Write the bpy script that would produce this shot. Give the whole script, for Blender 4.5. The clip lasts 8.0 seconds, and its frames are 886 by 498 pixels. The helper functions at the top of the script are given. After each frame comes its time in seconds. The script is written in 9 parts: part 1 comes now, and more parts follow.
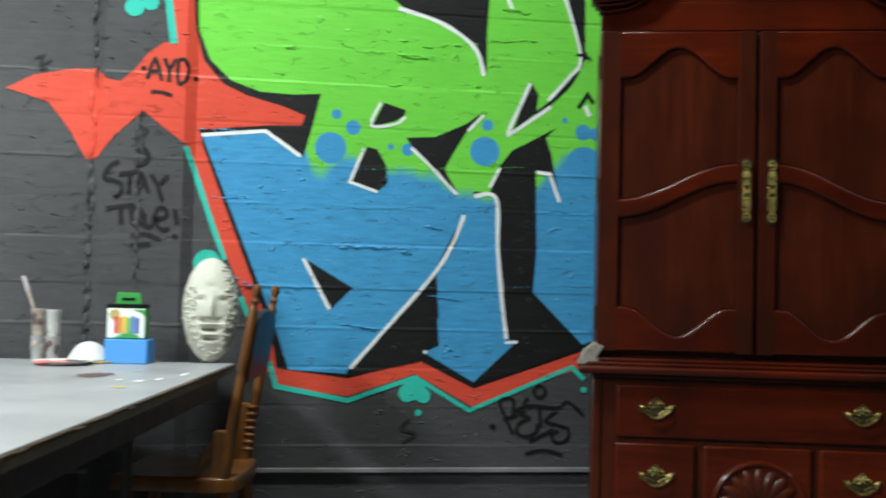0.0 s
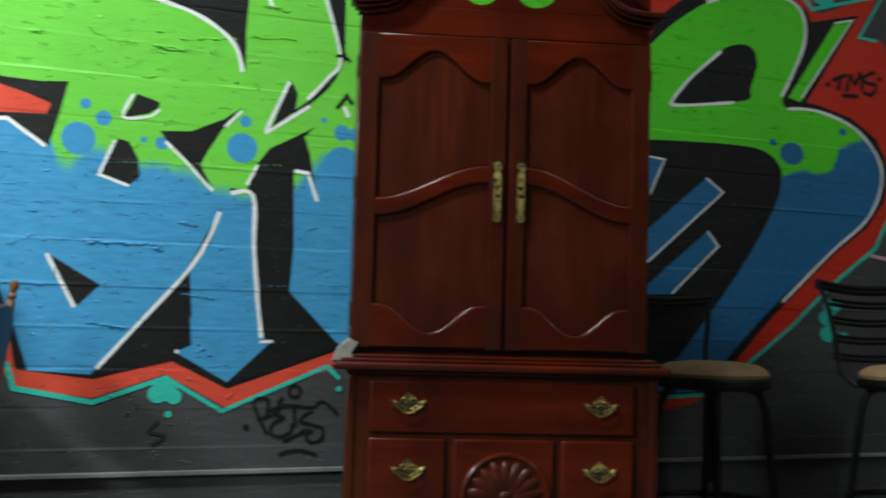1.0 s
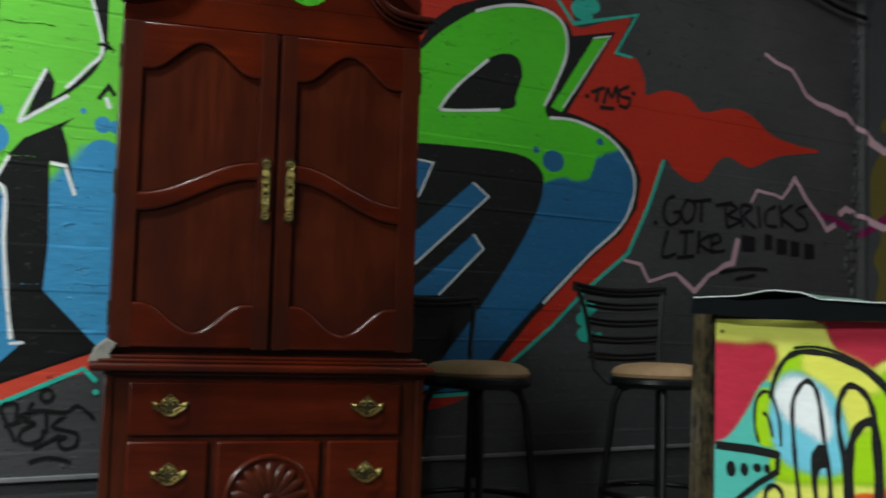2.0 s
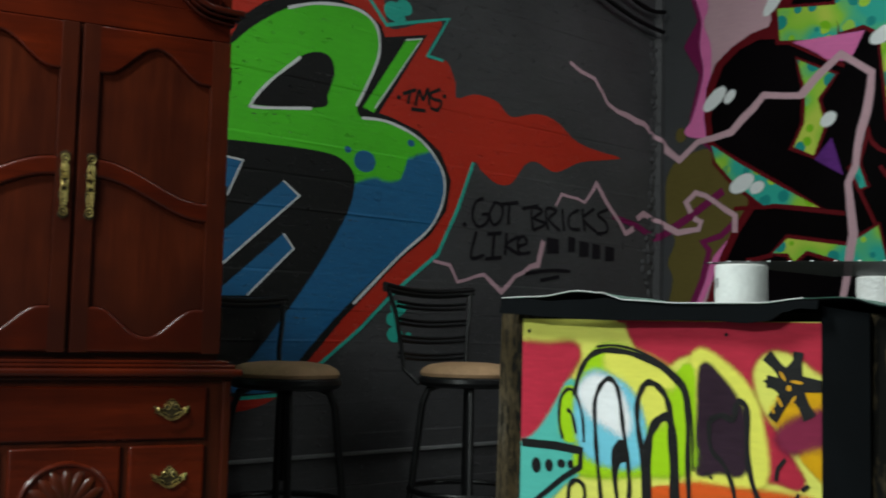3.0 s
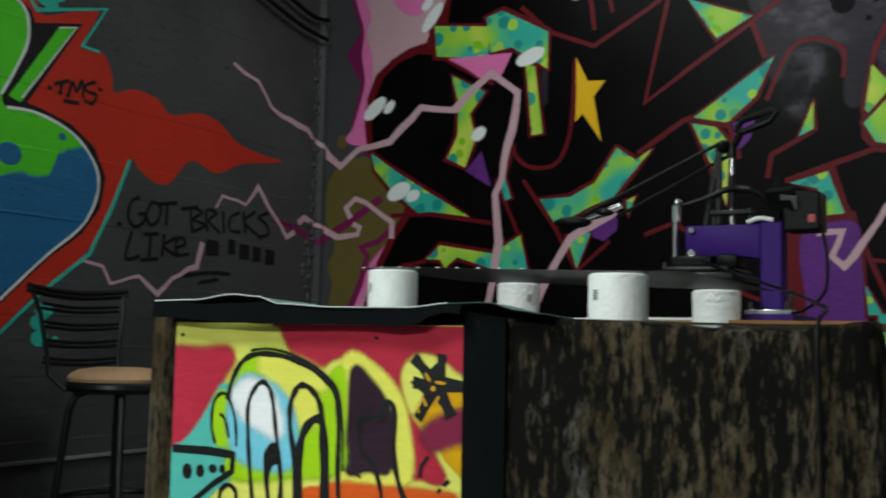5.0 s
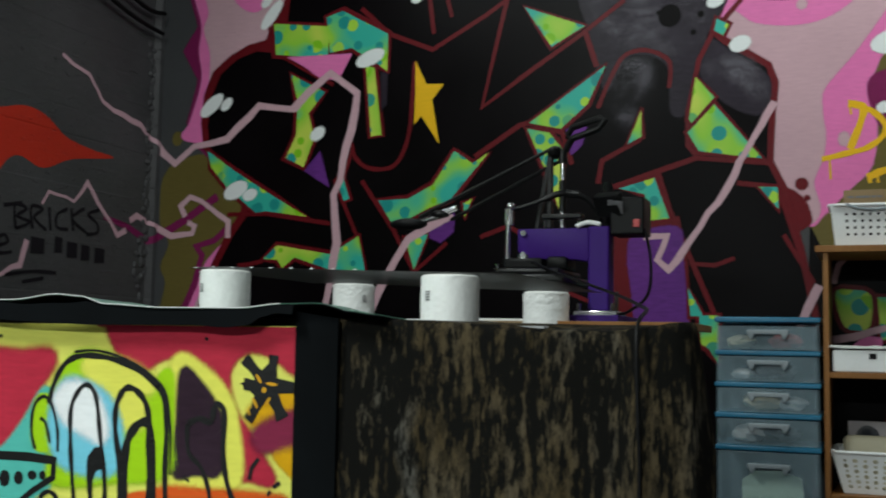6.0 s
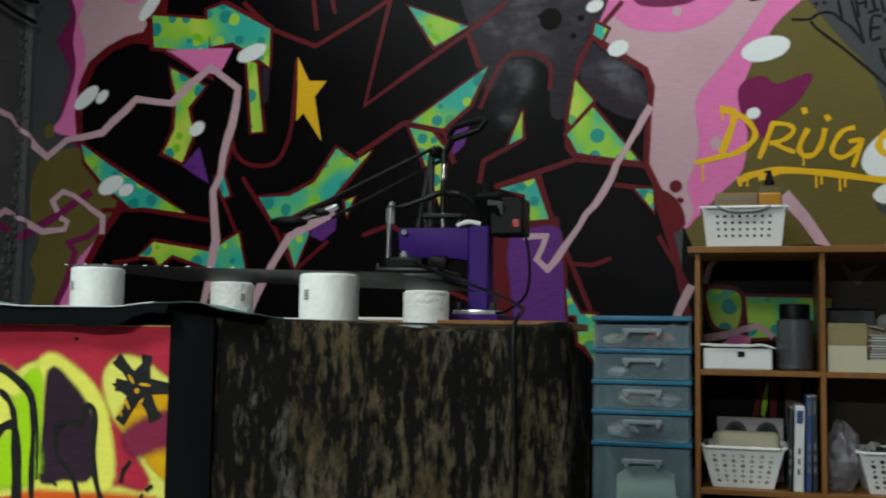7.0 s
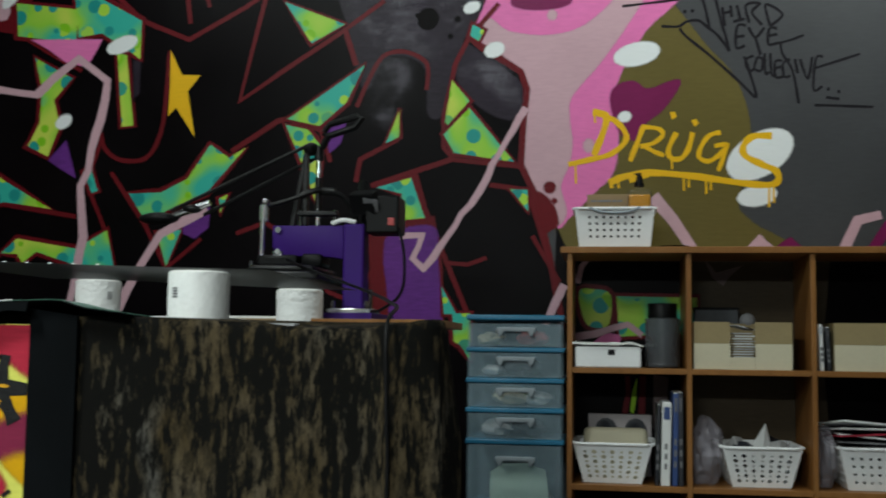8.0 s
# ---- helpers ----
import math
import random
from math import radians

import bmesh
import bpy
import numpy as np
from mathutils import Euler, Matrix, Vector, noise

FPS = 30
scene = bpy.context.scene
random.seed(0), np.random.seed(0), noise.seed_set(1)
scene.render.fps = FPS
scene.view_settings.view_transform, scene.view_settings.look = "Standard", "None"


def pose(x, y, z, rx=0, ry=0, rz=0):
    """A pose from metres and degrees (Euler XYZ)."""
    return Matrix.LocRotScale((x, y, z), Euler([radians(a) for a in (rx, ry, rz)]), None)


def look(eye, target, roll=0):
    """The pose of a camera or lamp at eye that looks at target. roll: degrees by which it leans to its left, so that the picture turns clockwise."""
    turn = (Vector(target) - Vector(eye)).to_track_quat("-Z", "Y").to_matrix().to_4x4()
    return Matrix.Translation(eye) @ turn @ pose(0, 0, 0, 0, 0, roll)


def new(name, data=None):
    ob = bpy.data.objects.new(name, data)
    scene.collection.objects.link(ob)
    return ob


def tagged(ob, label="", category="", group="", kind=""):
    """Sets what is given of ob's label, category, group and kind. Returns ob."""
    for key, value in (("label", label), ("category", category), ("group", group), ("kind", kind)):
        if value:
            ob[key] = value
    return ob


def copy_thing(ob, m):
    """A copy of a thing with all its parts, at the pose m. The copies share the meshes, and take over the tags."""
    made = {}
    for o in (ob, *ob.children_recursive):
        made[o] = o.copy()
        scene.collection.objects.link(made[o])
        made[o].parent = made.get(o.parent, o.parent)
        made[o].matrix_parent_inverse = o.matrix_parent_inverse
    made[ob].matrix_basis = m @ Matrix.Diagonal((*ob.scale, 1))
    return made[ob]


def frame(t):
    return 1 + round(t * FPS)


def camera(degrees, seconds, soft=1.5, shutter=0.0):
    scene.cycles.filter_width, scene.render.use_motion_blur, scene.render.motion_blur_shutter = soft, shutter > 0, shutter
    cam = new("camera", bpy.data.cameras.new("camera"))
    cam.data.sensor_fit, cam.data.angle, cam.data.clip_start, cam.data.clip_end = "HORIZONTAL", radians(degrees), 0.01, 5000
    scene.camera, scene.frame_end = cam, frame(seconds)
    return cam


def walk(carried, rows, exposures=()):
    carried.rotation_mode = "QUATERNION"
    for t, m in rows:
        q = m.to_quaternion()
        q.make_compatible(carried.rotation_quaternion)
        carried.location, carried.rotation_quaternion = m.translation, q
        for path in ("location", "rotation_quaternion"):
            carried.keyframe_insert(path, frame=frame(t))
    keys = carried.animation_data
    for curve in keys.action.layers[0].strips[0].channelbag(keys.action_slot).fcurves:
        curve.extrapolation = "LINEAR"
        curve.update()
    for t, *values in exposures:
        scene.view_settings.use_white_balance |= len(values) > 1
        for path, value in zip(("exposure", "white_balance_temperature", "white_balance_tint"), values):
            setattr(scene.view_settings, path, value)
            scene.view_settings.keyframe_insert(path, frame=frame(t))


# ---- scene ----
cam = camera(43.75, 8.0, soft=1.9, shutter=0.5)
PATH = [
    (0.0, pose(0.0000, -0.0000, 0.9499, 92.340, -1.374, -9.267)),
    (0.5, pose(0.0064, -0.0003, 0.9207, 92.967, -1.608, -15.194)),
    (1.0, pose(0.0150, -0.0035, 0.9038, 93.404, -1.582, -21.619)),
    (1.5, pose(0.0237, -0.0031, 0.8950, 93.725, -1.565, -27.681)),
    (1.7, pose(0.0260, -0.0021, 0.8936, 93.822, -1.586, -30.029)),
    (2.8, pose(0.0318, 0.0145, 0.8910, 94.167, -1.413, -41.594)),
    (3.0, pose(0.0329, 0.0153, 0.8910, 94.231, -1.382, -43.331)),
    (3.5, pose(0.0321, 0.0124, 0.8897, 94.363, -1.363, -47.480)),
    (4.0, pose(0.0343, 0.0077, 0.8912, 94.478, -1.358, -52.344)),
    (4.5, pose(0.0340, 0.0033, 0.8923, 94.597, -1.302, -56.630)),
    (4.7, pose(0.0332, 0.0014, 0.8930, 94.663, -1.287, -58.193)),
    (5.8, pose(0.0315, -0.0153, 0.8928, 94.935, -0.957, -67.558)),
    (6.0, pose(0.0322, -0.0177, 0.8931, 94.961, -1.041, -68.985)),
    (6.5, pose(0.0344, -0.0195, 0.8952, 94.947, -0.955, -72.051)),
    (7.0, pose(0.0363, -0.0233, 0.8950, 94.974, -0.938, -75.053)),
    (7.5, pose(0.0427, -0.0265, 0.8918, 95.053, -0.816, -78.075)),
    (8.0, pose(0.0463, -0.0287, 0.8921, 95.060, -0.741, -81.397)),
]
walk(cam, PATH)

# world and lights
world = bpy.data.worlds.new("world")
scene.world = world
world.use_nodes = True
world.node_tree.nodes["Background"].inputs[0].default_value = (0.6, 0.65, 0.7, 1)
world.node_tree.nodes["Background"].inputs[1].default_value = 0.02


def ceiling_lamp(x, y, z, turn, power, length, width):
    data = bpy.data.lights.new("ceiling_lamp", "AREA")
    data.shape, data.size, data.size_y, data.energy = "RECTANGLE", length, width, power
    data.color = (0.905, 1.0, 0.96)
    ob = new("ceiling_lamp", data)
    ob.matrix_world = pose(x, y, z, 0, 0, turn)
    return ob


ceiling_lamp(-0.45, 2.1, 3.54, 0, 128, 1.2, 0.25)
# unseen source well below the ceiling, added to light the panel and rolls
ceiling_lamp(-2.3, 0.7, 2.5, 90, 228, 1.6, 0.5)
# weak unseen fill, added to lift the wall behind the stools
ceiling_lamp(2.7, 1.9, 3.54, 0, 7, 1.2, 0.25)


def wall_washer(eye, target, power):
    """An added strip of light with no known source, tilted towards the east wall."""
    data = bpy.data.lights.new("wall_washer", "AREA")
    data.shape, data.size, data.size_y, data.energy = "RECTANGLE", 1.2, 0.2, power
    data.color = (0.905, 1.0, 0.96)
    ob = new("wall_washer", data)
    ob.matrix_world = look(eye, target)
    return ob


wall_washer((3.4, 0.3, 2.92), (4.62, 0.3, 1.6), 9)
wall_washer((3.4, 1.8, 2.92), (4.62, 1.9, 1.6), 7)
wall_washer((3.6, -1.3, 2.95), (4.62, -0.45, 1.9), 17)
scene.view_settings.exposure = 0.0

# ---- materials ----
def material(name, rough=0.5, metal=0.0, spec=0.5):
    m = bpy.data.materials.new(name)
    m.use_nodes = True
    b = m.node_tree.nodes["Principled BSDF"]
    b.inputs["Roughness"].default_value = rough
    b.inputs["Metallic"].default_value = metal
    b.inputs["Specular IOR Level"].default_value = spec
    return m, m.node_tree, b


def node(tree, kind, values=(), **settings):
    n = tree.nodes.new(kind)
    for key, value in settings.items():
        setattr(n, key, value)
    for key, value in values:
        n.inputs[key].default_value = value
    return n


def coords(tree, scale=(1, 1, 1)):
    c = node(tree, "ShaderNodeTexCoord")
    m = node(tree, "ShaderNodeMapping", [("Scale", scale)])
    tree.links.new(c.outputs["Object"], m.inputs[0])
    return m.outputs[0]


def noise_tex(tree, where, scale, detail=4.0, rough=0.55):
    n = node(tree, "ShaderNodeTexNoise", [("Scale", scale), ("Detail", detail), ("Roughness", rough)])
    tree.links.new(where, n.inputs["Vector"])
    return n.outputs["Fac"]


def ramp(tree, fac, stops):
    r = node(tree, "ShaderNodeValToRGB")
    while len(r.color_ramp.elements) < len(stops):
        r.color_ramp.elements.new(0.5)
    for e, (at, col) in zip(r.color_ramp.elements, stops):
        e.position, e.color = at, (*col, 1)
    tree.links.new(fac, r.inputs[0])
    return r.outputs[0]


def mixed(tree, fac, a, b, blend="MIX"):
    n = node(tree, "ShaderNodeMix", data_type="RGBA", blend_type=blend)
    for socket, value in ((n.inputs[0], fac), (n.inputs[6], a), (n.inputs[7], b)):
        if isinstance(value, (int, float)):
            socket.default_value = value
        elif isinstance(value, tuple):
            socket.default_value = (*value, 1)
        else:
            tree.links.new(value, socket)
    return n.outputs[2]


def math_node(tree, op, a, b=0.0, c=0.0):
    n = node(tree, "ShaderNodeMath", operation=op)
    for socket, value in zip(n.inputs, (a, b, c)):
        if isinstance(value, (int, float)):
            socket.default_value = value
        else:
            tree.links.new(value, socket)
    return n.outputs[0]


def bumped(tree, b, height, strength=0.3, dist=0.004):
    n = node(tree, "ShaderNodeBump", [("Strength", strength), ("Distance", dist)])
    tree.links.new(height, n.inputs["Height"])
    tree.links.new(n.outputs[0], b.inputs["Normal"])


def scaled(col, k):
    return tuple(min(1.0, v * k) for v in col)


def plain(name, col, rough=0.5, metal=0.0, vary=0.15, scale=8.0, bump=0.1, spec=0.5, fine=120.0):
    """Colour with cloudy and fine variation, uneven gloss and a fine relief."""
    m, t, b = material(name, rough, metal, spec)
    w = coords(t)
    big, small = noise_tex(t, w, scale), noise_tex(t, w, fine, 3)
    c = ramp(t, big, [(0.3, scaled(col, 1 - vary)), (0.7, scaled(col, 1 + vary))])
    c = mixed(t, 0.35, c, ramp(t, small, [(0.3, scaled(col, 1 - vary)), (0.7, scaled(col, 1 + vary))]))
    t.links.new(c, b.inputs["Base Color"])
    r = math_node(t, "MULTIPLY_ADD", big, 0.25, rough - 0.12)
    t.links.new(r, b.inputs["Roughness"])
    if bump:
        bumped(t, b, small, bump, 0.002)
    return m


def rough_height(t, w):
    """Relief of cast concrete under paint: pits, trowel marks and a coarse swell."""
    pits = ramp(t, noise_tex(t, coords(t, (1, 1, 2.6)), 17, 6, 0.72), [(0.33, (0, 0, 0)), (0.40, (1, 1, 1))])
    drag = noise_tex(t, coords(t, (3.0, 3.0, 14)), 3.0, 5, 0.7)
    fine = noise_tex(t, w, 160, 4, 0.6)
    lumps = ramp(t, noise_tex(t, coords(t, (1, 1, 1.9)), 24, 4, 0.6), [(0.63, (0, 0, 0)), (0.70, (1, 1, 1))])
    where = ramp(t, noise_tex(t, coords(t, (1, 1, 1.8)), 1.9, 3, 0.6), [(0.46, (0, 0, 0)), (0.58, (1, 1, 1))])
    h = math_node(t, "MULTIPLY_ADD", drag, 0.30, math_node(t, "MULTIPLY", fine, 0.35))
    h = math_node(t, "MULTIPLY_ADD", math_node(t, "MULTIPLY", lumps, where), 2.6, h)
    return math_node(t, "ADD", h, math_node(t, "MULTIPLY", pits, 1.1))


def wall_paint(name, col, rough=0.42, vary=0.12, worn=0.35, smooth=False):
    """House or spray paint on the wall: thin streaks, chips down to grey, relief of the wall below."""
    m, t, b = material(name, rough, 0.0, (0.05 if max(col) < 0.02 else 0.12) if smooth else 0.34)
    w = coords(t)
    big, streak = noise_tex(t, w, 2.2, 5), noise_tex(t, coords(t, (4, 4, 26)), 4.0, 6, 0.7)
    c = ramp(t, big, [(0.3, scaled(col, 1 - vary)), (0.7, scaled(col, 1 + vary))])
    c = mixed(t, 0.4, c, ramp(t, streak, [(0.3, scaled(col, 1 - 1.4 * vary)), (0.72, scaled(col, 1 + 1.6 * vary))]))
    if worn:
        chip = ramp(t, noise_tex(t, coords(t, (1, 1, 2.2)), 26, 7, 0.75), [(0.715, (0, 0, 0)), (0.74, (1, 1, 1))])
        c = mixed(t, math_node(t, "MULTIPLY", chip, worn), c, (0.03, 0.03, 0.03))
    t.links.new(c, b.inputs["Base Color"])
    t.links.new(math_node(t, "MULTIPLY_ADD", big if smooth else streak, 0.3, rough - 0.15), b.inputs["Roughness"])
    if smooth:
        bumped(t, b, noise_tex(t, w, 45, 3), 0.05, 0.002)
    else:
        bumped(t, b, rough_height(t, w), 0.7, 0.004)
    return m


def mist_paint(name, col, vary=0.12, cloudy=0.0, grain=520):
    """Spray paint whose edge thins out: the coverage is stored on the mesh. Cloudy paint is thin and patchy."""
    m = wall_paint(name, col, 0.4, vary, 0.0, True)
    t = m.node_tree
    b = t.nodes["Principled BSDF"]
    a = node(t, "ShaderNodeAttribute", attribute_name="cover")
    speck = noise_tex(t, coords(t), grain, 2, 0.6)
    cover = a.outputs["Fac"]
    if cloudy:
        drift = node(t, "ShaderNodeMapRange", [("From Min", 0.34), ("From Max", 0.68)], interpolation_type="SMOOTHSTEP")
        t.links.new(noise_tex(t, coords(t, (1, 1.0, 1.6)), 3.4, 6, 0.6), drift.inputs[0])
        cover = math_node(t, "MULTIPLY", cover, math_node(t, "MULTIPLY_ADD", drift.outputs[0], 1 - cloudy, 0.2))
    # droplets: the share of them that lands follows the coverage
    drops = math_node(t, "ADD", math_node(t, "MULTIPLY_ADD", cover, 0.5, -0.25), math_node(t, "SUBTRACT", speck, 0.5))
    drops = math_node(t, "MULTIPLY_ADD", drops, 14.0, 0.5)
    t.links.new(math_node(t, "MINIMUM", math_node(t, "MAXIMUM", drops, 0.0), 1.0), b.inputs["Alpha"])
    return m


def fade_paint(name, top, low, stops, sharp=26.0):
    """Green sprayed over blue, the edge drifting in soft scallops."""
    m = wall_paint(name, top)
    t = m.node_tree
    b = t.nodes["Principled BSDF"]
    w = coords(t)
    sep = node(t, "ShaderNodeSeparateXYZ")
    t.links.new(w, sep.inputs[0])
    along = math_node(t, "MULTIPLY_ADD", sep.outputs[0], 0.25, 0.1)
    line = node(t, "ShaderNodeFloatCurve")
    curve = line.mapping.curves[0]
    for x, z in stops:
        curve.points.new(0.25 * x + 0.1, z)
    line.mapping.update()
    t.links.new(along, line.inputs["Value"])
    edge = math_node(t, "ADD", line.outputs[0], 1.0)
    wave = noise_tex(t, coords(t, (1, 1, 0.35)), 8.0, 2)
    edge = math_node(t, "ADD", edge, math_node(t, "MULTIPLY_ADD", wave, 4.2 / sharp, -2.1 / sharp))
    fac = math_node(t, "MULTIPLY_ADD", math_node(t, "SUBTRACT", sep.outputs[2], edge), sharp, 0.5)
    fac = math_node(t, "MINIMUM", math_node(t, "MAXIMUM", fac, 0.0), 1.0)
    under = ramp(t, noise_tex(t, coords(t, (4, 4, 26)), 4.0, 6, 0.7), [(0.3, scaled(low, 0.85)), (0.72, scaled(low, 1.2))])
    old = b.inputs["Base Color"].links[0].from_socket
    t.links.new(mixed(t, fac, under, old), b.inputs["Base Color"])
    return m


def spotted_paint(name):
    """Teal fading to lime and yellow, with round dabs of the other colour on each."""
    m, t, b = material(name, 0.4, 0.0, 0.2)
    w = coords(t)
    teal, lime, yellow = (0.030, 0.40, 0.32), (0.26, 0.56, 0.045), (0.50, 0.62, 0.08)
    cloud = noise_tex(t, w, 4.2, 1)
    base = ramp(t, cloud, [(0.40, teal), (0.47, (0.10, 0.47, 0.20)), (0.53, lime), (0.66, yellow)])
    v = node(t, "ShaderNodeTexVoronoi", [("Scale", 11.5), ("Randomness", 0.9)], voronoi_dimensions="2D")
    turn = node(t, "ShaderNodeMapping", [("Rotation", (radians(90), 0, radians(90)))], vector_type="TEXTURE")
    t.links.new(w, turn.inputs[0])
    t.links.new(turn.outputs[0], v.inputs["Vector"])
    sep = node(t, "ShaderNodeSeparateColor")
    t.links.new(v.outputs["Color"], sep.inputs[0])
    size = math_node(t, "MULTIPLY_ADD", sep.outputs[2], 0.26, 0.13)
    dab = math_node(t, "MULTIPLY_ADD", math_node(t, "SUBTRACT", size, v.outputs["Distance"]), 22.0, 0.5)
    dab = math_node(t, "MINIMUM", math_node(t, "MAXIMUM", dab, 0.0), 1.0)
    light = ramp(t, sep.outputs[0], [(0.60, (0.012, 0.27, 0.24)), (0.66, (0.20, 0.50, 0.012))])
    dark = ramp(t, sep.outputs[0], [(0.45, (0.010, 0.25, 0.23)), (0.55, (0.36, 0.62, 0.05))])
    tint = mixed(t, ramp(t, cloud, [(0.46, (0, 0, 0)), (0.49, (1, 1, 1))]), dark, light)
    keep = math_node(t, "GREATER_THAN", sep.outputs[1], 0.12)
    t.links.new(mixed(t, math_node(t, "MULTIPLY", dab, keep), base, tint), b.inputs["Base Color"])
    bumped(t, b, noise_tex(t, w, 45, 3), 0.05, 0.002)
    return m


def wood(name, dark, light, rough=0.3, along=2, scale=14.0, coat=0.0):
    m, t, b = material(name, rough)
    stretch = [1.0, 1.0, 1.0]
    stretch[along] = 0.09
    w = coords(t, tuple(stretch))
    grain, fine = noise_tex(t, w, scale, 6, 0.65), noise_tex(t, w, scale * 7, 4, 0.6)
    cloud = noise_tex(t, coords(t), 3.0, 3)
    c = mixed(t, 0.4, ramp(t, grain, [(0.32, dark), (0.68, light)]), ramp(t, fine, [(0.3, dark), (0.7, light)]))
    c = mixed(t, ramp(t, cloud, [(0.36, (0, 0, 0)), (0.64, (0.95, 0.95, 0.95))]), c, dark)
    t.links.new(c, b.inputs["Base Color"])
    t.links.new(math_node(t, "MULTIPLY_ADD", cloud, 0.25, rough - 0.1), b.inputs["Roughness"])
    b.inputs["Coat Weight"].default_value = coat
    b.inputs["Coat Roughness"].default_value = 0.14
    b.inputs["Specular IOR Level"].default_value = 0.22
    bumped(t, b, fine, 0.08, 0.001)
    return m


def cloth_camo(name):
    """Black cloth with bleached, downward running tan and grey blotches, and one wide bleached corner."""
    m, t, b = material(name, 0.9, 0, 0.12)
    blot = noise_tex(t, coords(t, (42, 42, 12)), 1.6, 7, 0.68)
    tone = noise_tex(t, coords(t, (7, 7, 2.2)), 1.6, 3)
    tan = ramp(t, tone, [(0.36, (0.040, 0.028, 0.012)), (0.5, (0.072, 0.054, 0.029)), (0.60, (0.080, 0.064, 0.041)), (0.70, (0.086, 0.080, 0.064))])
    patch = noise_tex(t, coords(t, (5.5, 5.5, 2.4)), 1.3, 4)
    blot = math_node(t, "MULTIPLY_ADD", patch, 0.58, math_node(t, "SUBTRACT", blot, 0.290))
    sep = node(t, "ShaderNodeSeparateXYZ")
    t.links.new(coords(t), sep.inputs[0])
    corner = node(t, "ShaderNodeMapRange", [("From Min", 1.60), ("From Max", 1.66), ("To Max", 0.085)])
    t.links.new(sep.outputs[1], corner.inputs[0])
    blot = math_node(t, "ADD", blot, corner.outputs[0])
    dyed = node(t, "ShaderNodeMapRange", [("From Min", 0.70), ("From Max", 0.84), ("To Max", 0.075)])
    t.links.new(sep.outputs[1], dyed.inputs[0])
    undyed = node(t, "ShaderNodeMapRange", [("From Min", 1.3), ("From Max", 1.5), ("To Max", 0.045)])
    t.links.new(sep.outputs[1], undyed.inputs[0])
    blot = math_node(t, "SUBTRACT", math_node(t, "ADD", blot, undyed.outputs[0]), dyed.outputs[0])
    hem = node(t, "ShaderNodeMapRange", [("From Min", 0.86), ("From Max", 0.60), ("To Max", 0.030)])
    t.links.new(sep.outputs[2], hem.inputs[0])
    blot = math_node(t, "ADD", blot, hem.outputs[0])
    drip = math_node(t, "ABSOLUTE", math_node(t, "MULTIPLY_ADD", noise_tex(t, coords(t, (1, 1, 6)), 1.0, 3), 0.10, math_node(t, "SUBTRACT", sep.outputs[1], 0.770)), 0.0)
    run_off = node(t, "ShaderNodeMapRange", [("From Min", 0.026), ("From Max", 0.006), ("To Max", 1.0)])
    t.links.new(drip, run_off.inputs[0])
    start = node(t, "ShaderNodeMapRange", [("From Min", 0.84), ("From Max", 0.74)])
    t.links.new(sep.outputs[2], start.inputs[0])
    wash = math_node(t, "MULTIPLY", run_off.outputs[0], start.outputs[0])
    blot = math_node(t, "MULTIPLY_ADD", wash, 0.050, blot)
    tan = mixed(t, math_node(t, "MULTIPLY", wash, 0.75), tan, (0.080, 0.080, 0.074))
    mask = ramp(t, blot, [(0.475, (0, 0, 0)), (0.53, (0.50, 0.50, 0.50)), (0.60, (1, 1, 1))])
    weave = noise_tex(t, coords(t), 420, 2)
    speck = noise_tex(t, coords(t, (60, 60, 26)), 1.5, 5, 0.7)
    c = mixed(t, mask, (0.0026, 0.0026, 0.0022), tan)
    c = mixed(t, math_node(t, "MULTIPLY", ramp(t, speck, [(0.47, (0, 0, 0)), (0.60, (0.85, 0.85, 0.85))]), mask), c, (0.008, 0.007, 0.005))
    c = mixed(t, 0.025, c, ramp(t, weave, [(0.3, (0.01, 0.01, 0.01)), (0.7, (0.07, 0.055, 0.04))]))
    t.links.new(c, b.inputs["Base Color"])
    bumped(t, b, weave, 0.2, 0.001)
    return m


def clear_plastic(name, col, rough=0.25, alpha=0.5):
    m, t, b = material(name, rough)
    w = coords(t)
    t.links.new(ramp(t, noise_tex(t, w, 14, 3), [(0.3, scaled(col, 0.85)), (0.7, scaled(col, 1.15))]), b.inputs["Base Color"])
    b.inputs["Alpha"].default_value = alpha
    bumped(t, b, noise_tex(t, w, 40, 3), 0.06, 0.002)
    return m


WALL_GREY = wall_paint("grey_wall_paint", (0.0545, 0.0530, 0.0570), 0.48, 0.30, 0.25)
WALL_SMOOTH = wall_paint("smooth_grey_wall_paint", (0.055, 0.056, 0.060), 0.38, 0.12, 0.0, True)
RED_PAINT = wall_paint("orange_red_spray_paint", (0.61, 0.066, 0.038))
# the flame red darkened for the dimmer light beside the armoire
SHADED_RED = wall_paint("shaded_red_spray_paint", (0.50, 0.026, 0.012))
BLACK_PAINT = wall_paint("black_spray_paint", (0.0048, 0.0048, 0.0052), 0.55, 0.3, 0.0)
FADE_PAINT = fade_paint("green_to_blue_spray_paint", (0.142, 0.535, 0.055), (0.048, 0.255, 0.49), ((-0.3, 0.47), (0.085, 0.46), (0.13, 0.34), (0.45, 0.31), (0.60, 0.26), (0.80, 0.27), (0.95, 0.37), (1.2, 0.40), (3.1, 0.45)))
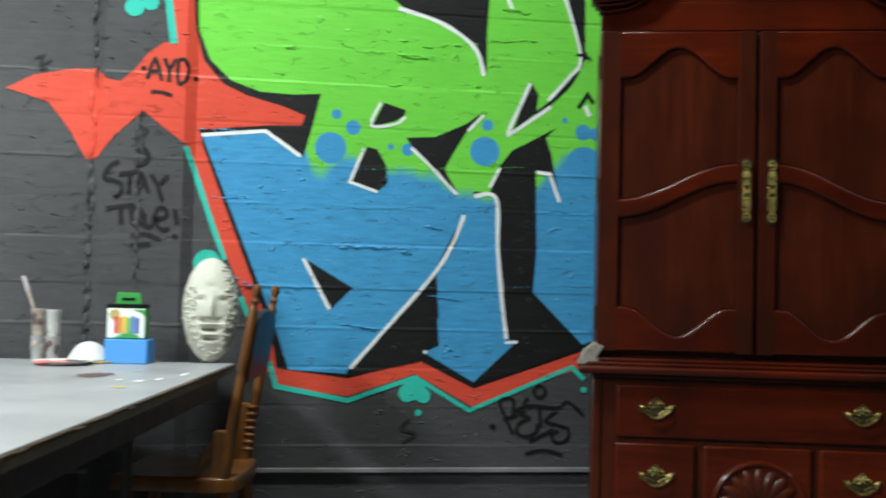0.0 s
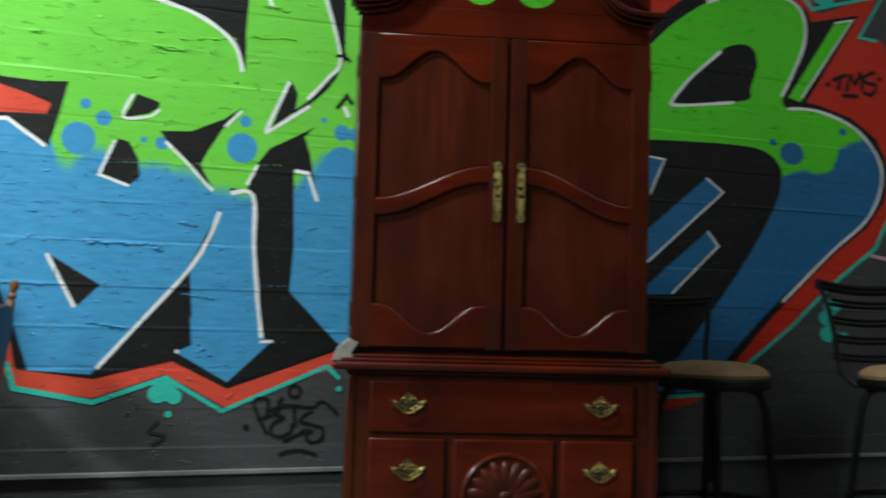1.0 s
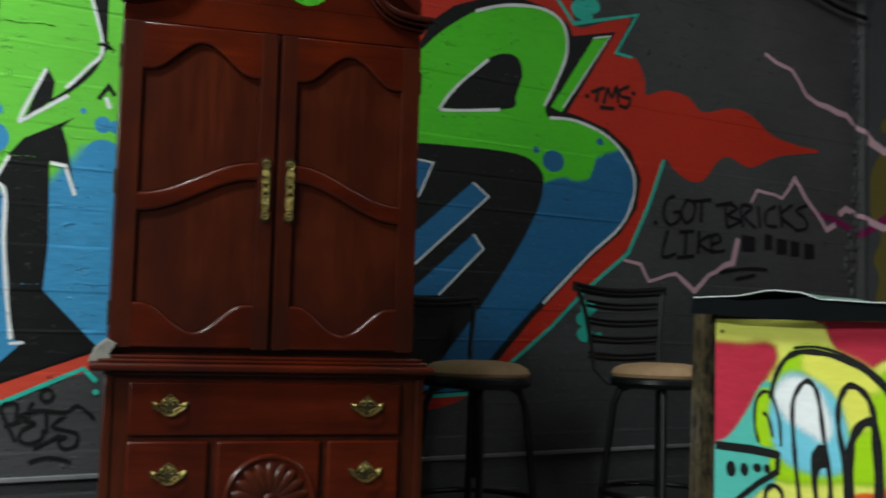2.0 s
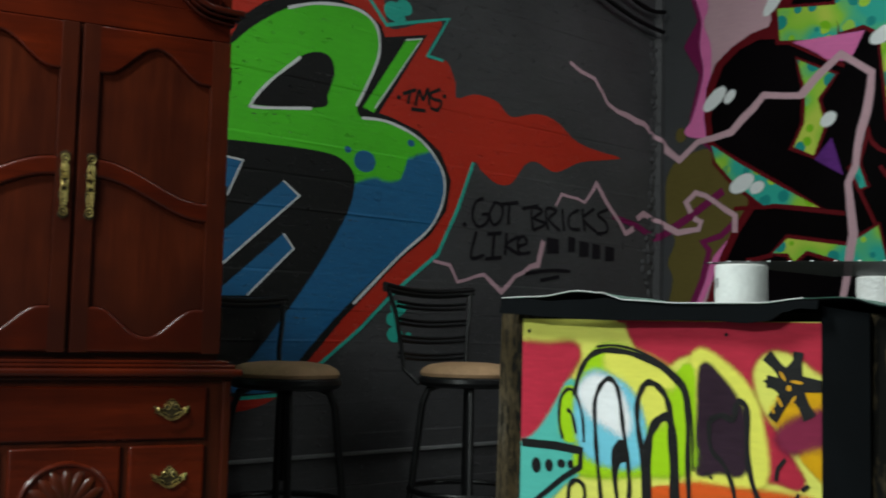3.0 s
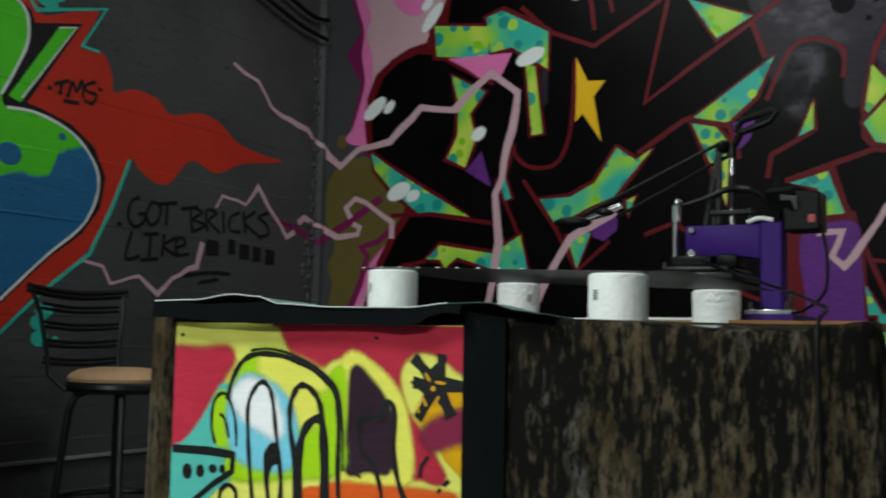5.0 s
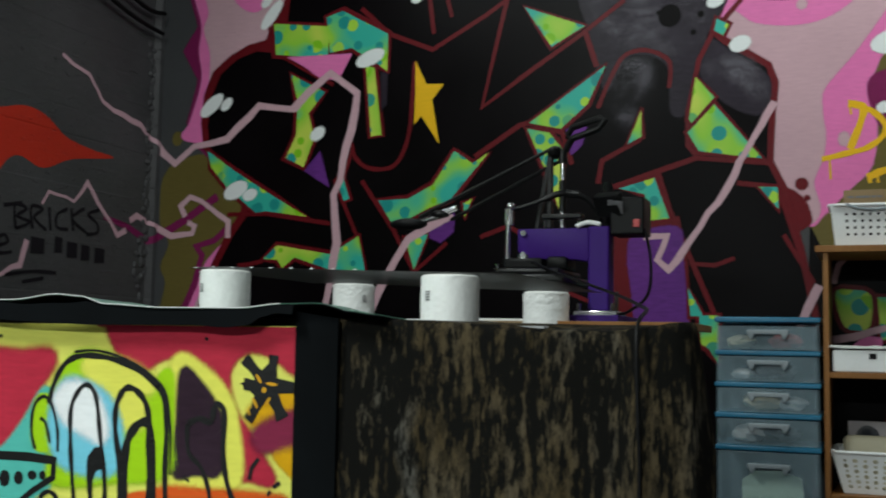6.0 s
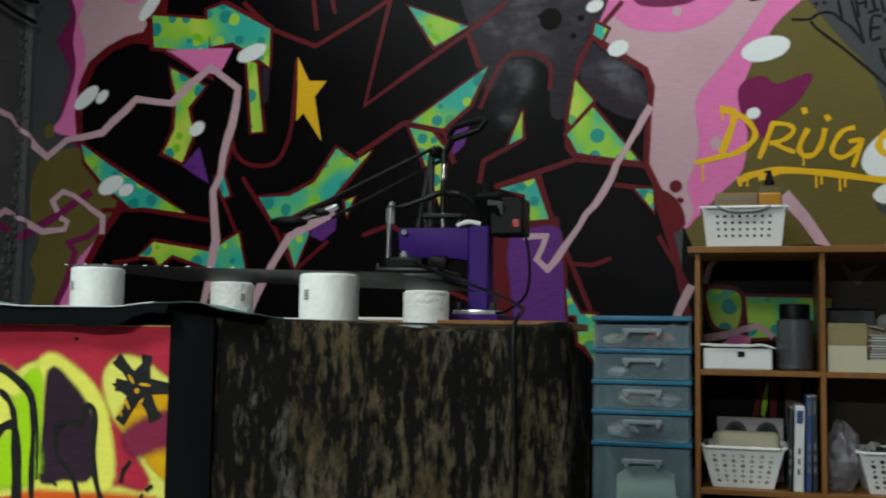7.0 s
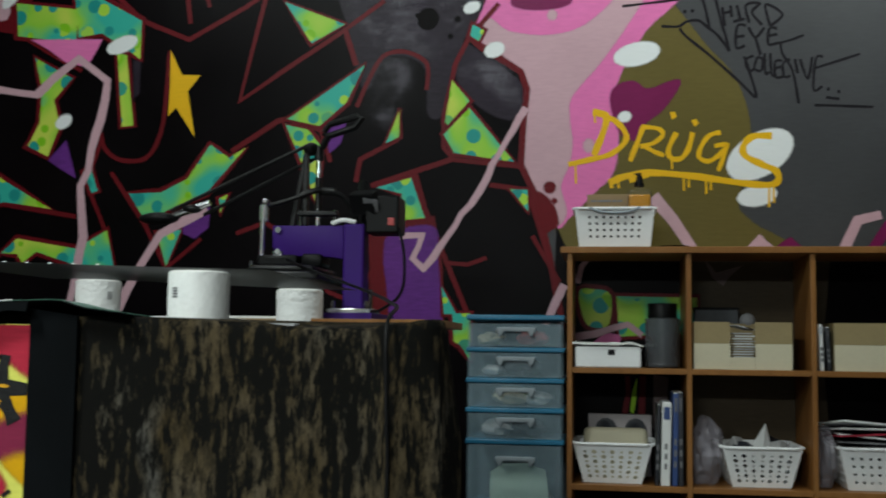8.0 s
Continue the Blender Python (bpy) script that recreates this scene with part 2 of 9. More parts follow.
# letter green and blue again, darkened to carry the dim light round the S
SHADED_FADE = fade_paint("shaded_green_to_blue_spray_paint", (0.078, 0.56, 0.020), (0.016, 0.125, 0.29), ((1.9, 0.36), (2.55, 0.42), (2.64, 0.445), (2.74, 0.465), (2.87, 0.48), (2.915, 0.57), (2.99, 0.60), (3.12, 0.64)), 60.0)
SHADED_BLUE = wall_paint("deep_blue_spray_paint", (0.016, 0.125, 0.29))
BLUE_PAINT = wall_paint("blue_spray_paint", (0.045, 0.250, 0.49))
WHITE_PAINT = wall_paint("white_spray_paint", (0.72, 0.73, 0.74), 0.45, 0.08, 0.2)
TEAL_PAINT = wall_paint("teal_spray_paint", (0.03, 0.45, 0.36))
GREY_MARK = wall_paint("dark_grey_marker", (0.014, 0.012, 0.015), 0.5, 0.2, 0.0, True)
FAINT_MARK = wall_paint("worn_grey_marker", (0.030, 0.030, 0.032), 0.5, 0.2, 0.0, True)
MAUVE_PAINT = wall_paint("mauve_spray_paint", (0.54, 0.33, 0.39), 0.4, 0.08, 0.0, True)
PINK_PAINT = wall_paint("pink_spray_paint", (0.74, 0.14, 0.42), 0.4, 0.1, 0.0, True)
MAGENTA_PAINT = wall_paint("magenta_spray_paint", (0.17, 0.012, 0.075), 0.4, 0.15, 0.0, True)
OLIVE_PAINT = wall_paint("olive_spray_paint", (0.115, 0.085, 0.022), 0.4, 0.12, 0.0, True)
DARKRED_PAINT = wall_paint("dark_red_spray_paint", (0.115, 0.005, 0.009), 0.38, 0.2, 0.0, True)
GLOSS_BLACK = wall_paint("glossy_black_spray_paint", (0.0024, 0.0015, 0.0021), 0.34, 0.5, 0.0, True)
SMOKE_PAINT = wall_paint("smoky_purple_spray_paint", (0.018, 0.013, 0.021), 0.36, 0.5, 0.0, True)
PURPLE_PAINT = wall_paint("purple_spray_paint", (0.10, 0.026, 0.19), 0.4, 0.2, 0.0, True)
YELLOW_PAINT = wall_paint("yellow_brush_paint", (0.76, 0.43, 0.012), 0.38, 0.1, 0.0, True)
SPOT_PAINT = spotted_paint("spotted_teal_lime_spray_paint")
CRIMSON_PAINT = wall_paint("crimson_spray_paint", (0.40, 0.035, 0.06), 0.4, 0.25, 0.0, True)
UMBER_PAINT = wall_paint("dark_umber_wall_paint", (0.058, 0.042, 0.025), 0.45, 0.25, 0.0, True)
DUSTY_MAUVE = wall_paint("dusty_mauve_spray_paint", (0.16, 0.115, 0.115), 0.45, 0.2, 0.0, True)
LIME_PAINT = wall_paint("lime_spray_paint", (0.34, 0.60, 0.03), 0.4, 0.15, 0.0, True)
LEMON_PAINT = wall_paint("lemon_spray_paint", (0.68, 0.68, 0.13), 0.4, 0.12, 0.0, True)
GOLD_PAINT = wall_paint("golden_spray_paint", (0.62, 0.32, 0.02), 0.4, 0.2, 0.0, True)
MISTS = {
    MAUVE_PAINT.name: mist_paint("mauve_spray_mist", (0.54, 0.34, 0.39), 0.1),
    PINK_PAINT.name: mist_paint("pink_spray_mist", (0.72, 0.17, 0.42), 0.12),
    MAGENTA_PAINT.name: mist_paint("magenta_spray_mist", (0.17, 0.012, 0.075), 0.15),
    OLIVE_PAINT.name: mist_paint("olive_spray_mist", (0.120, 0.094, 0.026), 0.15),
    DARKRED_PAINT.name: mist_paint("dark_red_spray_mist", (0.115, 0.005, 0.009), 0.2),
    PURPLE_PAINT.name: mist_paint("purple_spray_mist", (0.11, 0.024, 0.19), 0.35),
    SMOKE_PAINT.name: mist_paint("smoky_purple_spray_mist", (0.020, 0.014, 0.023), 0.5),
    WHITE_PAINT.name: mist_paint("clean_white_spray_mist", (0.74, 0.76, 0.77), 0.05),
}
# pale smoke that also paints in the sheen of the glossy black
SHEEN_MIST = mist_paint("smoke_and_sheen_mist", (0.090, 0.082, 0.100), 0.3, 0.40)
CRIMSON_MIST = mist_paint("crimson_spray_mist", (0.42, 0.026, 0.050), 0.25, grain=1700)
LIME_MIST = mist_paint("lime_spray_mist", (0.34, 0.60, 0.012), grain=1700)
LEMON_MIST = mist_paint("lemon_spray_mist", (0.72, 0.70, 0.11), grain=1700)
SKY_MIST = mist_paint("sky_blue_spray_mist", (0.17, 0.54, 0.68), grain=1700)
WHITE_MIST = mist_paint("white_spray_mist", (0.78, 0.80, 0.82), grain=1700)
TEAL_MIST = mist_paint("teal_spray_mist", (0.085, 0.44, 0.38), grain=1700)
MAROON_MIST = mist_paint("maroon_spray_mist", (0.030, 0.016, 0.026), 0.35, grain=1700)
ORANGE_MIST = mist_paint("orange_spray_mist", (0.62, 0.095, 0.016), 0.2, grain=1700)
GOLD_MIST = mist_paint("golden_spray_mist", (0.62, 0.33, 0.008), 0.2, grain=1700)
PLUM_MIST = mist_paint("plum_spray_mist", (0.20, 0.022, 0.055), 0.25, grain=1700)
FLOOR_MAT = plain("worn_dark_concrete", (0.09, 0.088, 0.085), 0.6, 0, 0.3, 1.5, 0.2)
CEIL_MAT = plain("dusty_grey_ceiling", (0.12, 0.12, 0.12), 0.8, 0, 0.1, 2.0, 0.1)
CHERRY = wood("cherry_stained_wood", (0.026, 0.0040, 0.0016), (0.096, 0.0165, 0.0052), 0.32, 2, 9, 0.22)
CHERRY_FLAT = wood("cherry_stained_wood_across", (0.034, 0.0038, 0.0011), (0.128, 0.0140, 0.0030), 0.28, 0, 12, 0.26)
BRASS = plain("aged_brass", (0.52, 0.40, 0.15), 0.30, 1.0, 0.4, 90, 0.5, 0.5, 240)
DULL_BRASS = plain("tarnished_brass", (0.045, 0.033, 0.014), 0.5, 0.6, 0.3, 60, 0.2)
CHROME = plain("chrome", (0.7, 0.7, 0.72), 0.2, 1.0, 0.08, 40, 0.0)
CHAIR_OAK = wood("reddish_oak", (0.070, 0.024, 0.006), (0.25, 0.100, 0.026), 0.32, 2, 16, 0.3)
SHELF_WOOD = wood("honey_laminate", (0.22, 0.092, 0.025), (0.37, 0.168, 0.048), 0.42, 2, 10)
BLACK_METAL = plain("black_enamelled_steel", (0.005, 0.005, 0.0055), 0.4, 0.0, 0.25, 20, 0.05, 0.3)
TAN_VINYL = plain("tan_suede_cushion", (0.36, 0.215, 0.115), 0.75, 0, 0.3, 9, 0.25)
TABLE_TOP = plain("stained_white_laminate", (0.285, 0.288, 0.300), 0.36, 0, 0.14, 5, 0.05)
TABLE_EDGE = wood("chipped_particle_board", (0.045, 0.028, 0.015), (0.16, 0.11, 0.06), 0.8, 0, 30)
EDGE_STRIP = plain("dirty_beige_edging", (0.135, 0.118, 0.088), 0.55, 0, 0.5, 7, 0.1, 0.3, 60)
TABLE_STEEL = plain("dark_painted_steel", (0.012, 0.012, 0.013), 0.45, 0, 0.15, 20, 0.05)
PLASTER = plain("cream_plaster", (0.50, 0.49, 0.42), 0.7, 0, 0.12, 18, 0.3)
BLUE_CARD = plain("blue_cardboard", (0.065, 0.28, 0.70), 0.6, 0, 0.06, 10, 0.05)
GREEN_CARD = plain("green_printed_card", (0.03, 0.30, 0.05), 0.45, 0, 0.12, 10, 0.05)
DULL_WHITE = plain("off_white_card", (0.54, 0.54, 0.53), 0.65, 0, 0.08, 14, 0.05)
WHITE_CARD = plain("white_card", (0.75, 0.76, 0.76), 0.6, 0, 0.06, 10, 0.05)
CARDBOARD = plain("brown_cardboard", (0.26, 0.175, 0.09), 0.75, 0, 0.12, 12, 0.15)
KRAFT = plain("kraft_board", (0.30, 0.23, 0.11), 0.6, 0, 0.10, 12, 0.1)
CREAM_CARD = plain("cream_card", (0.60, 0.55, 0.40), 0.6, 0, 0.06, 10, 0.05)
WHITE_PLASTIC = plain("white_plastic", (0.83, 0.84, 0.85), 0.35, 0, 0.05, 10, 0.03)
PAPER = plain("white_tissue_paper", (0.82, 0.82, 0.80), 0.85, 0, 0.05, 30, 0.5)
TISSUE_WRAP = plain("crinkled_white_wrap", (0.88, 0.89, 0.88), 0.5, 0, 0.08, 25, 0.6)
GREY_PRINT = plain("grey_print", (0.16, 0.16, 0.17), 0.6, 0, 0.1, 30, 0.0)
CAMO = cloth_camo("bleached_black_cloth")
BLACK_CLOTH = plain("black_cotton", (0.0034, 0.0042, 0.0050), 0.9, 0, 0.3, 12, 0.3, 0.06, 500)
TEAL_FELT = plain("pale_teal_felt", (0.30, 0.46, 0.40), 0.9, 0, 0.1, 30, 0.2, 0.2, 400)
SHEET_GREY = clear_plastic("smoked_acrylic", (0.030, 0.034, 0.035), 0.4, 0.95)
PURPLE_STEEL = plain("purple_enamelled_steel", (0.042, 0.011, 0.160), 0.5, 0, 0.1, 12, 0.04, 0.15)
BLACK_PLASTIC = plain("black_plastic", (0.0040, 0.0040, 0.0045), 0.45, 0, 0.2, 30, 0.05, 0.14)
SCREEN_GREY = plain("grey_display", (0.14, 0.14, 0.15), 0.3, 0, 0.1, 30, 0.0)
RED_PLASTIC = plain("red_switch_plastic", (0.45, 0.02, 0.02), 0.35, 0, 0.1, 30, 0.0)
TRAY_BLUE = plain("teal_blue_plastic", (0.015, 0.15, 0.27), 0.35, 0, 0.12, 10, 0.03)
TRAY_CLEAR = clear_plastic("frosted_blue_plastic", (0.27, 0.38, 0.44), 0.3, 0.24)
HANDLE_CLEAR = plain("frosted_grey_plastic", (0.25, 0.29, 0.32), 0.45, 0, 0.1, 12, 0.03)
JAR_SMOKE = clear_plastic("smoky_plastic", (0.085, 0.092, 0.102), 0.25, 0.84)
AMBER = clear_plastic("amber_liquid", (0.46, 0.20, 0.010), 0.05, 0.98)
BOTTLE_GLASS = clear_plastic("clear_bottle_glass", (0.45, 0.40, 0.32), 0.06, 0.08)
PALE_CARD = plain("pale_pinkish_card", (0.42, 0.38, 0.39), 0.6, 0, 0.1, 14, 0.05)
STACK_GREY = plain("pale_grey_card", (0.42, 0.42, 0.42), 0.6, 0, 0.1, 20, 0.05)
BOOK_BLUE = plain("blue_binder", (0.025, 0.06, 0.20), 0.45, 0, 0.1, 12, 0.05)
BOOK_DARK = plain("charcoal_binder", (0.02, 0.022, 0.03), 0.45, 0, 0.1, 12, 0.05)
BAG_CLEAR = clear_plastic("crumpled_clear_bag", (0.50, 0.47, 0.53), 0.22, 0.38)
MINT_PAPER = plain("mint_paper", (0.45, 0.60, 0.50), 0.7, 0, 0.08, 20, 0.1)
PAINT_STAIN = plain("dried_brown_paint", (0.10, 0.06, 0.06), 0.6, 0, 0.2, 30, 0.1)
OCHRE_STAIN = plain("dried_ochre_paint", (0.45, 0.33, 0.12), 0.6, 0, 0.2, 30, 0.1)
PINK_PLATE = plain("paint_smeared_plate", (0.55, 0.14, 0.13), 0.6, 0, 0.5, 40, 0.1)

# ---- mesh tools ----
from mathutils.geometry import delaunay_2d_cdt


def box_bm(x0, x1, y0, y1, z0, z1, bevel=0.0, seg=2):
    bm = bmesh.new()
    bmesh.ops.create_cube(bm, size=1)
    for v in bm.verts:
        v.co = Vector((x0 + (v.co.x + 0.5) * (x1 - x0), y0 + (v.co.y + 0.5) * (y1 - y0), z0 + (v.co.z + 0.5) * (z1 - z0)))
    if bevel:
        bmesh.ops.bevel(bm, geom=bm.edges[:], offset=bevel, segments=seg, profile=0.5, affect="EDGES")
        for f in sorted(bm.faces, key=lambda f: -f.calc_area())[:6]:
            for e in f.edges:
                e.smooth = False
    return bm


def prism_bm(outline, y0, y1, bevel=0.0, seg=2):
    """An outline in x and z, extruded from y0 (front) to y1, its front edge bevelled."""
    bm = bmesh.new()
    front = bm.faces.new([bm.verts.new((x, y0, z)) for x, z in outline])
    made = bmesh.ops.extrude_face_region(bm, geom=[front])
    bmesh.ops.translate(bm, vec=(0, y1 - y0, 0), verts=[g for g in made["geom"] if isinstance(g, bmesh.types.BMVert)])
    bmesh.ops.recalc_face_normals(bm, faces=bm.faces[:])
    if bevel:
        rim = [e for e in bm.edges if all(abs(v.co.y - y0) < 1e-6 for v in e.verts)]
        bmesh.ops.bevel(bm, geom=rim, offset=bevel, segments=seg, profile=0.5, affect="EDGES")
        for e in bm.edges:
            if all(abs(v.co.y - y0) < 1e-6 for v in e.verts):
                e.smooth = False
    return bm


def lathe_bm(profile, n=32, centre=(0, 0, 0)):
    """Radius and height pairs turned round z."""
    bm = bmesh.new()
    rings = []
    for r, z in profile:
        rings.append([bm.verts.new((centre[0] + r * math.cos(2 * math.pi * i / n), centre[1] + r * math.sin(2 * math.pi * i / n), centre[2] + z)) for i in range(n)])
    for a, b in zip(rings, rings[1:]):
        for i in range(n):
            bm.faces.new((a[i], a[(i + 1) % n], b[(i + 1) % n], b[i]))
    bm.faces.new(list(reversed(rings[0])))
    bm.faces.new(rings[-1])
    bmesh.ops.recalc_face_normals(bm, faces=bm.faces[:])
    return bm


def tube_bm(points, radius, n=10):
    """A round bar along points; radius may be a list."""
    bm = bmesh.new()
    pts = [Vector(p) for p in points]
    radii = radius if isinstance(radius, (list, tuple)) else [radius] * len(pts)
    rings, side = [], None
    for i, p in enumerate(pts):
        way = (pts[min(i + 1, len(pts) - 1)] - pts[max(i - 1, 0)]).normalized()
        if side is None:
            side = way.orthogonal().normalized()
        side = (side - way * side.dot(way)).normalized()
        up = way.cross(side)
        rings.append([bm.verts.new(p + radii[i] * (side * math.cos(2 * math.pi * k / n) + up * math.sin(2 * math.pi * k / n))) for k in range(n)])
    for a, b in zip(rings, rings[1:]):
        for k in range(n):
            bm.faces.new((a[k], a[(k + 1) % n], b[(k + 1) % n], b[k]))
    bm.faces.new(list(reversed(rings[0])))
    bm.faces.new(rings[-1])
    bmesh.ops.recalc_face_normals(bm, faces=bm.faces[:])
    return bm


def ball_bm(centre, rx, ry, rz, u=16, v=10):
    bm = bmesh.new()
    bmesh.ops.create_uvsphere(bm, u_segments=u, v_segments=v, radius=1)
    for w in bm.verts:
        w.co = Vector((centre[0] + w.co.x * rx, centre[1] + w.co.y * ry, centre[2] + w.co.z * rz))
    return bm


def turned(bm, m):
    bmesh.ops.transform(bm, matrix=m, verts=bm.verts[:])
    return bm


def joined(*parts):
    out = parts[0]
    for extra in parts[1:]:
        me = bpy.data.meshes.new("joining")
        extra.to_mesh(me)
        extra.free()
        out.from_mesh(me)
        bpy.data.meshes.remove(me)
    return out


def curve_points(points, steps=6, closed=False):
    """A smooth run through points in a plane."""
    pts, n = list(points), len(points)
    out = []
    for i in range(n if closed else n - 1):
        if closed:
            p0, p1, p2, p3 = pts[i - 1], pts[i], pts[(i + 1) % n], pts[(i + 2) % n]
        else:
            p0, p1, p2, p3 = pts[max(i - 1, 0)], pts[i], pts[i + 1], pts[min(i + 2, n - 1)]
        for k in range(steps):
            t = k / steps
            out.append(tuple(0.5 * (2 * b + (c - a) * t + (2 * a - 5 * b + 4 * c - d) * t * t + (3 * b - a - 3 * c + d) * t ** 3) for a, b, c, d in zip(p0, p1, p2, p3)))
    if not closed:
        out.append(tuple(pts[-1]))
    return out


def mesh_object(name, bm, mat, smooth=True):
    for f in bm.faces:
        f.smooth = smooth
    if smooth:
        bm.normal_update()
        for e in bm.edges:
            if len(e.link_faces) == 2 and e.calc_face_angle(0.0) > radians(38):
                e.smooth = False
    me = bpy.data.meshes.new(name)
    bm.to_mesh(me)
    bm.free()
    me.materials.append(mat)
    return new(name, me)


def part(name, bm, mat, parent, label="", smooth=True):
    ob = mesh_object(name, bm, mat, smooth)
    ob.parent = parent
    if label:
        tagged(ob, label)
    return ob


def thing(name, label, category, group="", at=None, kind=""):
    ob = new(name)
    ob.empty_display_size = 0.1
    if at is not None:
        ob.matrix_world = at
    return tagged(ob, label, category, group, kind)


def solid(name, bm, mat, label, category, group="", kind="", smooth=True):
    return tagged(mesh_object(name, bm, mat, smooth), label, category, group, kind)


# ---- structure ----
WALL_Y, WALL_X = 3.3, 4.62
solid("floor", box_bm(-3, 4.82, -4, 3.5, -0.1, 0), FLOOR_MAT, "worn dark concrete floor", "floor", kind="structure", smooth=False)
solid("ceiling", box_bm(-3, 4.82, -4, 3.5, 3.6, 3.7), CEIL_MAT, "dusty grey ceiling", "ceiling", kind="structure", smooth=False)
solid("wall_south", box_bm(-3.2, 4.82, -4.2, -4, 0, 3.6), WALL_SMOOTH, "plain grey painted wall", "wall", kind="structure", smooth=False)
solid("wall_west", box_bm(-3.2, -3, -4, 3.5, 0, 3.6), WALL_SMOOTH, "plain grey painted wall", "wall", kind="structure", smooth=False)
solid("wall_east", box_bm(4.62, 4.82, -4, 3.3, 0, 3.6), WALL_SMOOTH, "smooth dark grey painted plaster wall", "wall", kind="structure", smooth=False)

# board-marked concrete of the north wall: uneven boards, ragged fins and cracks at the joints, two chamfered piers
JOINTS = [0.13, 0.25, 0.37, 0.492, 0.61, 0.725, 0.841, 0.961, 1.094, 1.205, 1.324, 1.442, 1.569, 1.676, 1.8, 1.92, 2.04, 2.16, 2.28, 2.4, 2.52, 2.64, 2.76, 2.88, 3.0, 3.12, 3.24, 3.36, 3.48]
LIP = 0.007
PIER = [(-3.1, 0.0), (-0.505, 0.0), (-0.47, 0.020), (-0.240, 0.020), (-0.207, 0.0), (4.56, 0.0), (4.59, 0.02), (5.0, 0.02)]
STEP = 0.09
rng = random.Random(7)
FINS = []
for _ in JOINTS:
    lean, row = rng.choice((0.0002, 0.0007, -0.0008, 0.0011, 0.0)), [0.0]
    for _ in range(99):
        row.append(max(-0.0022, min(0.0022, row[-1] + 0.4 * (lean - row[-1]) + rng.uniform(-0.0007, 0.0007))))
    FINS.append(row)
BOARDS = [rng.uniform(-0.0009, 0.0009) for _ in range(len(JOINTS) + 1)]
COLUMNS = sorted([-3.1 + STEP * i for i in range(87)] + [x for x, _ in PIER])


def relief(x, z):
    """How far the wall stands out at x, z."""
    out = 0.0
    for (xa, da), (xb, db) in zip(PIER, PIER[1:]):
        if xa <= x <= xb:
            out = da + (db - da) * (x - xa) / (xb - xa)
            break
    row = sum(z > j for j in JOINTS)
    out += BOARDS[row]
    for i, j in enumerate(JOINTS):
        if abs(z - j) < LIP:
            k = (x + 3.1) / STEP
            a, f = int(k), k - int(k)
            fin = FINS[i][a] * (1 - f) + FINS[i][a + 1] * f
            near = 1 - abs(z - j) / LIP
            mean = (BOARDS[i] + BOARDS[i + 1]) / 2
            out += (fin + mean - BOARDS[row]) * near
            break
    return out


def build_north_wall():
    rows = sorted([0.0, 3.6] + [j + d for j in JOINTS for d in (-LIP, 0, LIP)])
    bm = bmesh.new()
    grid = [[bm.verts.new((x, WALL_Y - relief(x, z), z)) for x in COLUMNS] for z in rows]
    for a, b in zip(grid, grid[1:]):
        for i in range(len(a) - 1):
            bm.faces.new((a[i], a[i + 1], b[i + 1], b[i]))
    body = box_bm(-3.1, 4.82, 3.31, 3.5, 0, 3.6)
    return joined(bm, body)


solid("wall_north", build_north_wall(), WALL_GREY, "dark grey painted board-marked concrete wall", "wall", kind="structure", smooth=False)

# ---- painted shapes ----
N = tagged(new("mural"), "green and blue graffiti lettering sprayed on grey concrete", "mural")
E = tagged(new("mural"), "black, pink and teal graffiti mural on smooth plaster", "mural")
G = tagged(new("painted_panel"), "bright spray-painted panel hung on the table front", "painting")


def on_surface(bm, wall, layer):
    """Moves a flat shape, drawn in x and z, on to its wall, following the wall's relief."""
    bm.normal_update()
    bmesh.ops.triangulate(bm, faces=bm.faces[:], ngon_method="EAR_CLIP")
    if wall is N:
        xs, zs = [v.co.x for v in bm.verts], [v.co.z for v in bm.verts]
        cuts = [((x, 0, 0), (1, 0, 0)) for x in COLUMNS if min(xs) < x < max(xs)]
        cuts += [((0, 0, j + d), (0, 0, 1)) for j in JOINTS for d in (-LIP, 0, LIP) if min(zs) < j + d < max(zs)]
        for co, no in cuts:
            bmesh.ops.bisect_plane(bm, geom=bm.verts[:] + bm.edges[:] + bm.faces[:], dist=1e-6, plane_co=co, plane_no=no)
        for v in bm.verts:
            v.co.y = WALL_Y - relief(v.co.x, v.co.z) - 0.0005 * layer
    else:
        face, step = (WALL_X, 0.0002) if wall is E else (1.7885, 0.0002)
        for k, v in enumerate(bm.verts):
            v.co = Vector((face - step * (layer + 0.0002 * (k % 997)), v.co.x, v.co.z))
    for f in bm.faces:
        f.normal_update()
        if (f.normal.y if wall is N else f.normal.x) > 0:
            f.normal_flip()
    return bm


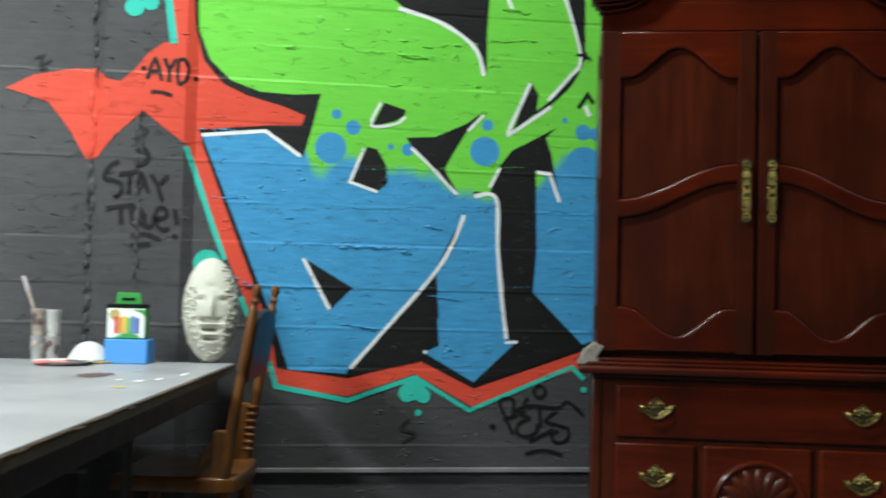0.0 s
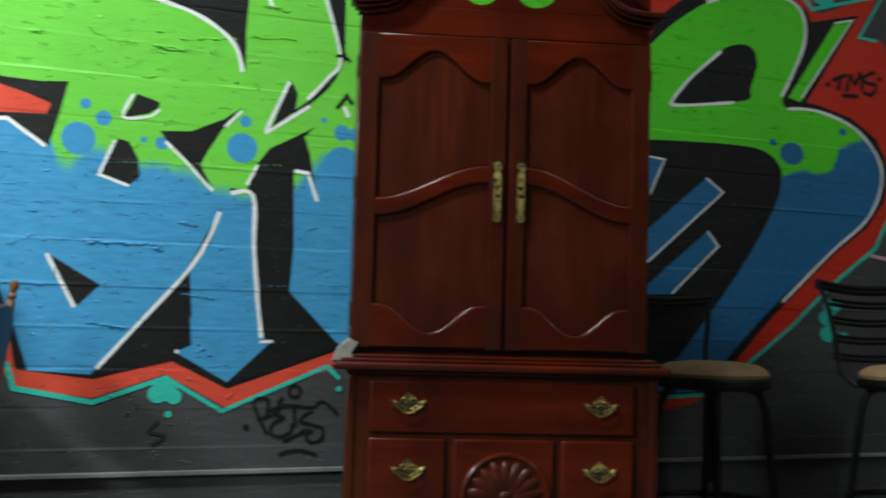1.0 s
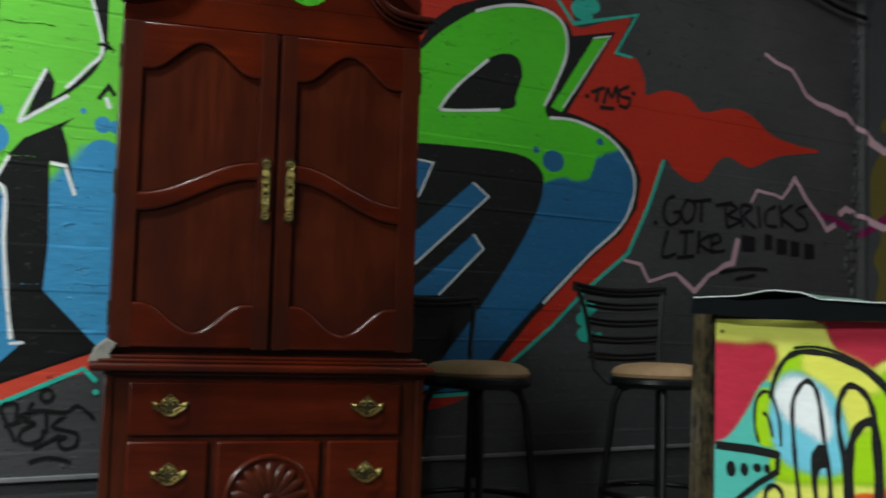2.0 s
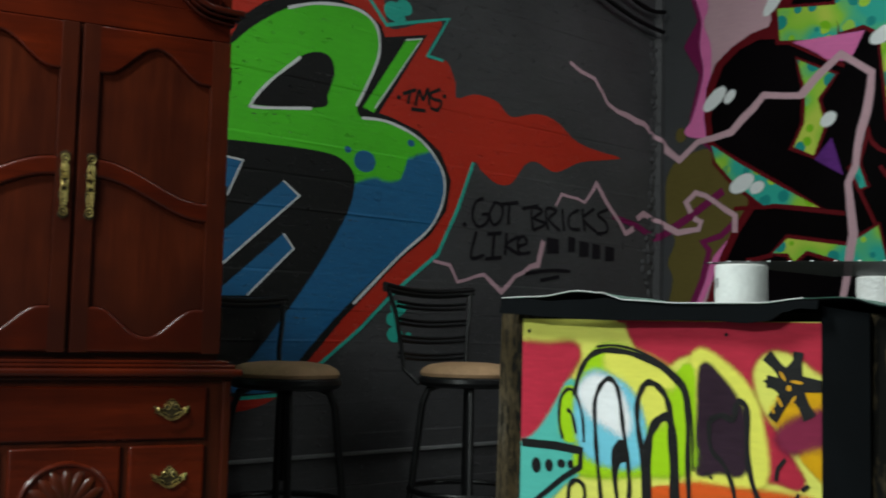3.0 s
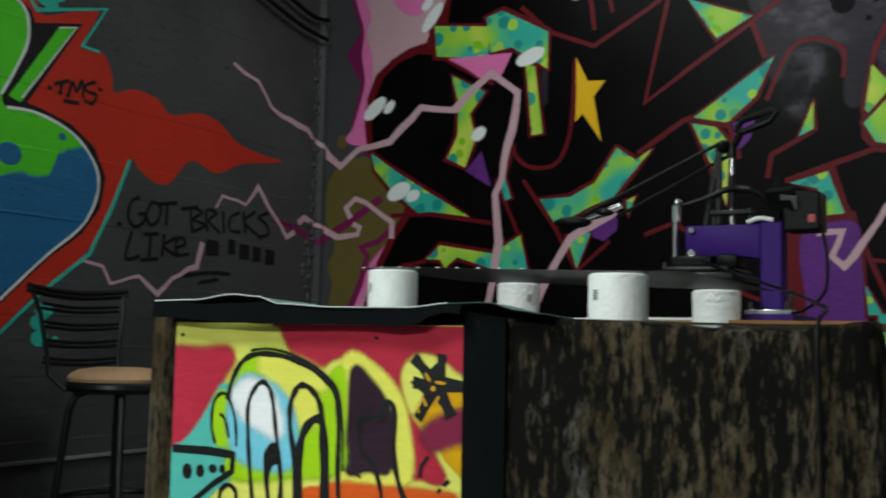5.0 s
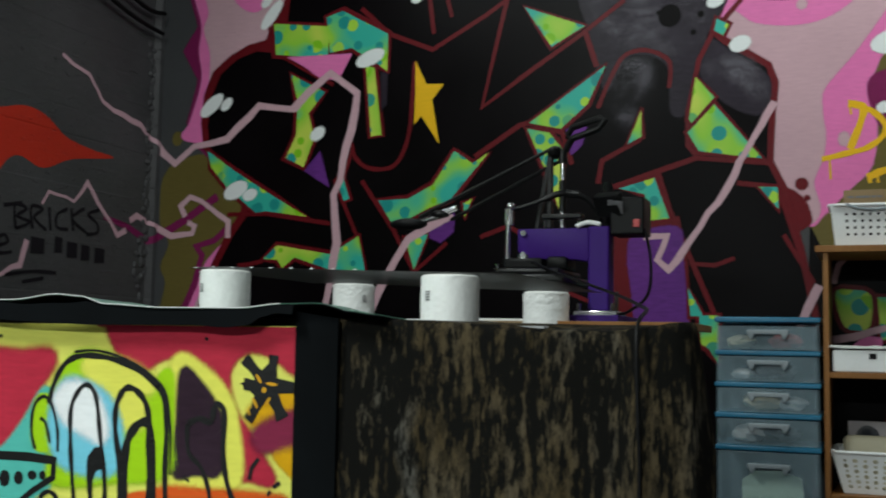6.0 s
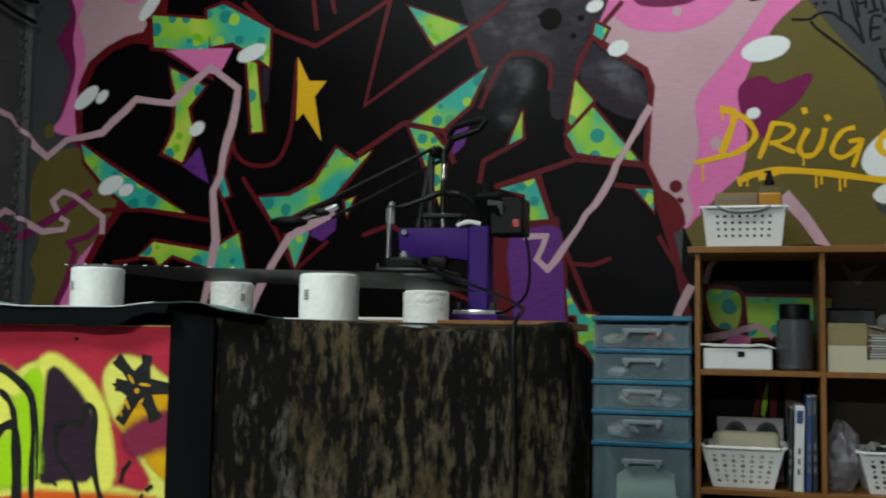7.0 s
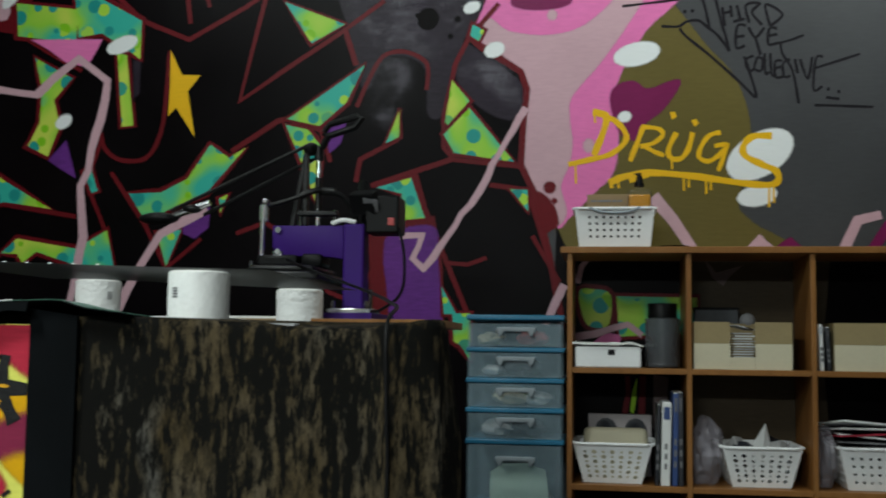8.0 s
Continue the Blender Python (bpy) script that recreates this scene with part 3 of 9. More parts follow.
def fill(wall, name, mat, layer, outline, smooth=0, soft=0.0):
    """A painted field; soft is the width of its oversprayed edge."""
    pts = curve_points(outline, 5, True) if smooth else outline
    if wall is E and name == "spotted_patch":
        grown, turn = [], 1 if sum(a[0] * b[1] - b[0] * a[1] for a, b in zip(pts, pts[1:] + pts[:1])) > 0 else -1
        for i, (x, z) in enumerate(pts):
            d1 = (Vector(pts[i]) - Vector(pts[i - 1])).normalized()
            d2 = (Vector(pts[(i + 1) % len(pts)]) - Vector(pts[i])).normalized()
            n = Vector((d1.y + d2.y, -d1.x - d2.x)) * turn
            n = n.normalized() if n.length > 1e-4 else Vector((0, 0))
            grown.append((x + n.x * 0.012, z + n.y * 0.012))
        fill(wall, "red_line", DARKRED_PAINT, layer - 0.45, grown)
    if wall is E and mat.name in MISTS:
        mat, soft = MISTS[mat.name], 0.022
    bm = bmesh.new()
    if soft:
        cover = bm.verts.layers.float.new("cover")
        turn = 1 if sum(a[0] * b[1] - b[0] * a[1] for a, b in zip(pts, pts[1:] + pts[:1])) > 0 else -1
        inner, outer = [], []
        for i, (x, z) in enumerate(pts):
            a, b = pts[i - 1], pts[(i + 1) % len(pts)]
            way = Vector((b[0] - a[0], b[1] - a[1]))
            way = way.normalized() if way.length > 1e-6 else Vector((1, 0))
            n = Vector((way.y, -way.x)) * turn * soft / 2
            inner.append((x, z))
            outer.append((x + n.x * 1.3, z + n.y * 1.3))
        flat, _, tris, came, _, _ = delaunay_2d_cdt([Vector(p) for p in inner], [], [list(range(len(inner)))], 1, 1e-5)
        core = [bm.verts.new((v.x, 0, v.y)) for v in flat]
        edge = {o: core[k] for k, source in enumerate(came) for o in source}
        rim = [bm.verts.new((x, 0, z)) for x, z in outer]
        for tri in tris:
            bm.faces.new([core[k] for k in tri])
        for i in range(len(pts)):
            h = (i - 1) % len(pts)
            quad = (edge[h], edge[i], rim[i], rim[h])
            if edge[h] is not edge[i] and bm.faces.get(quad) is None:
                bm.faces.new(quad)
        for v in core:
            v[cover] = 1.0
        for v in bm.verts:
            if wall is G:
                v.co.x = max(0.9325, min(1.6255, v.co.x))
                v.co.z = max(0.163, min(0.9195, v.co.z))
            else:
                v.co.x = min(3.27, v.co.x)
    else:
        bm.faces.new([bm.verts.new((x, 0, z)) for x, z in pts])
    return part(name, on_surface(bm, wall, layer), mat, wall, smooth=False)


def ragged(mat, seed, runs):
    """Broken lips of mortar along the board joints: x and z of both ends, how many, how large."""
    r = random.Random(seed)
    lumps = []
    for x0, z0, x1, z1, count, size in runs:
        for k in range(count):
            f = (k + r.uniform(0.1, 0.9)) / count
            x, z = x0 + (x1 - x0) * f, z0 + (z1 - z0) * f + r.uniform(-0.003, 0.003) * size
            b = ball_bm((x, WALL_Y - relief(x, z) - 0.0022, z), size * r.uniform(0.006, 0.016), size * r.uniform(0.0018, 0.0036), size * r.uniform(0.0016, 0.0034), 8, 5)
            for v in b.verts:
                v.co += Vector((r.uniform(-1, 1) * 0.003, r.uniform(-1, 1) * 0.0006, r.uniform(-1, 1) * 0.0014)) * size
            lumps.append(b)
    return solid("mortar_seam", joined(*lumps), mat, "ragged mortar lips painted over with the wall", "seam", kind="structure")


def wavered(pts, width):
    """Breaks long straight runs into short ones that waver to both sides."""
    out = [pts[0]]
    for a, b in zip(pts, pts[1:]):
        n = max(1, int((b - a).length / (1.9 * width)))
        side = Vector((-(b - a).z, 0, (b - a).x)).normalized()
        for k in range(1, n + 1):
            p = a.lerp(b, k / n)
            out.append(p + side * (0.42 * width * noise.noise(p * 19) if k < n else 0.0))
    return out


def stroke(wall, name, mat, layer, line, width, smooth=0, taper=0.0):
    """A painted line with rounded joints, its width slightly uneven."""
    pts = [Vector((x, 0, z)) for x, z in (curve_points(line, 5) if smooth else line)]
    rough = 0.12
    if name == "lightning_bolt":
        pts, rough = wavered(pts, width), 0.20
    elif name == "black_line":
        rough = 0.16
    bm = bmesh.new()
    misty = wall is E and mat.name in MISTS
    if misty:
        mat = MISTS[mat.name]
        cover = bm.verts.layers.float.new("cover")
    left, right, far_left, far_right = [], [], [], []
    for i, p in enumerate(pts):
        a, b = pts[max(i - 1, 0)], pts[min(i + 1, len(pts) - 1)]
        w1 = (p - a).normalized() if i else (b - p).normalized()
        w2 = (b - p).normalized() if i < len(pts) - 1 else w1
        side = Vector((-(w1 + w2).z, 0, (w1 + w2).x))
        if side.length < 1e-4:
            side = Vector((-w1.z, 0, w1.x))
        side.normalize()
        wide = width / 2 / max(0.55, side.dot(Vector((-w1.z, 0, w1.x))))
        t = i / (len(pts) - 1)
        wide *= (1 - taper * (1 - t)) * (1 + rough * math.sin(7.3 * i + 40 * width))
        if misty:
            wide *= 0.72
            far_left.append(bm.verts.new(p + side * (wide + 0.008)))
            far_right.append(bm.verts.new(p - side * (wide + 0.008)))
        left.append(bm.verts.new(p + side * wide))
        right.append(bm.verts.new(p - side * wide))
        if misty:
            left[-1][cover] = right[-1][cover] = 1.0
    for i in range(len(pts) - 1):
        bm.faces.new((left[i], left[i + 1], right[i + 1], right[i]))
        if misty:
            bm.faces.new((far_left[i], far_left[i + 1], left[i + 1], left[i]))
            bm.faces.new((right[i], right[i + 1], far_right[i + 1], far_right[i]))
    return part(name, on_surface(bm, wall, layer), mat, wall, smooth=False)


def spot(wall, name, mat, layer, centre, rx, rz, turn=0):
    c, s = math.cos(radians(turn)), math.sin(radians(turn))
    ring = []
    for i in range(28):
        a = 2 * math.pi * i / 28
        u, v = rx * math.cos(a), rz * math.sin(a)
        ring.append((centre[0] + u * c - v * s, centre[1] + u * s + v * c))
    if wall is E and mat.name in MISTS:
        ring = [(centre[0] + (y - centre[0]) * (1 - 0.007 / max(rx, 0.02)), centre[1] + (z - centre[1]) * (1 - 0.007 / max(rx, 0.02))) for y, z in ring]
        return fill(wall, name, mat, layer, ring)
    bm = bmesh.new()
    bm.faces.new([bm.verts.new((x, 0, z)) for x, z in ring])
    return part(name, on_surface(bm, wall, layer), mat, wall, smooth=False)


def scrawl(wall, mat, layer, width, lines):
    """Marker lines, each laid a hair over the one before."""
    for k, line in enumerate(lines):
        stroke(wall, "marker_stroke", mat, layer + 0.05 * k, line, width, 1 if len(line) > 2 else 0)


# north wall: orange flame, black backing, green-over-blue letters
fill(N, "outline", RED_PAINT, 1.08, [(0.025, 0.806), (0.015, 0.723), (0.046, 0.667), (0.258, 0.639), (0.459, 0.708), (0.635, 0.612), (1.035, 0.754), (1.033, 0.823), (0.640, 0.748), (0.263, 0.743)])
fill(N, "outline", RED_PAINT, 1.16, [(-0.248, 1.396), (-0.207, 1.281), (-0.141, 1.117), (-0.066, 0.954), (-0.013, 0.822), (0.023, 0.715), (0.063, 0.740), (0.008, 0.939), (-0.080, 1.136), (-0.159, 1.300), (-0.190, 1.423)])
fill(N, "outline", BLACK_PAINT, 2.24, [(-0.229, 1.865), (-0.223, 1.698), (-0.203, 1.411), (-0.128, 1.218), (-0.049, 1.020), (0.025, 0.831), (0.048, 0.720), (0.256, 0.693), (0.470, 0.749), (0.639, 0.666), (1.041, 0.806), (1.019, 1.953)])
fill(N, "flame", RED_PAINT, 3.32, [(-0.743, 1.510), (-0.668, 1.552), (-0.559, 1.576), (-0.496, 1.578), (-0.461, 1.549), (-0.424, 1.543), (-0.385, 1.580), (-0.347, 1.632), (-0.300, 1.666), (-0.276, 1.658), (-0.295, 1.861), (-0.229, 1.865), (-0.217, 1.715), (-0.193, 1.624), (-0.134, 1.555), (-0.059, 1.522), (0.041, 1.497), (0.109, 1.472), (0.098, 1.442), (-0.007, 1.437), (-0.200, 1.415), (-0.189, 1.382), (-0.237, 1.371), (-0.283, 1.402), (-0.357, 1.460), (-0.434, 1.387), (-0.484, 1.319), (-0.515, 1.314), (-0.569, 1.405), (-0.626, 1.476)])
fill(N, "letter", FADE_PAINT, 3.4, [(-0.217, 1.866), (-0.209, 1.715), (-0.174, 1.625), (-0.110, 1.565), (-0.026, 1.537), (0.073, 1.533), (0.154, 1.540), (0.131, 1.439), (0.107, 1.348), (-0.006, 1.420), (-0.191, 1.402), (-0.115, 1.218), (-0.035, 1.021), (0.045, 0.823), (0.081, 0.716), (0.251, 0.706), (0.395, 0.872), (0.509, 1.002), (0.530, 0.794), (0.484, 0.773), (0.638, 0.685), (0.770, 0.810), (0.976, 0.802), (1.040, 0.832), (1.019, 1.953)])
fill(N, "letter_gap", BLACK_PAINT, 4.48, [(0.883, 1.473), (0.823, 1.439), (0.742, 1.395), (0.704, 1.345), (0.676, 1.264), (0.701, 1.251), (0.709, 1.093), (0.738, 0.818), (0.770, 0.812), (0.710, 0.749), (0.638, 0.680), (0.746, 0.708), (0.998, 0.800), (0.976, 0.805), (0.817, 0.961), (0.826, 1.097), (0.818, 1.334), (0.861, 1.328), (0.895, 1.242), (0.867, 1.387), (0.848, 1.440)])
fill(N, "letter_gap", BLACK_PAINT, 4.56, [(0.598, 1.197), (0.573, 1.098), (0.516, 1.011), (0.527, 0.883), (0.492, 0.785), (0.487, 0.770), (0.471, 0.746), (0.255, 0.696), (0.251, 0.709), (0.395, 0.877), (0.505, 1.010)])
fill(N, "letter_gap", BLACK_PAINT, 4.64, [(0.121, 1.045), (0.264, 0.962), (0.197, 0.893)])
fill(N, "letter_gap", BLACK_PAINT, 4.72, [(0.297, 1.387), (0.249, 1.279), (0.331, 1.252), (0.359, 1.279), (0.356, 1.330), (0.328, 1.380)])
fill(N, "letter_gap", BLACK_PAINT, 4.0, [(0.344, 1.523), (0.410, 1.504), (0.407, 1.487), (0.380, 1.468), (0.309, 1.449)])
fill(N, "letter_gap", BLACK_PAINT, 4.08, [(0.414, 1.420), (0.502, 1.426), (0.600, 1.472), (0.651, 1.511), (0.598, 1.444), (0.556, 1.373), (0.534, 1.329), (0.579, 1.251), (0.532, 1.286), (0.478, 1.352), (0.430, 1.396)])
fill(N, "letter_gap", BLACK_PAINT, 4.16, [(0.328, 1.870), (0.392, 1.819), (0.493, 1.786), (0.573, 1.747), (0.627, 1.707), (0.659, 1.621), (0.656, 1.752), (0.663, 1.893)])
fill(N, "letter_gap", BLACK_PAINT, 4.24, [(0.799, 1.611), (0.822, 1.572), (0.816, 1.516), (0.739, 1.445)])
fill(N, "letter_gap", BLACK_PAINT, 4.32, [(0.902, 1.909), (0.965, 1.914), (0.969, 1.700), (0.954, 1.714)])
stroke(N, "letter_gap", BLACK_PAINT, 4.4, [(0.969, 1.715), (0.933, 1.628), (0.862, 1.550), (0.814, 1.509)], 0.014, 1)
stroke(N, "letter_gap", BLACK_PAINT, 4.48, [(0.949, 1.536), (0.979, 1.580), (0.999, 1.553)], 0.012)
stroke(N, "letter_gap", BLACK_PAINT, 4.56, [(0.625, 1.260), (0.681, 1.257)], 0.010)
stroke(N, "highlight", WHITE_PAINT, 5.64, [(-0.191, 1.400), (-0.006, 1.420), (0.099, 1.349)], 0.010)
stroke(N, "highlight", WHITE_PAINT, 5.72, [(0.334, 1.522), (0.307, 1.452), (0.380, 1.459), (0.409, 1.483)], 0.008, 1)
stroke(N, "highlight", WHITE_PAINT, 5.0, [(0.288, 1.383), (0.247, 1.279), (0.331, 1.252)], 0.008)
stroke(N, "highlight", WHITE_PAINT, 5.08, [(0.430, 1.390), (0.496, 1.331), (0.540, 1.286), (0.574, 1.253)], 0.009, 1)
stroke(N, "highlight", WHITE_PAINT, 5.16, [(0.598, 1.192), (0.562, 1.098), (0.505, 1.005), (0.395, 0.875), (0.264, 0.723)], 0.011, 1)
stroke(N, "highlight", WHITE_PAINT, 5.24, [(0.116, 1.045), (0.197, 0.896)], 0.010)
stroke(N, "highlight", WHITE_PAINT, 5.32, [(0.628, 1.250), (0.695, 1.247), (0.704, 1.093), (0.720, 0.938), (0.737, 0.818)], 0.012, 1)
stroke(N, "highlight", WHITE_PAINT, 5.4, [(0.732, 0.806), (0.772, 0.809)], 0.008)
stroke(N, "highlight", WHITE_PAINT, 5.48, [(0.484, 0.771), (0.492, 0.778)], 0.009)
stroke(N, "highlight", WHITE_PAINT, 5.56, [(0.821, 1.332), (0.863, 1.327), (0.895, 1.242)], 0.010)
stroke(N, "highlight", WHITE_PAINT, 5.64, [(0.651, 1.500), (0.603, 1.449)], 0.008)
stroke(N, "highlight", WHITE_PAINT, 5.72, [(0.706, 1.341), (0.675, 1.279)], 0.009)
stroke(N, "highlight", WHITE_PAINT, 5.0, [(0.380, 1.813), (0.493, 1.784), (0.573, 1.744), (0.627, 1.694), (0.650, 1.621)], 0.012, 1)
stroke(N, "highlight", WHITE_PAINT, 5.08, [(0.796, 1.606), (0.735, 1.468), (0.727, 1.440)], 0.010)
stroke(N, "highlight", WHITE_PAINT, 5.16, [(0.727, 1.440), (0.862, 1.536)], 0.010)
stroke(N, "highlight", WHITE_PAINT, 5.24, [(0.891, 1.909), (0.955, 1.700), (0.914, 1.627), (0.853, 1.556)], 0.010, 1)
stroke(N, "highlight", WHITE_PAINT, 5.32, [(0.971, 1.545), (0.986, 1.512)], 0.012)
stroke(N, "highlight", WHITE_PAINT, 5.4, [(0.708, 1.896), (0.736, 1.824)], 0.011)
spot(N, "bubble", BLUE_PAINT, 4.23, (0.657, 1.389), 0.046, 0.045, 0)
spot(N, "bubble", BLUE_PAINT, 4.31, (0.664, 1.470), 0.018, 0.017, 0)
spot(N, "bubble", BLUE_PAINT, 4.39, (0.253, 1.443), 0.022, 0.022, 0)
spot(N, "bubble", BLUE_PAINT, 4.47, (0.202, 1.481), 0.015, 0.015, 0)
spot(N, "bubble", BLUE_PAINT, 3.75, (0.187, 1.379), 0.047, 0.047, 0)
spot(N, "bubble", BLUE_PAINT, 3.83, (0.368, 1.390), 0.009, 0.009, 0)
spot(N, "bubble", BLUE_PAINT, 3.91, (0.420, 1.384), 0.019, 0.019, 0)
spot(N, "bubble", BLUE_PAINT, 3.99, (0.908, 1.496), 0.009, 0.009, 0)
spot(N, "bubble", BLUE_PAINT, 4.07, (0.967, 1.461), 0.025, 0.025, 0)
spot(N, "bubble", BLUE_PAINT, 4.15, (1.009, 1.458), 0.022, 0.021, 0)
spot(N, "bubble", BLUE_PAINT, 4.23, (0.972, 1.361), 0.058, 0.056, 0)
stroke(N, "teal_line", TEAL_PAINT, 4.56, [(-0.302, 1.827), (-0.277, 1.661)], 0.020)
stroke(N, "teal_line", TEAL_PAINT, 4.64, [(-0.234, 1.363), (-0.198, 1.265), (-0.148, 1.125), (-0.113, 1.035)], 0.015)
stroke(N, "teal_line", TEAL_PAINT, 4.72, [(-0.065, 0.929), (-0.039, 0.871)], 0.015)
stroke(N, "teal_line", TEAL_PAINT, 4.0, [(0.024, 0.740), (0.046, 0.667), (0.258, 0.627), (0.460, 0.698), (0.626, 0.600), (0.945, 0.735), (0.985, 0.697)], 0.014)
spot(N, "teal_drip", TEAL_PAINT, 4.08, (-0.392, 1.762), 0.027, 0.028, 0)
spot(N, "teal_drip", TEAL_PAINT, 4.16, (-0.347, 1.780), 0.024, 0.025, 0)
spot(N, "teal_drip", TEAL_PAINT, 4.24, (0.457, 0.664), 0.036, 0.035, 0)
spot(N, "teal_drip", TEAL_PAINT, 4.32, (0.437, 0.651), 0.027, 0.027, 0)
spot(N, "teal_drip", TEAL_PAINT, 4.4, (0.485, 0.643), 0.022, 0.022, 0)
spot(N, "teal_drip", TEAL_PAINT, 4.48, (0.471, 0.592), 0.010, 0.010, 0)
spot(N, "teal_drip", TEAL_PAINT, 4.56, (-0.164, 1.024), 0.039, 0.040, 0)
spot(N, "teal_drip", TEAL_PAINT, 4.64, (0.984, 0.666), 0.009, 0.009, 0)
# marker scrawl low on the wall, drawn as plain strokes
scrawl(N, BLACK_PAINT, 5.0, 0.01, (
    [(0.764, 0.530), (0.740, 0.578), (0.720, 0.626), (0.744, 0.638), (0.764, 0.630), (0.761, 0.587)],
    [(0.731, 0.573), (0.777, 0.587)],
    [(0.808, 0.640), (0.796, 0.618), (0.819, 0.611)],
    [(0.768, 0.597), (0.810, 0.616), (0.899, 0.610), (0.934, 0.628), (0.984, 0.588)],
    [(0.803, 0.604), (0.784, 0.590), (0.814, 0.579), (0.781, 0.561), (0.776, 0.534), (0.803, 0.522), (0.835, 0.536), (0.839, 0.562)],
    [(0.845, 0.610), (0.850, 0.551)],
    [(0.901, 0.603), (0.864, 0.570), (0.900, 0.558), (0.936, 0.545), (0.933, 0.514), (0.901, 0.503), (0.883, 0.527), (0.907, 0.541)],
    [(0.814, 0.507), (0.856, 0.527), (0.891, 0.545)],
    [(0.844, 0.679), (0.827, 0.665), (0.834, 0.644), (0.855, 0.644), (0.862, 0.663), (0.844, 0.679)],
    [(0.802, 0.469), (0.857, 0.481), (0.921, 0.466)],
))
spot(N, "marker_stroke", BLACK_PAINT, 5.0, (0.700, 0.552), 0.010, 0.009, 0)
stroke(N, "marker_stroke", FAINT_MARK, 4.72, [(0.446, 0.573), (0.418, 0.543), (0.464, 0.530), (0.425, 0.501)], 0.008, 1)
stroke(N, "marker_stroke", FAINT_MARK, 4.24, [(-0.357, 1.457), (-0.372, 1.420), (-0.344, 1.399), (-0.378, 1.373)], 0.012, 1)
stroke(N, "marker_stroke", FAINT_MARK, 4.4, [(-0.666, 1.601), (-0.642, 1.609), (-0.653, 1.576), (-0.620, 1.597)], 0.008)
stroke(N, "marker_stroke", BLACK_PAINT, 4.48, [(-0.653, 1.569), (-0.630, 1.571)], 0.008)
# north wall: letter S beside the armoire, with red aura, its colours darkened for the dimmer light
fill(N, "flame", SHADED_RED, 1.56, [(1.981, 2.066), (2.679, 2.232), (2.782, 2.113), (2.830, 2.080), (3.080, 2.170), (3.000, 2.003), (3.111, 2.005), (3.166, 1.922), (3.178, 1.860), (3.287, 1.894), (3.418, 1.884), (3.509, 1.831), (3.674, 1.869), (3.809, 1.856), (3.951, 1.784), (4.118, 1.758), (4.284, 1.744), (3.994, 1.691), (3.815, 1.623), (3.680, 1.653), (3.606, 1.631), (3.517, 1.538), (3.429, 1.528), (3.341, 1.567), (3.282, 1.601), (3.202, 1.421), (3.120, 1.261), (2.999, 1.139), (2.839, 1.030), (2.701, 0.906), (2.494, 0.746), (2.276, 0.618), (2.114, 0.623), (2.335, 0.929), (2.570, 1.488), (1.986, 1.968)], 1)
fill(N, "outline", BLACK_PAINT, 2.64, [(1.978, 1.937), (2.073, 1.891), (2.120, 1.983), (2.214, 2.055), (2.336, 2.104), (2.536, 2.141), (2.672, 2.123), (2.757, 2.081), (2.779, 2.038), (3.003, 2.093), (2.761, 1.733), (2.825, 1.725), (2.971, 1.692), (3.095, 1.620), (3.156, 1.510), (3.135, 1.386), (3.050, 1.279), (2.895, 1.171), (2.618, 0.932), (2.455, 0.767), (2.323, 0.647), (2.037, 0.644)])
fill(N, "letter", SHADED_FADE, 3.72, [(1.984, 1.810), (2.063, 1.857), (2.171, 1.957), (2.313, 2.053), (2.437, 2.097), (2.583, 2.119), (2.690, 2.107), (2.746, 2.058), (2.752, 1.960), (2.684, 1.814), (2.650, 1.745), (2.674, 1.700), (2.797, 1.705), (2.944, 1.672), (3.048, 1.610), (3.111, 1.517), (3.105, 1.414), (3.039, 1.308), (2.880, 1.183), (2.643, 0.990), (2.441, 0.798), (2.322, 0.667), (2.100, 0.671), (2.199, 0.767), (2.289, 0.867), (2.407, 1.013), (2.519, 1.164), (2.614, 1.321), (2.646, 1.417), (2.638, 1.487), (2.560, 1.536), (2.418, 1.546), (2.215, 1.541), (2.071, 1.534), (1.997, 1.523)], 1)
fill(N, "letter", SHADED_FADE, 2.6, [(1.04, 1.72), (1.5, 1.68), (1.96, 1.72), (2.0, 1.9), (1.9, 2.08), (1.5, 2.14), (1.1, 2.08), (1.0, 1.9)], 1)
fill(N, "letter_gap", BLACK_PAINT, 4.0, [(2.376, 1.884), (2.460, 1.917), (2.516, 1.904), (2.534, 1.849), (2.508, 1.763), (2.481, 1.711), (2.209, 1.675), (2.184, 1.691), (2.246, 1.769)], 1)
fill(N, "letter", SHADED_FADE, 4.08, [(2.888, 2.048), (2.973, 2.073), (2.732, 1.729), (2.678, 1.743)])
fill(N, "letter", SHADED_BLUE, 4.16, [(2.320, 1.417), (2.392, 1.369), (2.038, 1.065), (2.033, 1.181)])
fill(N, "letter", SHADED_BLUE, 4.24, [(2.328, 1.227), (2.375, 1.175), (2.177, 0.997), (2.041, 0.992)])
fill(N, "letter", SHADED_BLUE, 4.32, [(2.019, 1.481), (2.071, 1.478), (2.145, 1.468), (2.077, 1.341), (2.026, 1.326)])
stroke(N, "highlight", WHITE_PAINT, 5.4, [(2.313, 2.053), (2.437, 2.097), (2.583, 2.119), (2.684, 2.106), (2.740, 2.057), (2.747, 1.955), (2.689, 1.822), (2.645, 1.742)], 0.012, 1)
stroke(N, "highlight", WHITE_PAINT, 5.48, [(2.376, 1.882), (2.246, 1.769), (2.175, 1.683), (2.197, 1.667), (2.435, 1.700)], 0.011, 1)
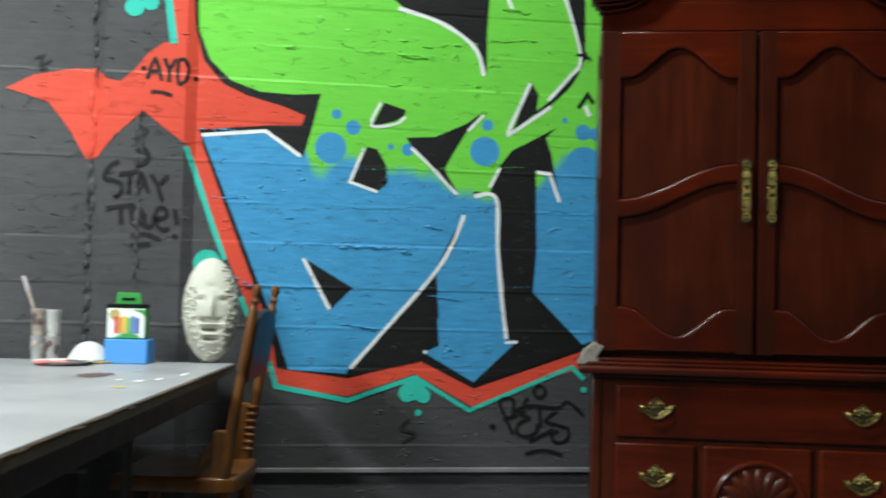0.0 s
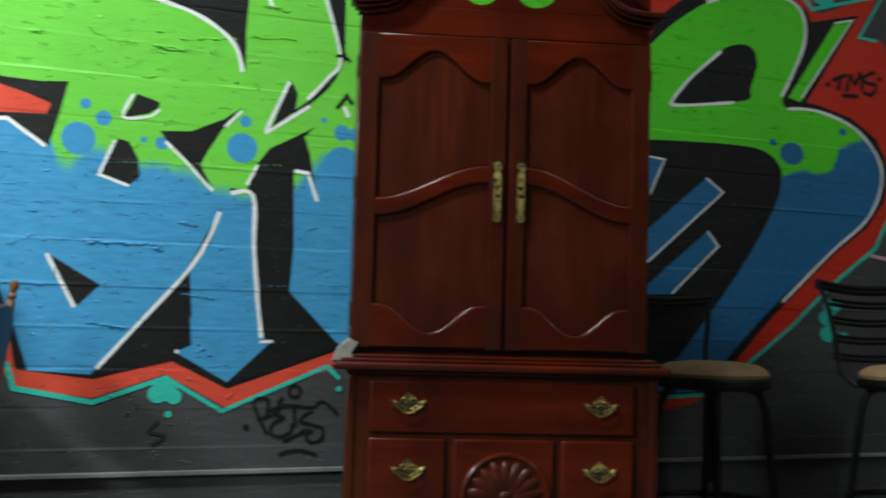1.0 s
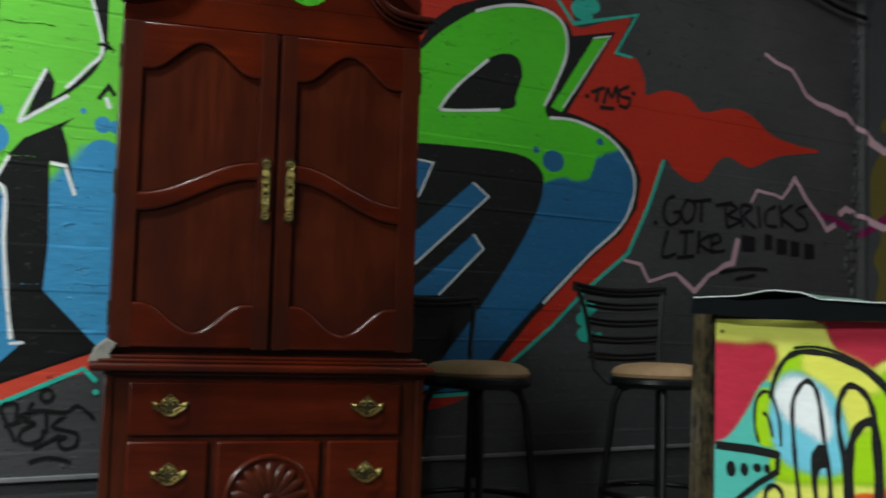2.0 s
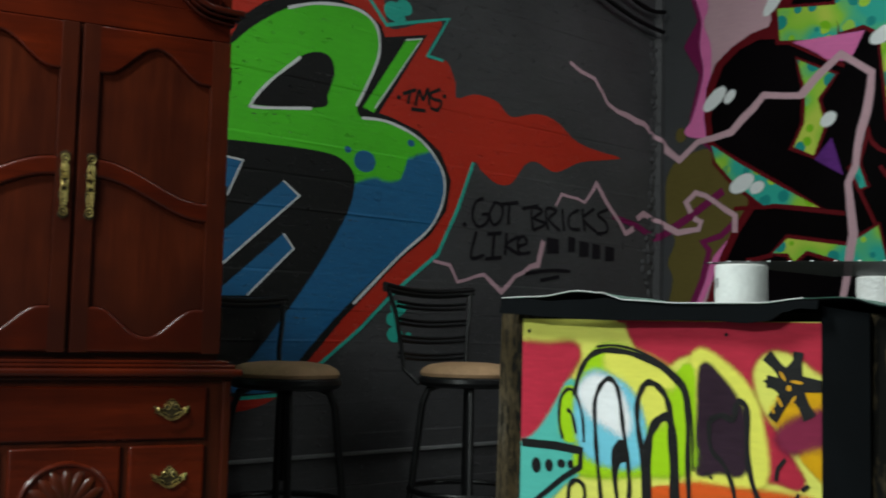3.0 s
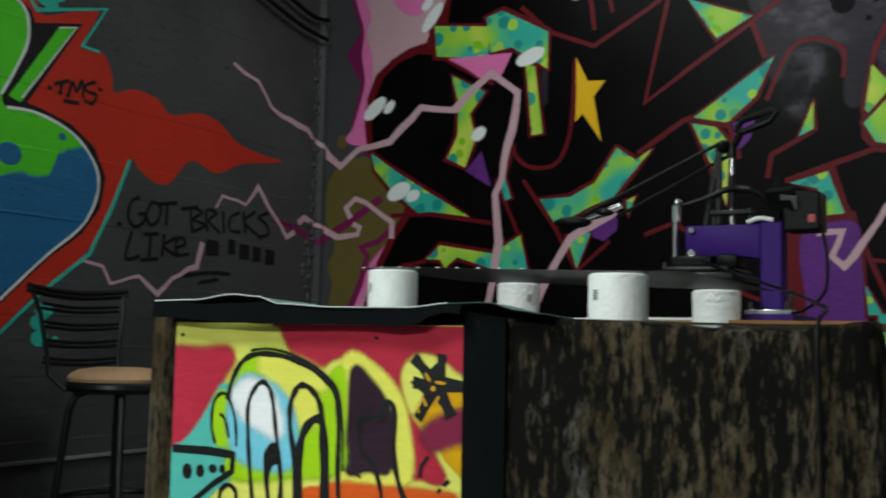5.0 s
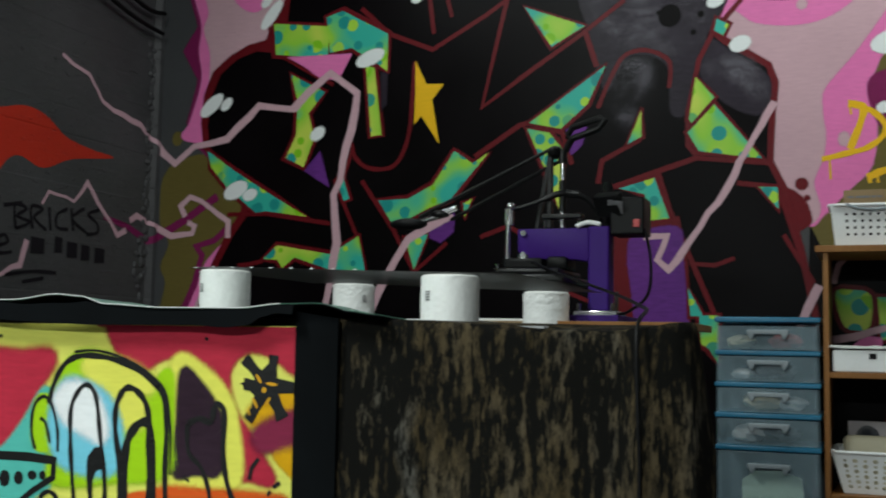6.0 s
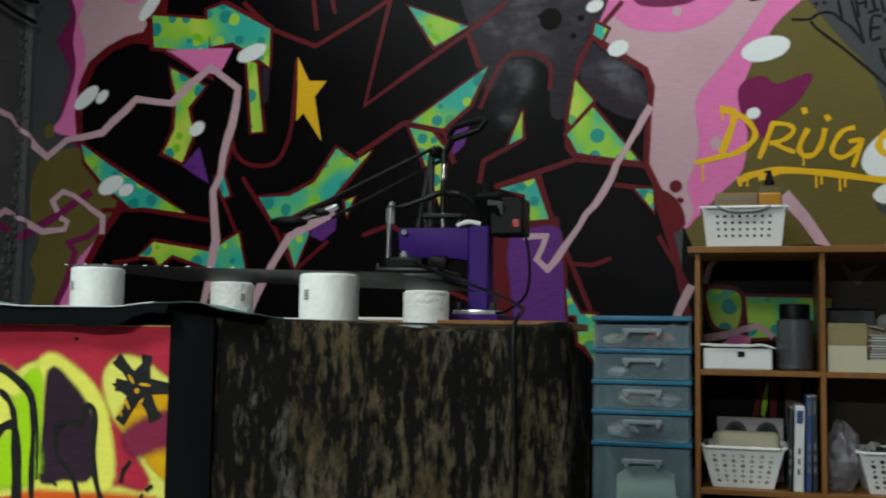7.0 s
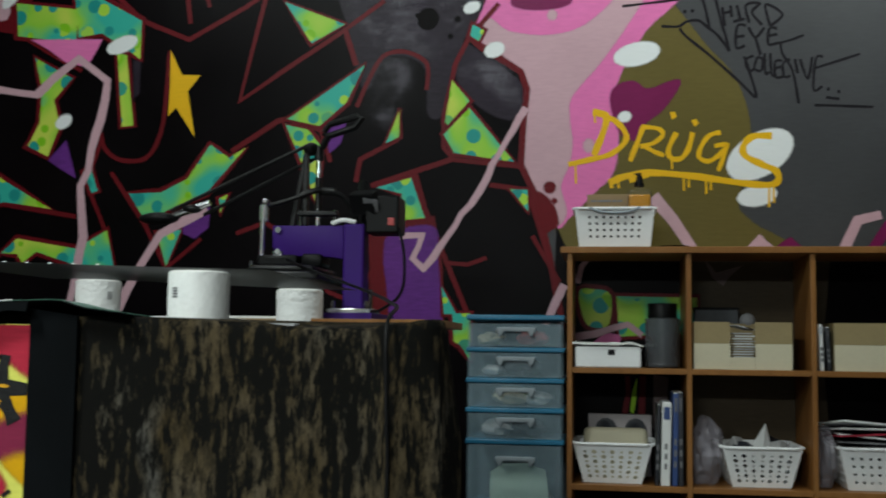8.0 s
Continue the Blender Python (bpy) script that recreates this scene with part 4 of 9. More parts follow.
stroke(N, "highlight", WHITE_PAINT, 5.56, [(2.888, 2.048), (2.973, 2.070), (2.737, 1.747)], 0.007)
stroke(N, "highlight", WHITE_PAINT, 5.64, [(2.674, 1.700), (2.797, 1.705), (2.944, 1.672), (3.048, 1.610), (3.114, 1.517), (3.108, 1.412), (3.040, 1.301), (2.880, 1.177), (2.657, 0.984)], 0.011, 1)
stroke(N, "highlight", WHITE_PAINT, 5.72, [(2.320, 1.417), (2.392, 1.369), (2.070, 1.096)], 0.006)
stroke(N, "highlight", WHITE_PAINT, 5.0, [(2.328, 1.227), (2.375, 1.175), (2.182, 0.998)], 0.006)
stroke(N, "highlight", WHITE_PAINT, 5.08, [(2.064, 1.477), (2.145, 1.470), (2.086, 1.342)], 0.006)
spot(N, "bubble", SHADED_BLUE, 3.91, (2.694, 1.534), 0.053, 0.042, 0)
spot(N, "bubble", SHADED_BLUE, 3.99, (2.610, 1.569), 0.016, 0.013, 0)
spot(N, "bubble", SHADED_BLUE, 4.07, (2.930, 1.636), 0.018, 0.014, 0)
stroke(N, "teal_line", TEAL_PAINT, 4.4, [(3.282, 1.601), (3.196, 1.397), (3.090, 1.201), (2.867, 1.042), (2.702, 0.895), (2.499, 0.750)], 0.016)
stroke(N, "teal_line", TEAL_PAINT, 4.48, [(2.494, 0.746), (2.323, 0.647), (2.158, 0.639)], 0.012)
stroke(N, "teal_line", TEAL_PAINT, 4.56, [(2.681, 2.188), (2.783, 2.088), (3.121, 2.184), (3.006, 2.007), (3.095, 2.002)], 0.014)
spot(N, "teal_drip", TEAL_PAINT, 4.64, (2.819, 2.151), 0.051, 0.039, 0)
spot(N, "teal_drip", TEAL_PAINT, 4.72, (2.874, 2.177), 0.043, 0.032, 0)
spot(N, "teal_drip", TEAL_PAINT, 4.0, (2.846, 2.129), 0.036, 0.027, 0)
spot(N, "teal_drip", TEAL_PAINT, 4.08, (2.885, 0.976), 0.041, 0.031, 0)
spot(N, "teal_drip", TEAL_PAINT, 4.16, (2.863, 0.931), 0.038, 0.029, 0)
spot(N, "teal_drip", TEAL_PAINT, 4.24, (2.871, 0.872), 0.041, 0.031, 0)
spot(N, "teal_drip", TEAL_PAINT, 4.32, (2.942, 0.871), 0.015, 0.011, 0)
# pink and magenta lightning running into the corner
stroke(N, "lightning_bolt", MAUVE_PAINT, 4.4, [(3.899, 2.147), (3.975, 2.118), (4.081, 2.100), (4.136, 2.048), (4.182, 1.996), (4.264, 1.969), (4.476, 1.941), (4.542, 1.894), (4.613, 1.864)], 0.030, 0, 0.5)
stroke(N, "lightning_bolt", MAUVE_PAINT, 4.48, [(3.814, 1.467), (3.854, 1.526), (4.017, 1.503), (4.105, 1.602), (4.224, 1.482), (4.333, 1.382), (4.396, 1.413)], 0.027, 0, 0.6)
stroke(N, "magenta_line", MAGENTA_PAINT, 3.56, [(4.230, 1.458), (4.414, 1.429), (4.565, 1.377), (4.638, 1.404)], 0.043, 0, 0.5)
stroke(N, "lightning_bolt", MAUVE_PAINT, 4.64, [(4.422, 1.461), (4.473, 1.492), (4.631, 1.450)], 0.026)
stroke(N, "lightning_bolt", MAUVE_PAINT, 4.72, [(3.066, 1.173), (3.161, 1.160), (3.206, 1.093), (3.361, 1.132), (3.468, 1.062), (3.554, 1.135), (3.701, 1.193), (3.735, 1.303)], 0.027, 0, 0.6)
# east wall: olive, pink and mauve ground
fill(E, "ground_colour", OLIVE_PAINT, 1.16, [(3.215, 1.748), (3.129, 1.785), (2.992, 1.790), (2.823, 1.638), (2.818, 1.442), (2.914, 1.334), (2.976, 1.167), (3.038, 0.970), (3.237, 0.968), (3.215, 1.169), (3.246, 1.256), (3.204, 1.370), (3.267, 1.488), (3.272, 1.634)], 1)
spot(E, "ground_colour", OLIVE_PAINT, 1.24, (3.181, 1.891), 0.032, 0.038, 0)
fill(E, "aura", MAGENTA_PAINT, 2.32, [(3.173, 2.717), (3.079, 2.457), (3.162, 2.336), (3.068, 2.181), (3.124, 1.968), (3.097, 1.879), (3.010, 1.806), (2.872, 1.641), (2.488, 2.247), (2.495, 2.608)])
fill(E, "aura", PINK_PAINT, 3.4, [(3.078, 2.702), (3.058, 2.454), (3.068, 2.324), (3.047, 2.179), (3.107, 1.972), (3.149, 1.894), (2.994, 1.842), (2.856, 1.668), (2.488, 2.247), (2.495, 2.608)], 1)
fill(E, "aura", MAUVE_PAINT, 4.48, [(3.016, 2.692), (3.018, 2.516), (3.043, 2.432), (3.003, 2.310), (3.005, 2.136), (3.025, 1.994), (2.995, 1.876), (2.738, 2.193), (2.495, 2.608)], 1)
fill(E, "aura", PINK_PAINT, 5.56, [(2.921, 2.676), (2.878, 2.577), (2.804, 2.514), (2.729, 2.514), (2.668, 2.636)], 1)
fill(E, "aura", PINK_PAINT, 3.64, [(3.156, 0.941), (3.043, 1.167), (2.979, 1.279), (2.898, 1.361), (2.857, 1.444), (2.753, 1.385), (2.871, 0.945)])
fill(E, "aura", MAUVE_PAINT, 4.72, [(3.098, 0.942), (2.992, 1.153), (2.951, 1.223), (2.880, 1.305), (2.784, 1.358), (2.871, 0.945)])
stroke(E, "magenta_line", MAGENTA_PAINT, 4.0, [(3.282, 1.401), (3.226, 1.426), (3.120, 1.482), (3.016, 1.546), (2.937, 1.594)], 0.046)
stroke(E, "magenta_line", MAGENTA_PAINT, 4.08, [(3.156, 0.941), (3.050, 1.167), (3.013, 1.308), (3.048, 1.351), (2.948, 1.377), (2.858, 1.449)], 0.034)
fill(E, "ground_colour", OLIVE_PAINT, 1.16, [(-0.191, 2.418), (-0.306, 2.293), (-0.417, 2.141), (-0.525, 2.011), (-0.584, 1.833), (-0.575, 1.642), (-0.535, 1.485), (-0.592, 1.406), (-0.701, 1.289), (0.157, 1.290), (0.161, 2.431)], 1)
fill(E, "aura", PINK_PAINT, 2.24, [(0.534, 2.445), (-0.284, 2.414), (-0.168, 2.216), (-0.074, 2.055), (-0.035, 1.924), (-0.056, 1.822), (-0.039, 1.632), (0.042, 1.539), (0.116, 1.464), (0.146, 1.433), (0.204, 1.403), (0.311, 1.636), (0.326, 1.997), (0.495, 2.148)], 1)
fill(E, "aura", MAUVE_PAINT, 3.32, [(0.491, 2.283), (0.399, 2.224), (0.231, 2.201), (0.090, 2.234), (-0.028, 2.327), (-0.098, 2.421), (-0.191, 2.418), (-0.098, 2.252), (0.019, 2.086), (0.136, 1.945), (0.147, 1.849), (0.135, 1.753), (0.147, 1.658), (0.182, 1.563), (0.158, 1.457), (0.193, 1.403), (0.263, 1.445), (0.335, 1.636), (0.330, 1.877), (0.326, 2.022), (0.490, 2.136)], 1)
fill(E, "aura", MAGENTA_PAINT, 4.4, [(-0.049, 1.974), (-0.121, 1.997), (-0.183, 1.962), (-0.309, 1.999), (-0.245, 1.889), (-0.166, 1.824), (-0.136, 1.761), (-0.074, 1.786), (-0.035, 1.908)], 1)
spot(E, "aura", MAGENTA_PAINT, 4.48, (0.261, 2.356), 0.131, 0.034, 0)
spot(E, "splat", DARKRED_PAINT, 4.56, (0.222, 1.559), 0.026, 0.026, 0)
spot(E, "splat", DARKRED_PAINT, 4.64, (0.203, 1.502), 0.009, 0.009, 0)
fill(E, "splat", DARKRED_PAINT, 4.72, [(0.323, 1.529), (0.264, 1.533), (0.217, 1.493), (0.193, 1.433), (0.204, 1.393), (0.321, 1.351)], 1)
# east wall: black letters with dark red outlines
fill(E, "outline", DARKRED_PAINT, 4.9, [(2.561, 2.686), (2.594, 2.522), (2.657, 2.417), (2.694, 2.347), (2.792, 2.329), (2.890, 2.283), (2.982, 2.213), (3.028, 2.104), (3.040, 1.967), (3.021, 1.833), (2.784, 1.611), (2.799, 1.510), (2.874, 1.407), (2.948, 1.270), (3.019, 1.064), (3.030, 0.791), (3.0, 0.05), (0.174, 0.05), (0.168, 1.032), (0.222, 1.300), (0.285, 1.549), (0.336, 1.657), (0.326, 1.855), (0.312, 1.978), (0.340, 2.057), (0.514, 2.177), (0.562, 2.217), (0.479, 2.408)])
fill(E, "letter", GLOSS_BLACK, 5.08, [(2.531, 2.683), (2.570, 2.520), (2.585, 2.356), (2.622, 2.281), (2.745, 2.301), (2.852, 2.269), (2.943, 2.200), (2.992, 2.091), (3.008, 1.952), (2.993, 1.840), (2.746, 1.610), (2.764, 1.501), (2.842, 1.398), (2.913, 1.270), (2.987, 1.065), (2.991, 0.792), (2.96, 0.05), (0.195, 0.05), (0.189, 1.031), (0.242, 1.300), (0.304, 1.543), (0.356, 1.651), (0.346, 1.856), (0.334, 1.970), (0.355, 2.044), (0.526, 2.154), (0.585, 2.212), (0.507, 2.411)])
fill(E, "letter_shade", SMOKE_PAINT, 6.16, [(1.100, 2.473), (0.536, 2.414), (0.595, 2.203), (0.629, 2.086), (0.660, 1.897), (0.735, 1.877), (0.749, 2.071), (0.842, 2.139), (0.938, 2.122), (1.011, 1.992), (1.053, 2.094), (1.086, 2.245)], 1)
fill(E, "letter_shade", SMOKE_PAINT, 6.24, [(0.599, 2.180), (0.503, 2.124), (0.380, 2.032), (0.343, 1.971), (0.370, 1.856), (0.482, 1.886), (0.568, 1.962), (0.618, 2.049)], 1)
# smoke on the letters, with the wall's gloss sheen painted into it
fill(E, "letter_shade", SHEEN_MIST, 6.5, [(1.03, 2.46), (0.56, 2.46), (0.60, 2.28), (0.70, 2.17), (0.84, 2.20), (0.97, 2.24)], 1, soft=0.16)
fill(E, "letter_shade", SHEEN_MIST, 6.6, [(0.60, 2.06), (0.50, 2.03), (0.36, 1.92), (0.37, 1.99), (0.47, 2.08)], 1, soft=0.10)
fill(E, "letter_shade", SHEEN_MIST, 6.7, [(0.98, 2.02), (0.90, 2.09), (0.84, 2.05), (0.93, 1.86)], 1, soft=0.12)
fill(E, "letter_shade", DARKRED_PAINT, 6.32, [(0.971, 1.419), (0.711, 1.436), (0.677, 1.237), (0.661, 0.844), (0.981, 0.837)])
fill(E, "letter_shade", PURPLE_PAINT, 7.4, [(0.887, 1.364), (0.716, 1.392), (0.695, 1.253), (0.682, 0.843), (0.850, 0.839), (0.903, 1.160), (0.916, 1.286)], 1)
stroke(E, "red_line", DARKRED_PAINT, 7.48, [(2.184, 2.462), (2.042, 2.328), (1.820, 2.235), (1.569, 2.370), (1.434, 2.455)], 0.018)
stroke(E, "red_line", DARKRED_PAINT, 7.56, [(1.461, 2.458), (1.578, 1.953), (1.388, 2.080), (1.124, 2.249), (0.939, 2.381)], 0.018)
stroke(E, "red_line", DARKRED_PAINT, 7.64, [(1.114, 2.268), (1.058, 2.099)], 0.020)
stroke(E, "red_line", DARKRED_PAINT, 7.72, [(1.052, 1.916), (0.999, 2.040), (0.938, 2.137), (0.842, 2.153), (0.749, 2.098), (0.749, 1.984)], 0.015, 1)
stroke(E, "red_line", DARKRED_PAINT, 7.0, [(1.609, 1.730), (1.403, 1.861), (1.362, 1.869), (1.208, 1.818), (1.164, 1.678)], 0.020)
stroke(E, "red_line", DARKRED_PAINT, 7.08, [(0.441, 2.352), (0.571, 2.201), (0.625, 2.095), (0.672, 1.876), (0.672, 1.735), (0.626, 1.681), (0.349, 1.650)], 0.017)
stroke(E, "red_line", DARKRED_PAINT, 7.16, [(0.626, 1.686), (0.779, 1.638), (0.984, 1.573)], 0.019)
stroke(E, "red_line", DARKRED_PAINT, 7.24, [(1.050, 1.590), (1.033, 1.687), (0.874, 1.769), (0.858, 1.897), (0.925, 1.752)], 0.017)
stroke(E, "red_line", DARKRED_PAINT, 7.32, [(0.795, 1.629), (0.748, 1.470), (0.656, 1.253), (0.552, 1.006)], 0.019)
stroke(E, "red_line", DARKRED_PAINT, 7.4, [(0.647, 1.243), (0.563, 1.236), (0.484, 1.265)], 0.012)
stroke(E, "red_line", DARKRED_PAINT, 7.48, [(0.474, 1.572), (0.315, 1.550), (0.258, 1.369), (0.181, 1.121)], 0.016)
stroke(E, "red_line", DARKRED_PAINT, 7.56, [(2.221, 1.822), (2.199, 1.755), (2.146, 1.708), (2.074, 1.693), (2.004, 1.706), (1.956, 1.769), (1.923, 1.901), (1.908, 2.186)], 0.016, 1)
stroke(E, "red_line", DARKRED_PAINT, 7.64, [(2.162, 1.643), (1.994, 1.406), (1.892, 1.217), (1.736, 1.347)], 0.015)
stroke(E, "red_line", DARKRED_PAINT, 7.72, [(2.677, 2.427), (2.649, 2.268), (2.346, 2.222), (2.343, 2.408), (2.273, 2.470), (2.030, 2.332)], 0.017)
stroke(E, "red_line", DARKRED_PAINT, 7.0, [(2.599, 2.264), (2.397, 2.144), (2.322, 2.107)], 0.014)
stroke(E, "red_line", DARKRED_PAINT, 7.08, [(2.524, 2.038), (2.512, 1.873), (2.582, 1.762), (2.459, 1.708)], 0.014)
stroke(E, "red_line", DARKRED_PAINT, 7.16, [(2.878, 1.503), (2.665, 1.503), (2.320, 1.447)], 0.016)
stroke(E, "red_line", DARKRED_PAINT, 7.24, [(2.672, 1.276), (2.749, 1.260), (2.811, 1.255)], 0.016)
stroke(E, "red_line", DARKRED_PAINT, 7.32, [(2.210, 1.804), (2.277, 1.594), (2.154, 1.328)], 0.013)
stroke(E, "red_line", DARKRED_PAINT, 7.4, [(1.577, 1.370), (1.446, 1.417), (1.369, 1.366)], 0.015)
stroke(E, "red_line", DARKRED_PAINT, 7.48, [(2.145, 1.016), (2.063, 1.120), (2.010, 1.248)], 0.013)
stroke(E, "red_line", DARKRED_PAINT, 7.56, [(1.816, 2.308), (1.842, 2.496)], 0.016)
stroke(E, "red_line", DARKRED_PAINT, 7.64, [(1.729, 2.379), (1.758, 2.488)], 0.013)
stroke(E, "red_line", DARKRED_PAINT, 7.72, [(1.042, 1.073), (0.970, 1.215), (0.995, 1.407)], 0.014)
stroke(E, "red_line", DARKRED_PAINT, 7.0, [(1.366, 1.169), (1.216, 1.241), (1.165, 1.120), (1.018, 1.061)], 0.014)
fill(E, "spotted_patch", SPOT_PAINT, 8.08, [(2.652, 2.430), (2.351, 2.390), (2.355, 2.234), (2.637, 2.275)])
fill(E, "spotted_patch", SPOT_PAINT, 8.16, [(2.367, 2.435), (2.284, 2.460), (2.045, 2.328), (2.046, 2.151), (2.110, 2.199), (2.232, 2.276), (2.344, 2.261)])
fill(E, "spotted_patch", SPOT_PAINT, 8.24, [(2.550, 2.172), (2.365, 2.074), (2.449, 1.976), (2.415, 1.855), (2.468, 1.719), (2.567, 1.767), (2.513, 1.876), (2.509, 2.032)])
fill(E, "spotted_patch", SPOT_PAINT, 8.32, [(2.156, 2.186), (2.110, 2.172), (2.067, 1.853), (2.121, 1.848)])
fill(E, "spotted_patch", SPOT_PAINT, 8.4, [(3.003, 1.823), (2.848, 1.718), (2.647, 1.598), (2.442, 1.482), (2.662, 1.514), (2.721, 1.508), (2.883, 1.634), (2.980, 1.740)])
fill(E, "spotted_patch", SPOT_PAINT, 8.48, [(2.672, 1.284), (2.598, 1.350), (2.315, 1.304), (2.172, 1.386), (2.134, 1.224), (2.313, 1.230), (2.502, 1.290), (2.567, 1.240), (2.595, 1.280)])
fill(E, "spotted_patch", SPOT_PAINT, 8.56, [(2.076, 1.548), (1.927, 1.552), (1.807, 1.612), (1.706, 1.762), (1.619, 1.702), (1.543, 1.747), (1.653, 1.622), (1.719, 1.545), (1.838, 1.500), (1.994, 1.424)])
fill(E, "spotted_patch", SPOT_PAINT, 8.64, [(1.940, 1.374), (1.827, 1.387), (1.892, 1.227)])
fill(E, "spotted_patch", SPOT_PAINT, 8.72, [(1.384, 2.391), (1.112, 2.283), (1.260, 2.202)])
fill(E, "spotted_patch", SPOT_PAINT, 8.0, [(1.359, 1.869), (1.019, 2.101), (1.099, 1.936), (1.216, 1.836)])
fill(E, "spotted_patch", SPOT_PAINT, 8.08, [(1.367, 1.844), (1.266, 1.821), (1.205, 1.744), (1.220, 1.483), (1.264, 1.615)])
fill(E, "spotted_patch", SPOT_PAINT, 8.16, [(0.922, 1.755), (0.865, 1.897), (0.865, 1.783)])
fill(E, "spotted_patch", SPOT_PAINT, 8.24, [(0.639, 2.024), (0.563, 1.933), (0.655, 1.830), (0.667, 1.845)])
fill(E, "spotted_patch", SPOT_PAINT, 8.32, [(0.672, 1.790), (0.563, 1.903), (0.371, 1.668), (0.626, 1.710)])
fill(E, "spotted_patch", SPOT_PAINT, 8.4, [(0.960, 1.565), (0.810, 1.606), (0.748, 1.433), (0.840, 1.425), (0.850, 1.538)])
fill(E, "spotted_patch", SPOT_PAINT, 8.48, [(0.387, 1.553), (0.315, 1.550), (0.311, 1.459)])
fill(E, "spotted_patch", SPOT_PAINT, 8.56, [(0.553, 2.264), (0.503, 2.236), (0.526, 2.190), (0.562, 2.215)])
fill(E, "spotted_patch", SPOT_PAINT, 8.64, [(0.672, 1.144), (0.609, 1.028), (0.661, 1.028)])
fill(E, "spotted_patch", SPOT_PAINT, 8.72, [(2.293, 1.648), (2.252, 1.551), (2.223, 1.561), (2.262, 1.673)])
fill(E, "spotted_patch", SPOT_PAINT, 8.0, [(1.659, 1.523), (1.619, 1.542), (1.652, 1.460)])
fill(E, "star", YELLOW_PAINT, 8.08, [(1.905, 2.191), (1.847, 2.077), (1.762, 2.072), (1.818, 2.002), (1.780, 1.796), (1.871, 1.929), (1.906, 1.892), (1.902, 2.043)])
fill(E, "letter_shade", PURPLE_PAINT, 8.16, [(2.386, 1.786), (2.334, 1.623), (2.458, 1.703)])
fill(E, "letter_shade", PURPLE_PAINT, 8.24, [(1.819, 1.418), (1.701, 1.481), (1.710, 1.398), (1.766, 1.353), (1.813, 1.374)])
fill(E, "letter_shade", PURPLE_PAINT, 8.32, [(1.188, 1.830), (1.103, 1.845), (1.125, 1.765), (1.165, 1.720)])
fill(E, "letter_shade", PINK_PAINT, 8.4, [(2.571, 2.251), (2.231, 2.243), (2.302, 2.130), (2.398, 2.153)])
fill(E, "letter_shade", SMOKE_PAINT, 8.48, [(2.072, 2.148), (2.049, 2.141), (2.051, 1.995), (2.067, 1.956)])
# east wall: lightning, white glints and splashes
stroke(E, "lightning_bolt", MAUVE_PAINT, 9.56, [(3.297, 1.862), (3.263, 1.824), (3.188, 1.766), (3.079, 1.848), (2.894, 1.874), (2.719, 2.030), (2.530, 2.001), (2.440, 2.090)], 0.037)
stroke(E, "lightning_bolt", MAUVE_PAINT, 9.64, [(2.529, 2.003), (2.455, 2.075), (2.338, 2.162), (2.197, 2.058), (2.221, 1.885), (2.306, 1.582), (2.282, 1.356), (2.347, 1.015)], 0.040)
stroke(E, "lightning_bolt", MAUVE_PAINT, 9.72, [(3.284, 1.448), (3.194, 1.404), (3.074, 1.415), (3.061, 1.451), (3.103, 1.470)], 0.029)
stroke(E, "lightning_bolt", MAUVE_PAINT, 9.0, [(3.117, 1.499), (3.146, 1.552), (3.092, 1.596), (3.031, 1.576), (2.871, 1.470), (2.872, 1.389)], 0.026)
stroke(E, "lightning_bolt", MAUVE_PAINT, 9.08, [(1.712, 1.479), (1.923, 1.366), (1.990, 1.261), (2.117, 1.017)], 0.044)
stroke(E, "lightning_bolt", MAUVE_PAINT, 9.16, [(0.323, 1.899), (0.408, 1.753), (0.483, 1.605), (0.519, 1.541), (0.619, 1.399), (0.751, 1.219), (0.797, 1.261), (0.758, 1.360), (0.856, 1.357)], 0.027)
stroke(E, "lightning_bolt", MAUVE_PAINT, 9.24, [(-0.200, 1.518), (-0.279, 1.424), (-0.364, 1.292)], 0.056)
stroke(E, "lightning_bolt", MAUVE_PAINT, 9.32, [(-0.941, 1.280), (-1.004, 1.416), (-1.094, 1.438)], 0.041)
stroke(E, "magenta_line", MAGENTA_PAINT, 8.4, [(-1.048, 1.280), (-1.126, 1.404)], 0.041)
fill(E, "magenta_line", MAUVE_PAINT, 8.48, [(-0.569, 1.303), (-0.625, 1.354), (-0.690, 1.303)])
fill(E, "magenta_line", MAGENTA_PAINT, 8.56, [(-0.679, 1.303), (-0.746, 1.344), (-0.800, 1.303)])
stroke(E, "lightning_bolt", MAUVE_PAINT, 9.64, [(0.160, 1.154), (0.203, 1.065), (0.236, 0.986)], 0.031)
spot(E, "glint", WHITE_PAINT, 10.72, (2.987, 2.047), 0.078, 0.031, -40)
spot(E, "glint", WHITE_PAINT, 10.0, (2.903, 2.048), 0.039, 0.020, -45)
spot(E, "glint", WHITE_PAINT, 10.08, (2.134, 2.220), 0.076, 0.032, -20)
spot(E, "glint", WHITE_PAINT, 10.16, (2.398, 1.876), 0.042, 0.027, -35)
spot(E, "glint", WHITE_PAINT, 10.24, (2.835, 1.621), 0.070, 0.036, -25)
spot(E, "glint", WHITE_PAINT, 10.32, (2.755, 1.596), 0.041, 0.025, -20)
spot(E, "glint", WHITE_PAINT, 10.4, (2.666, 2.474), 0.085, 0.025, -52)
spot(E, "glint", WHITE_PAINT, 10.48, (2.694, 2.544), 0.038, 0.020, -45)
spot(E, "glint", WHITE_PAINT, 10.56, (0.458, 2.151), 0.045, 0.031, -20)
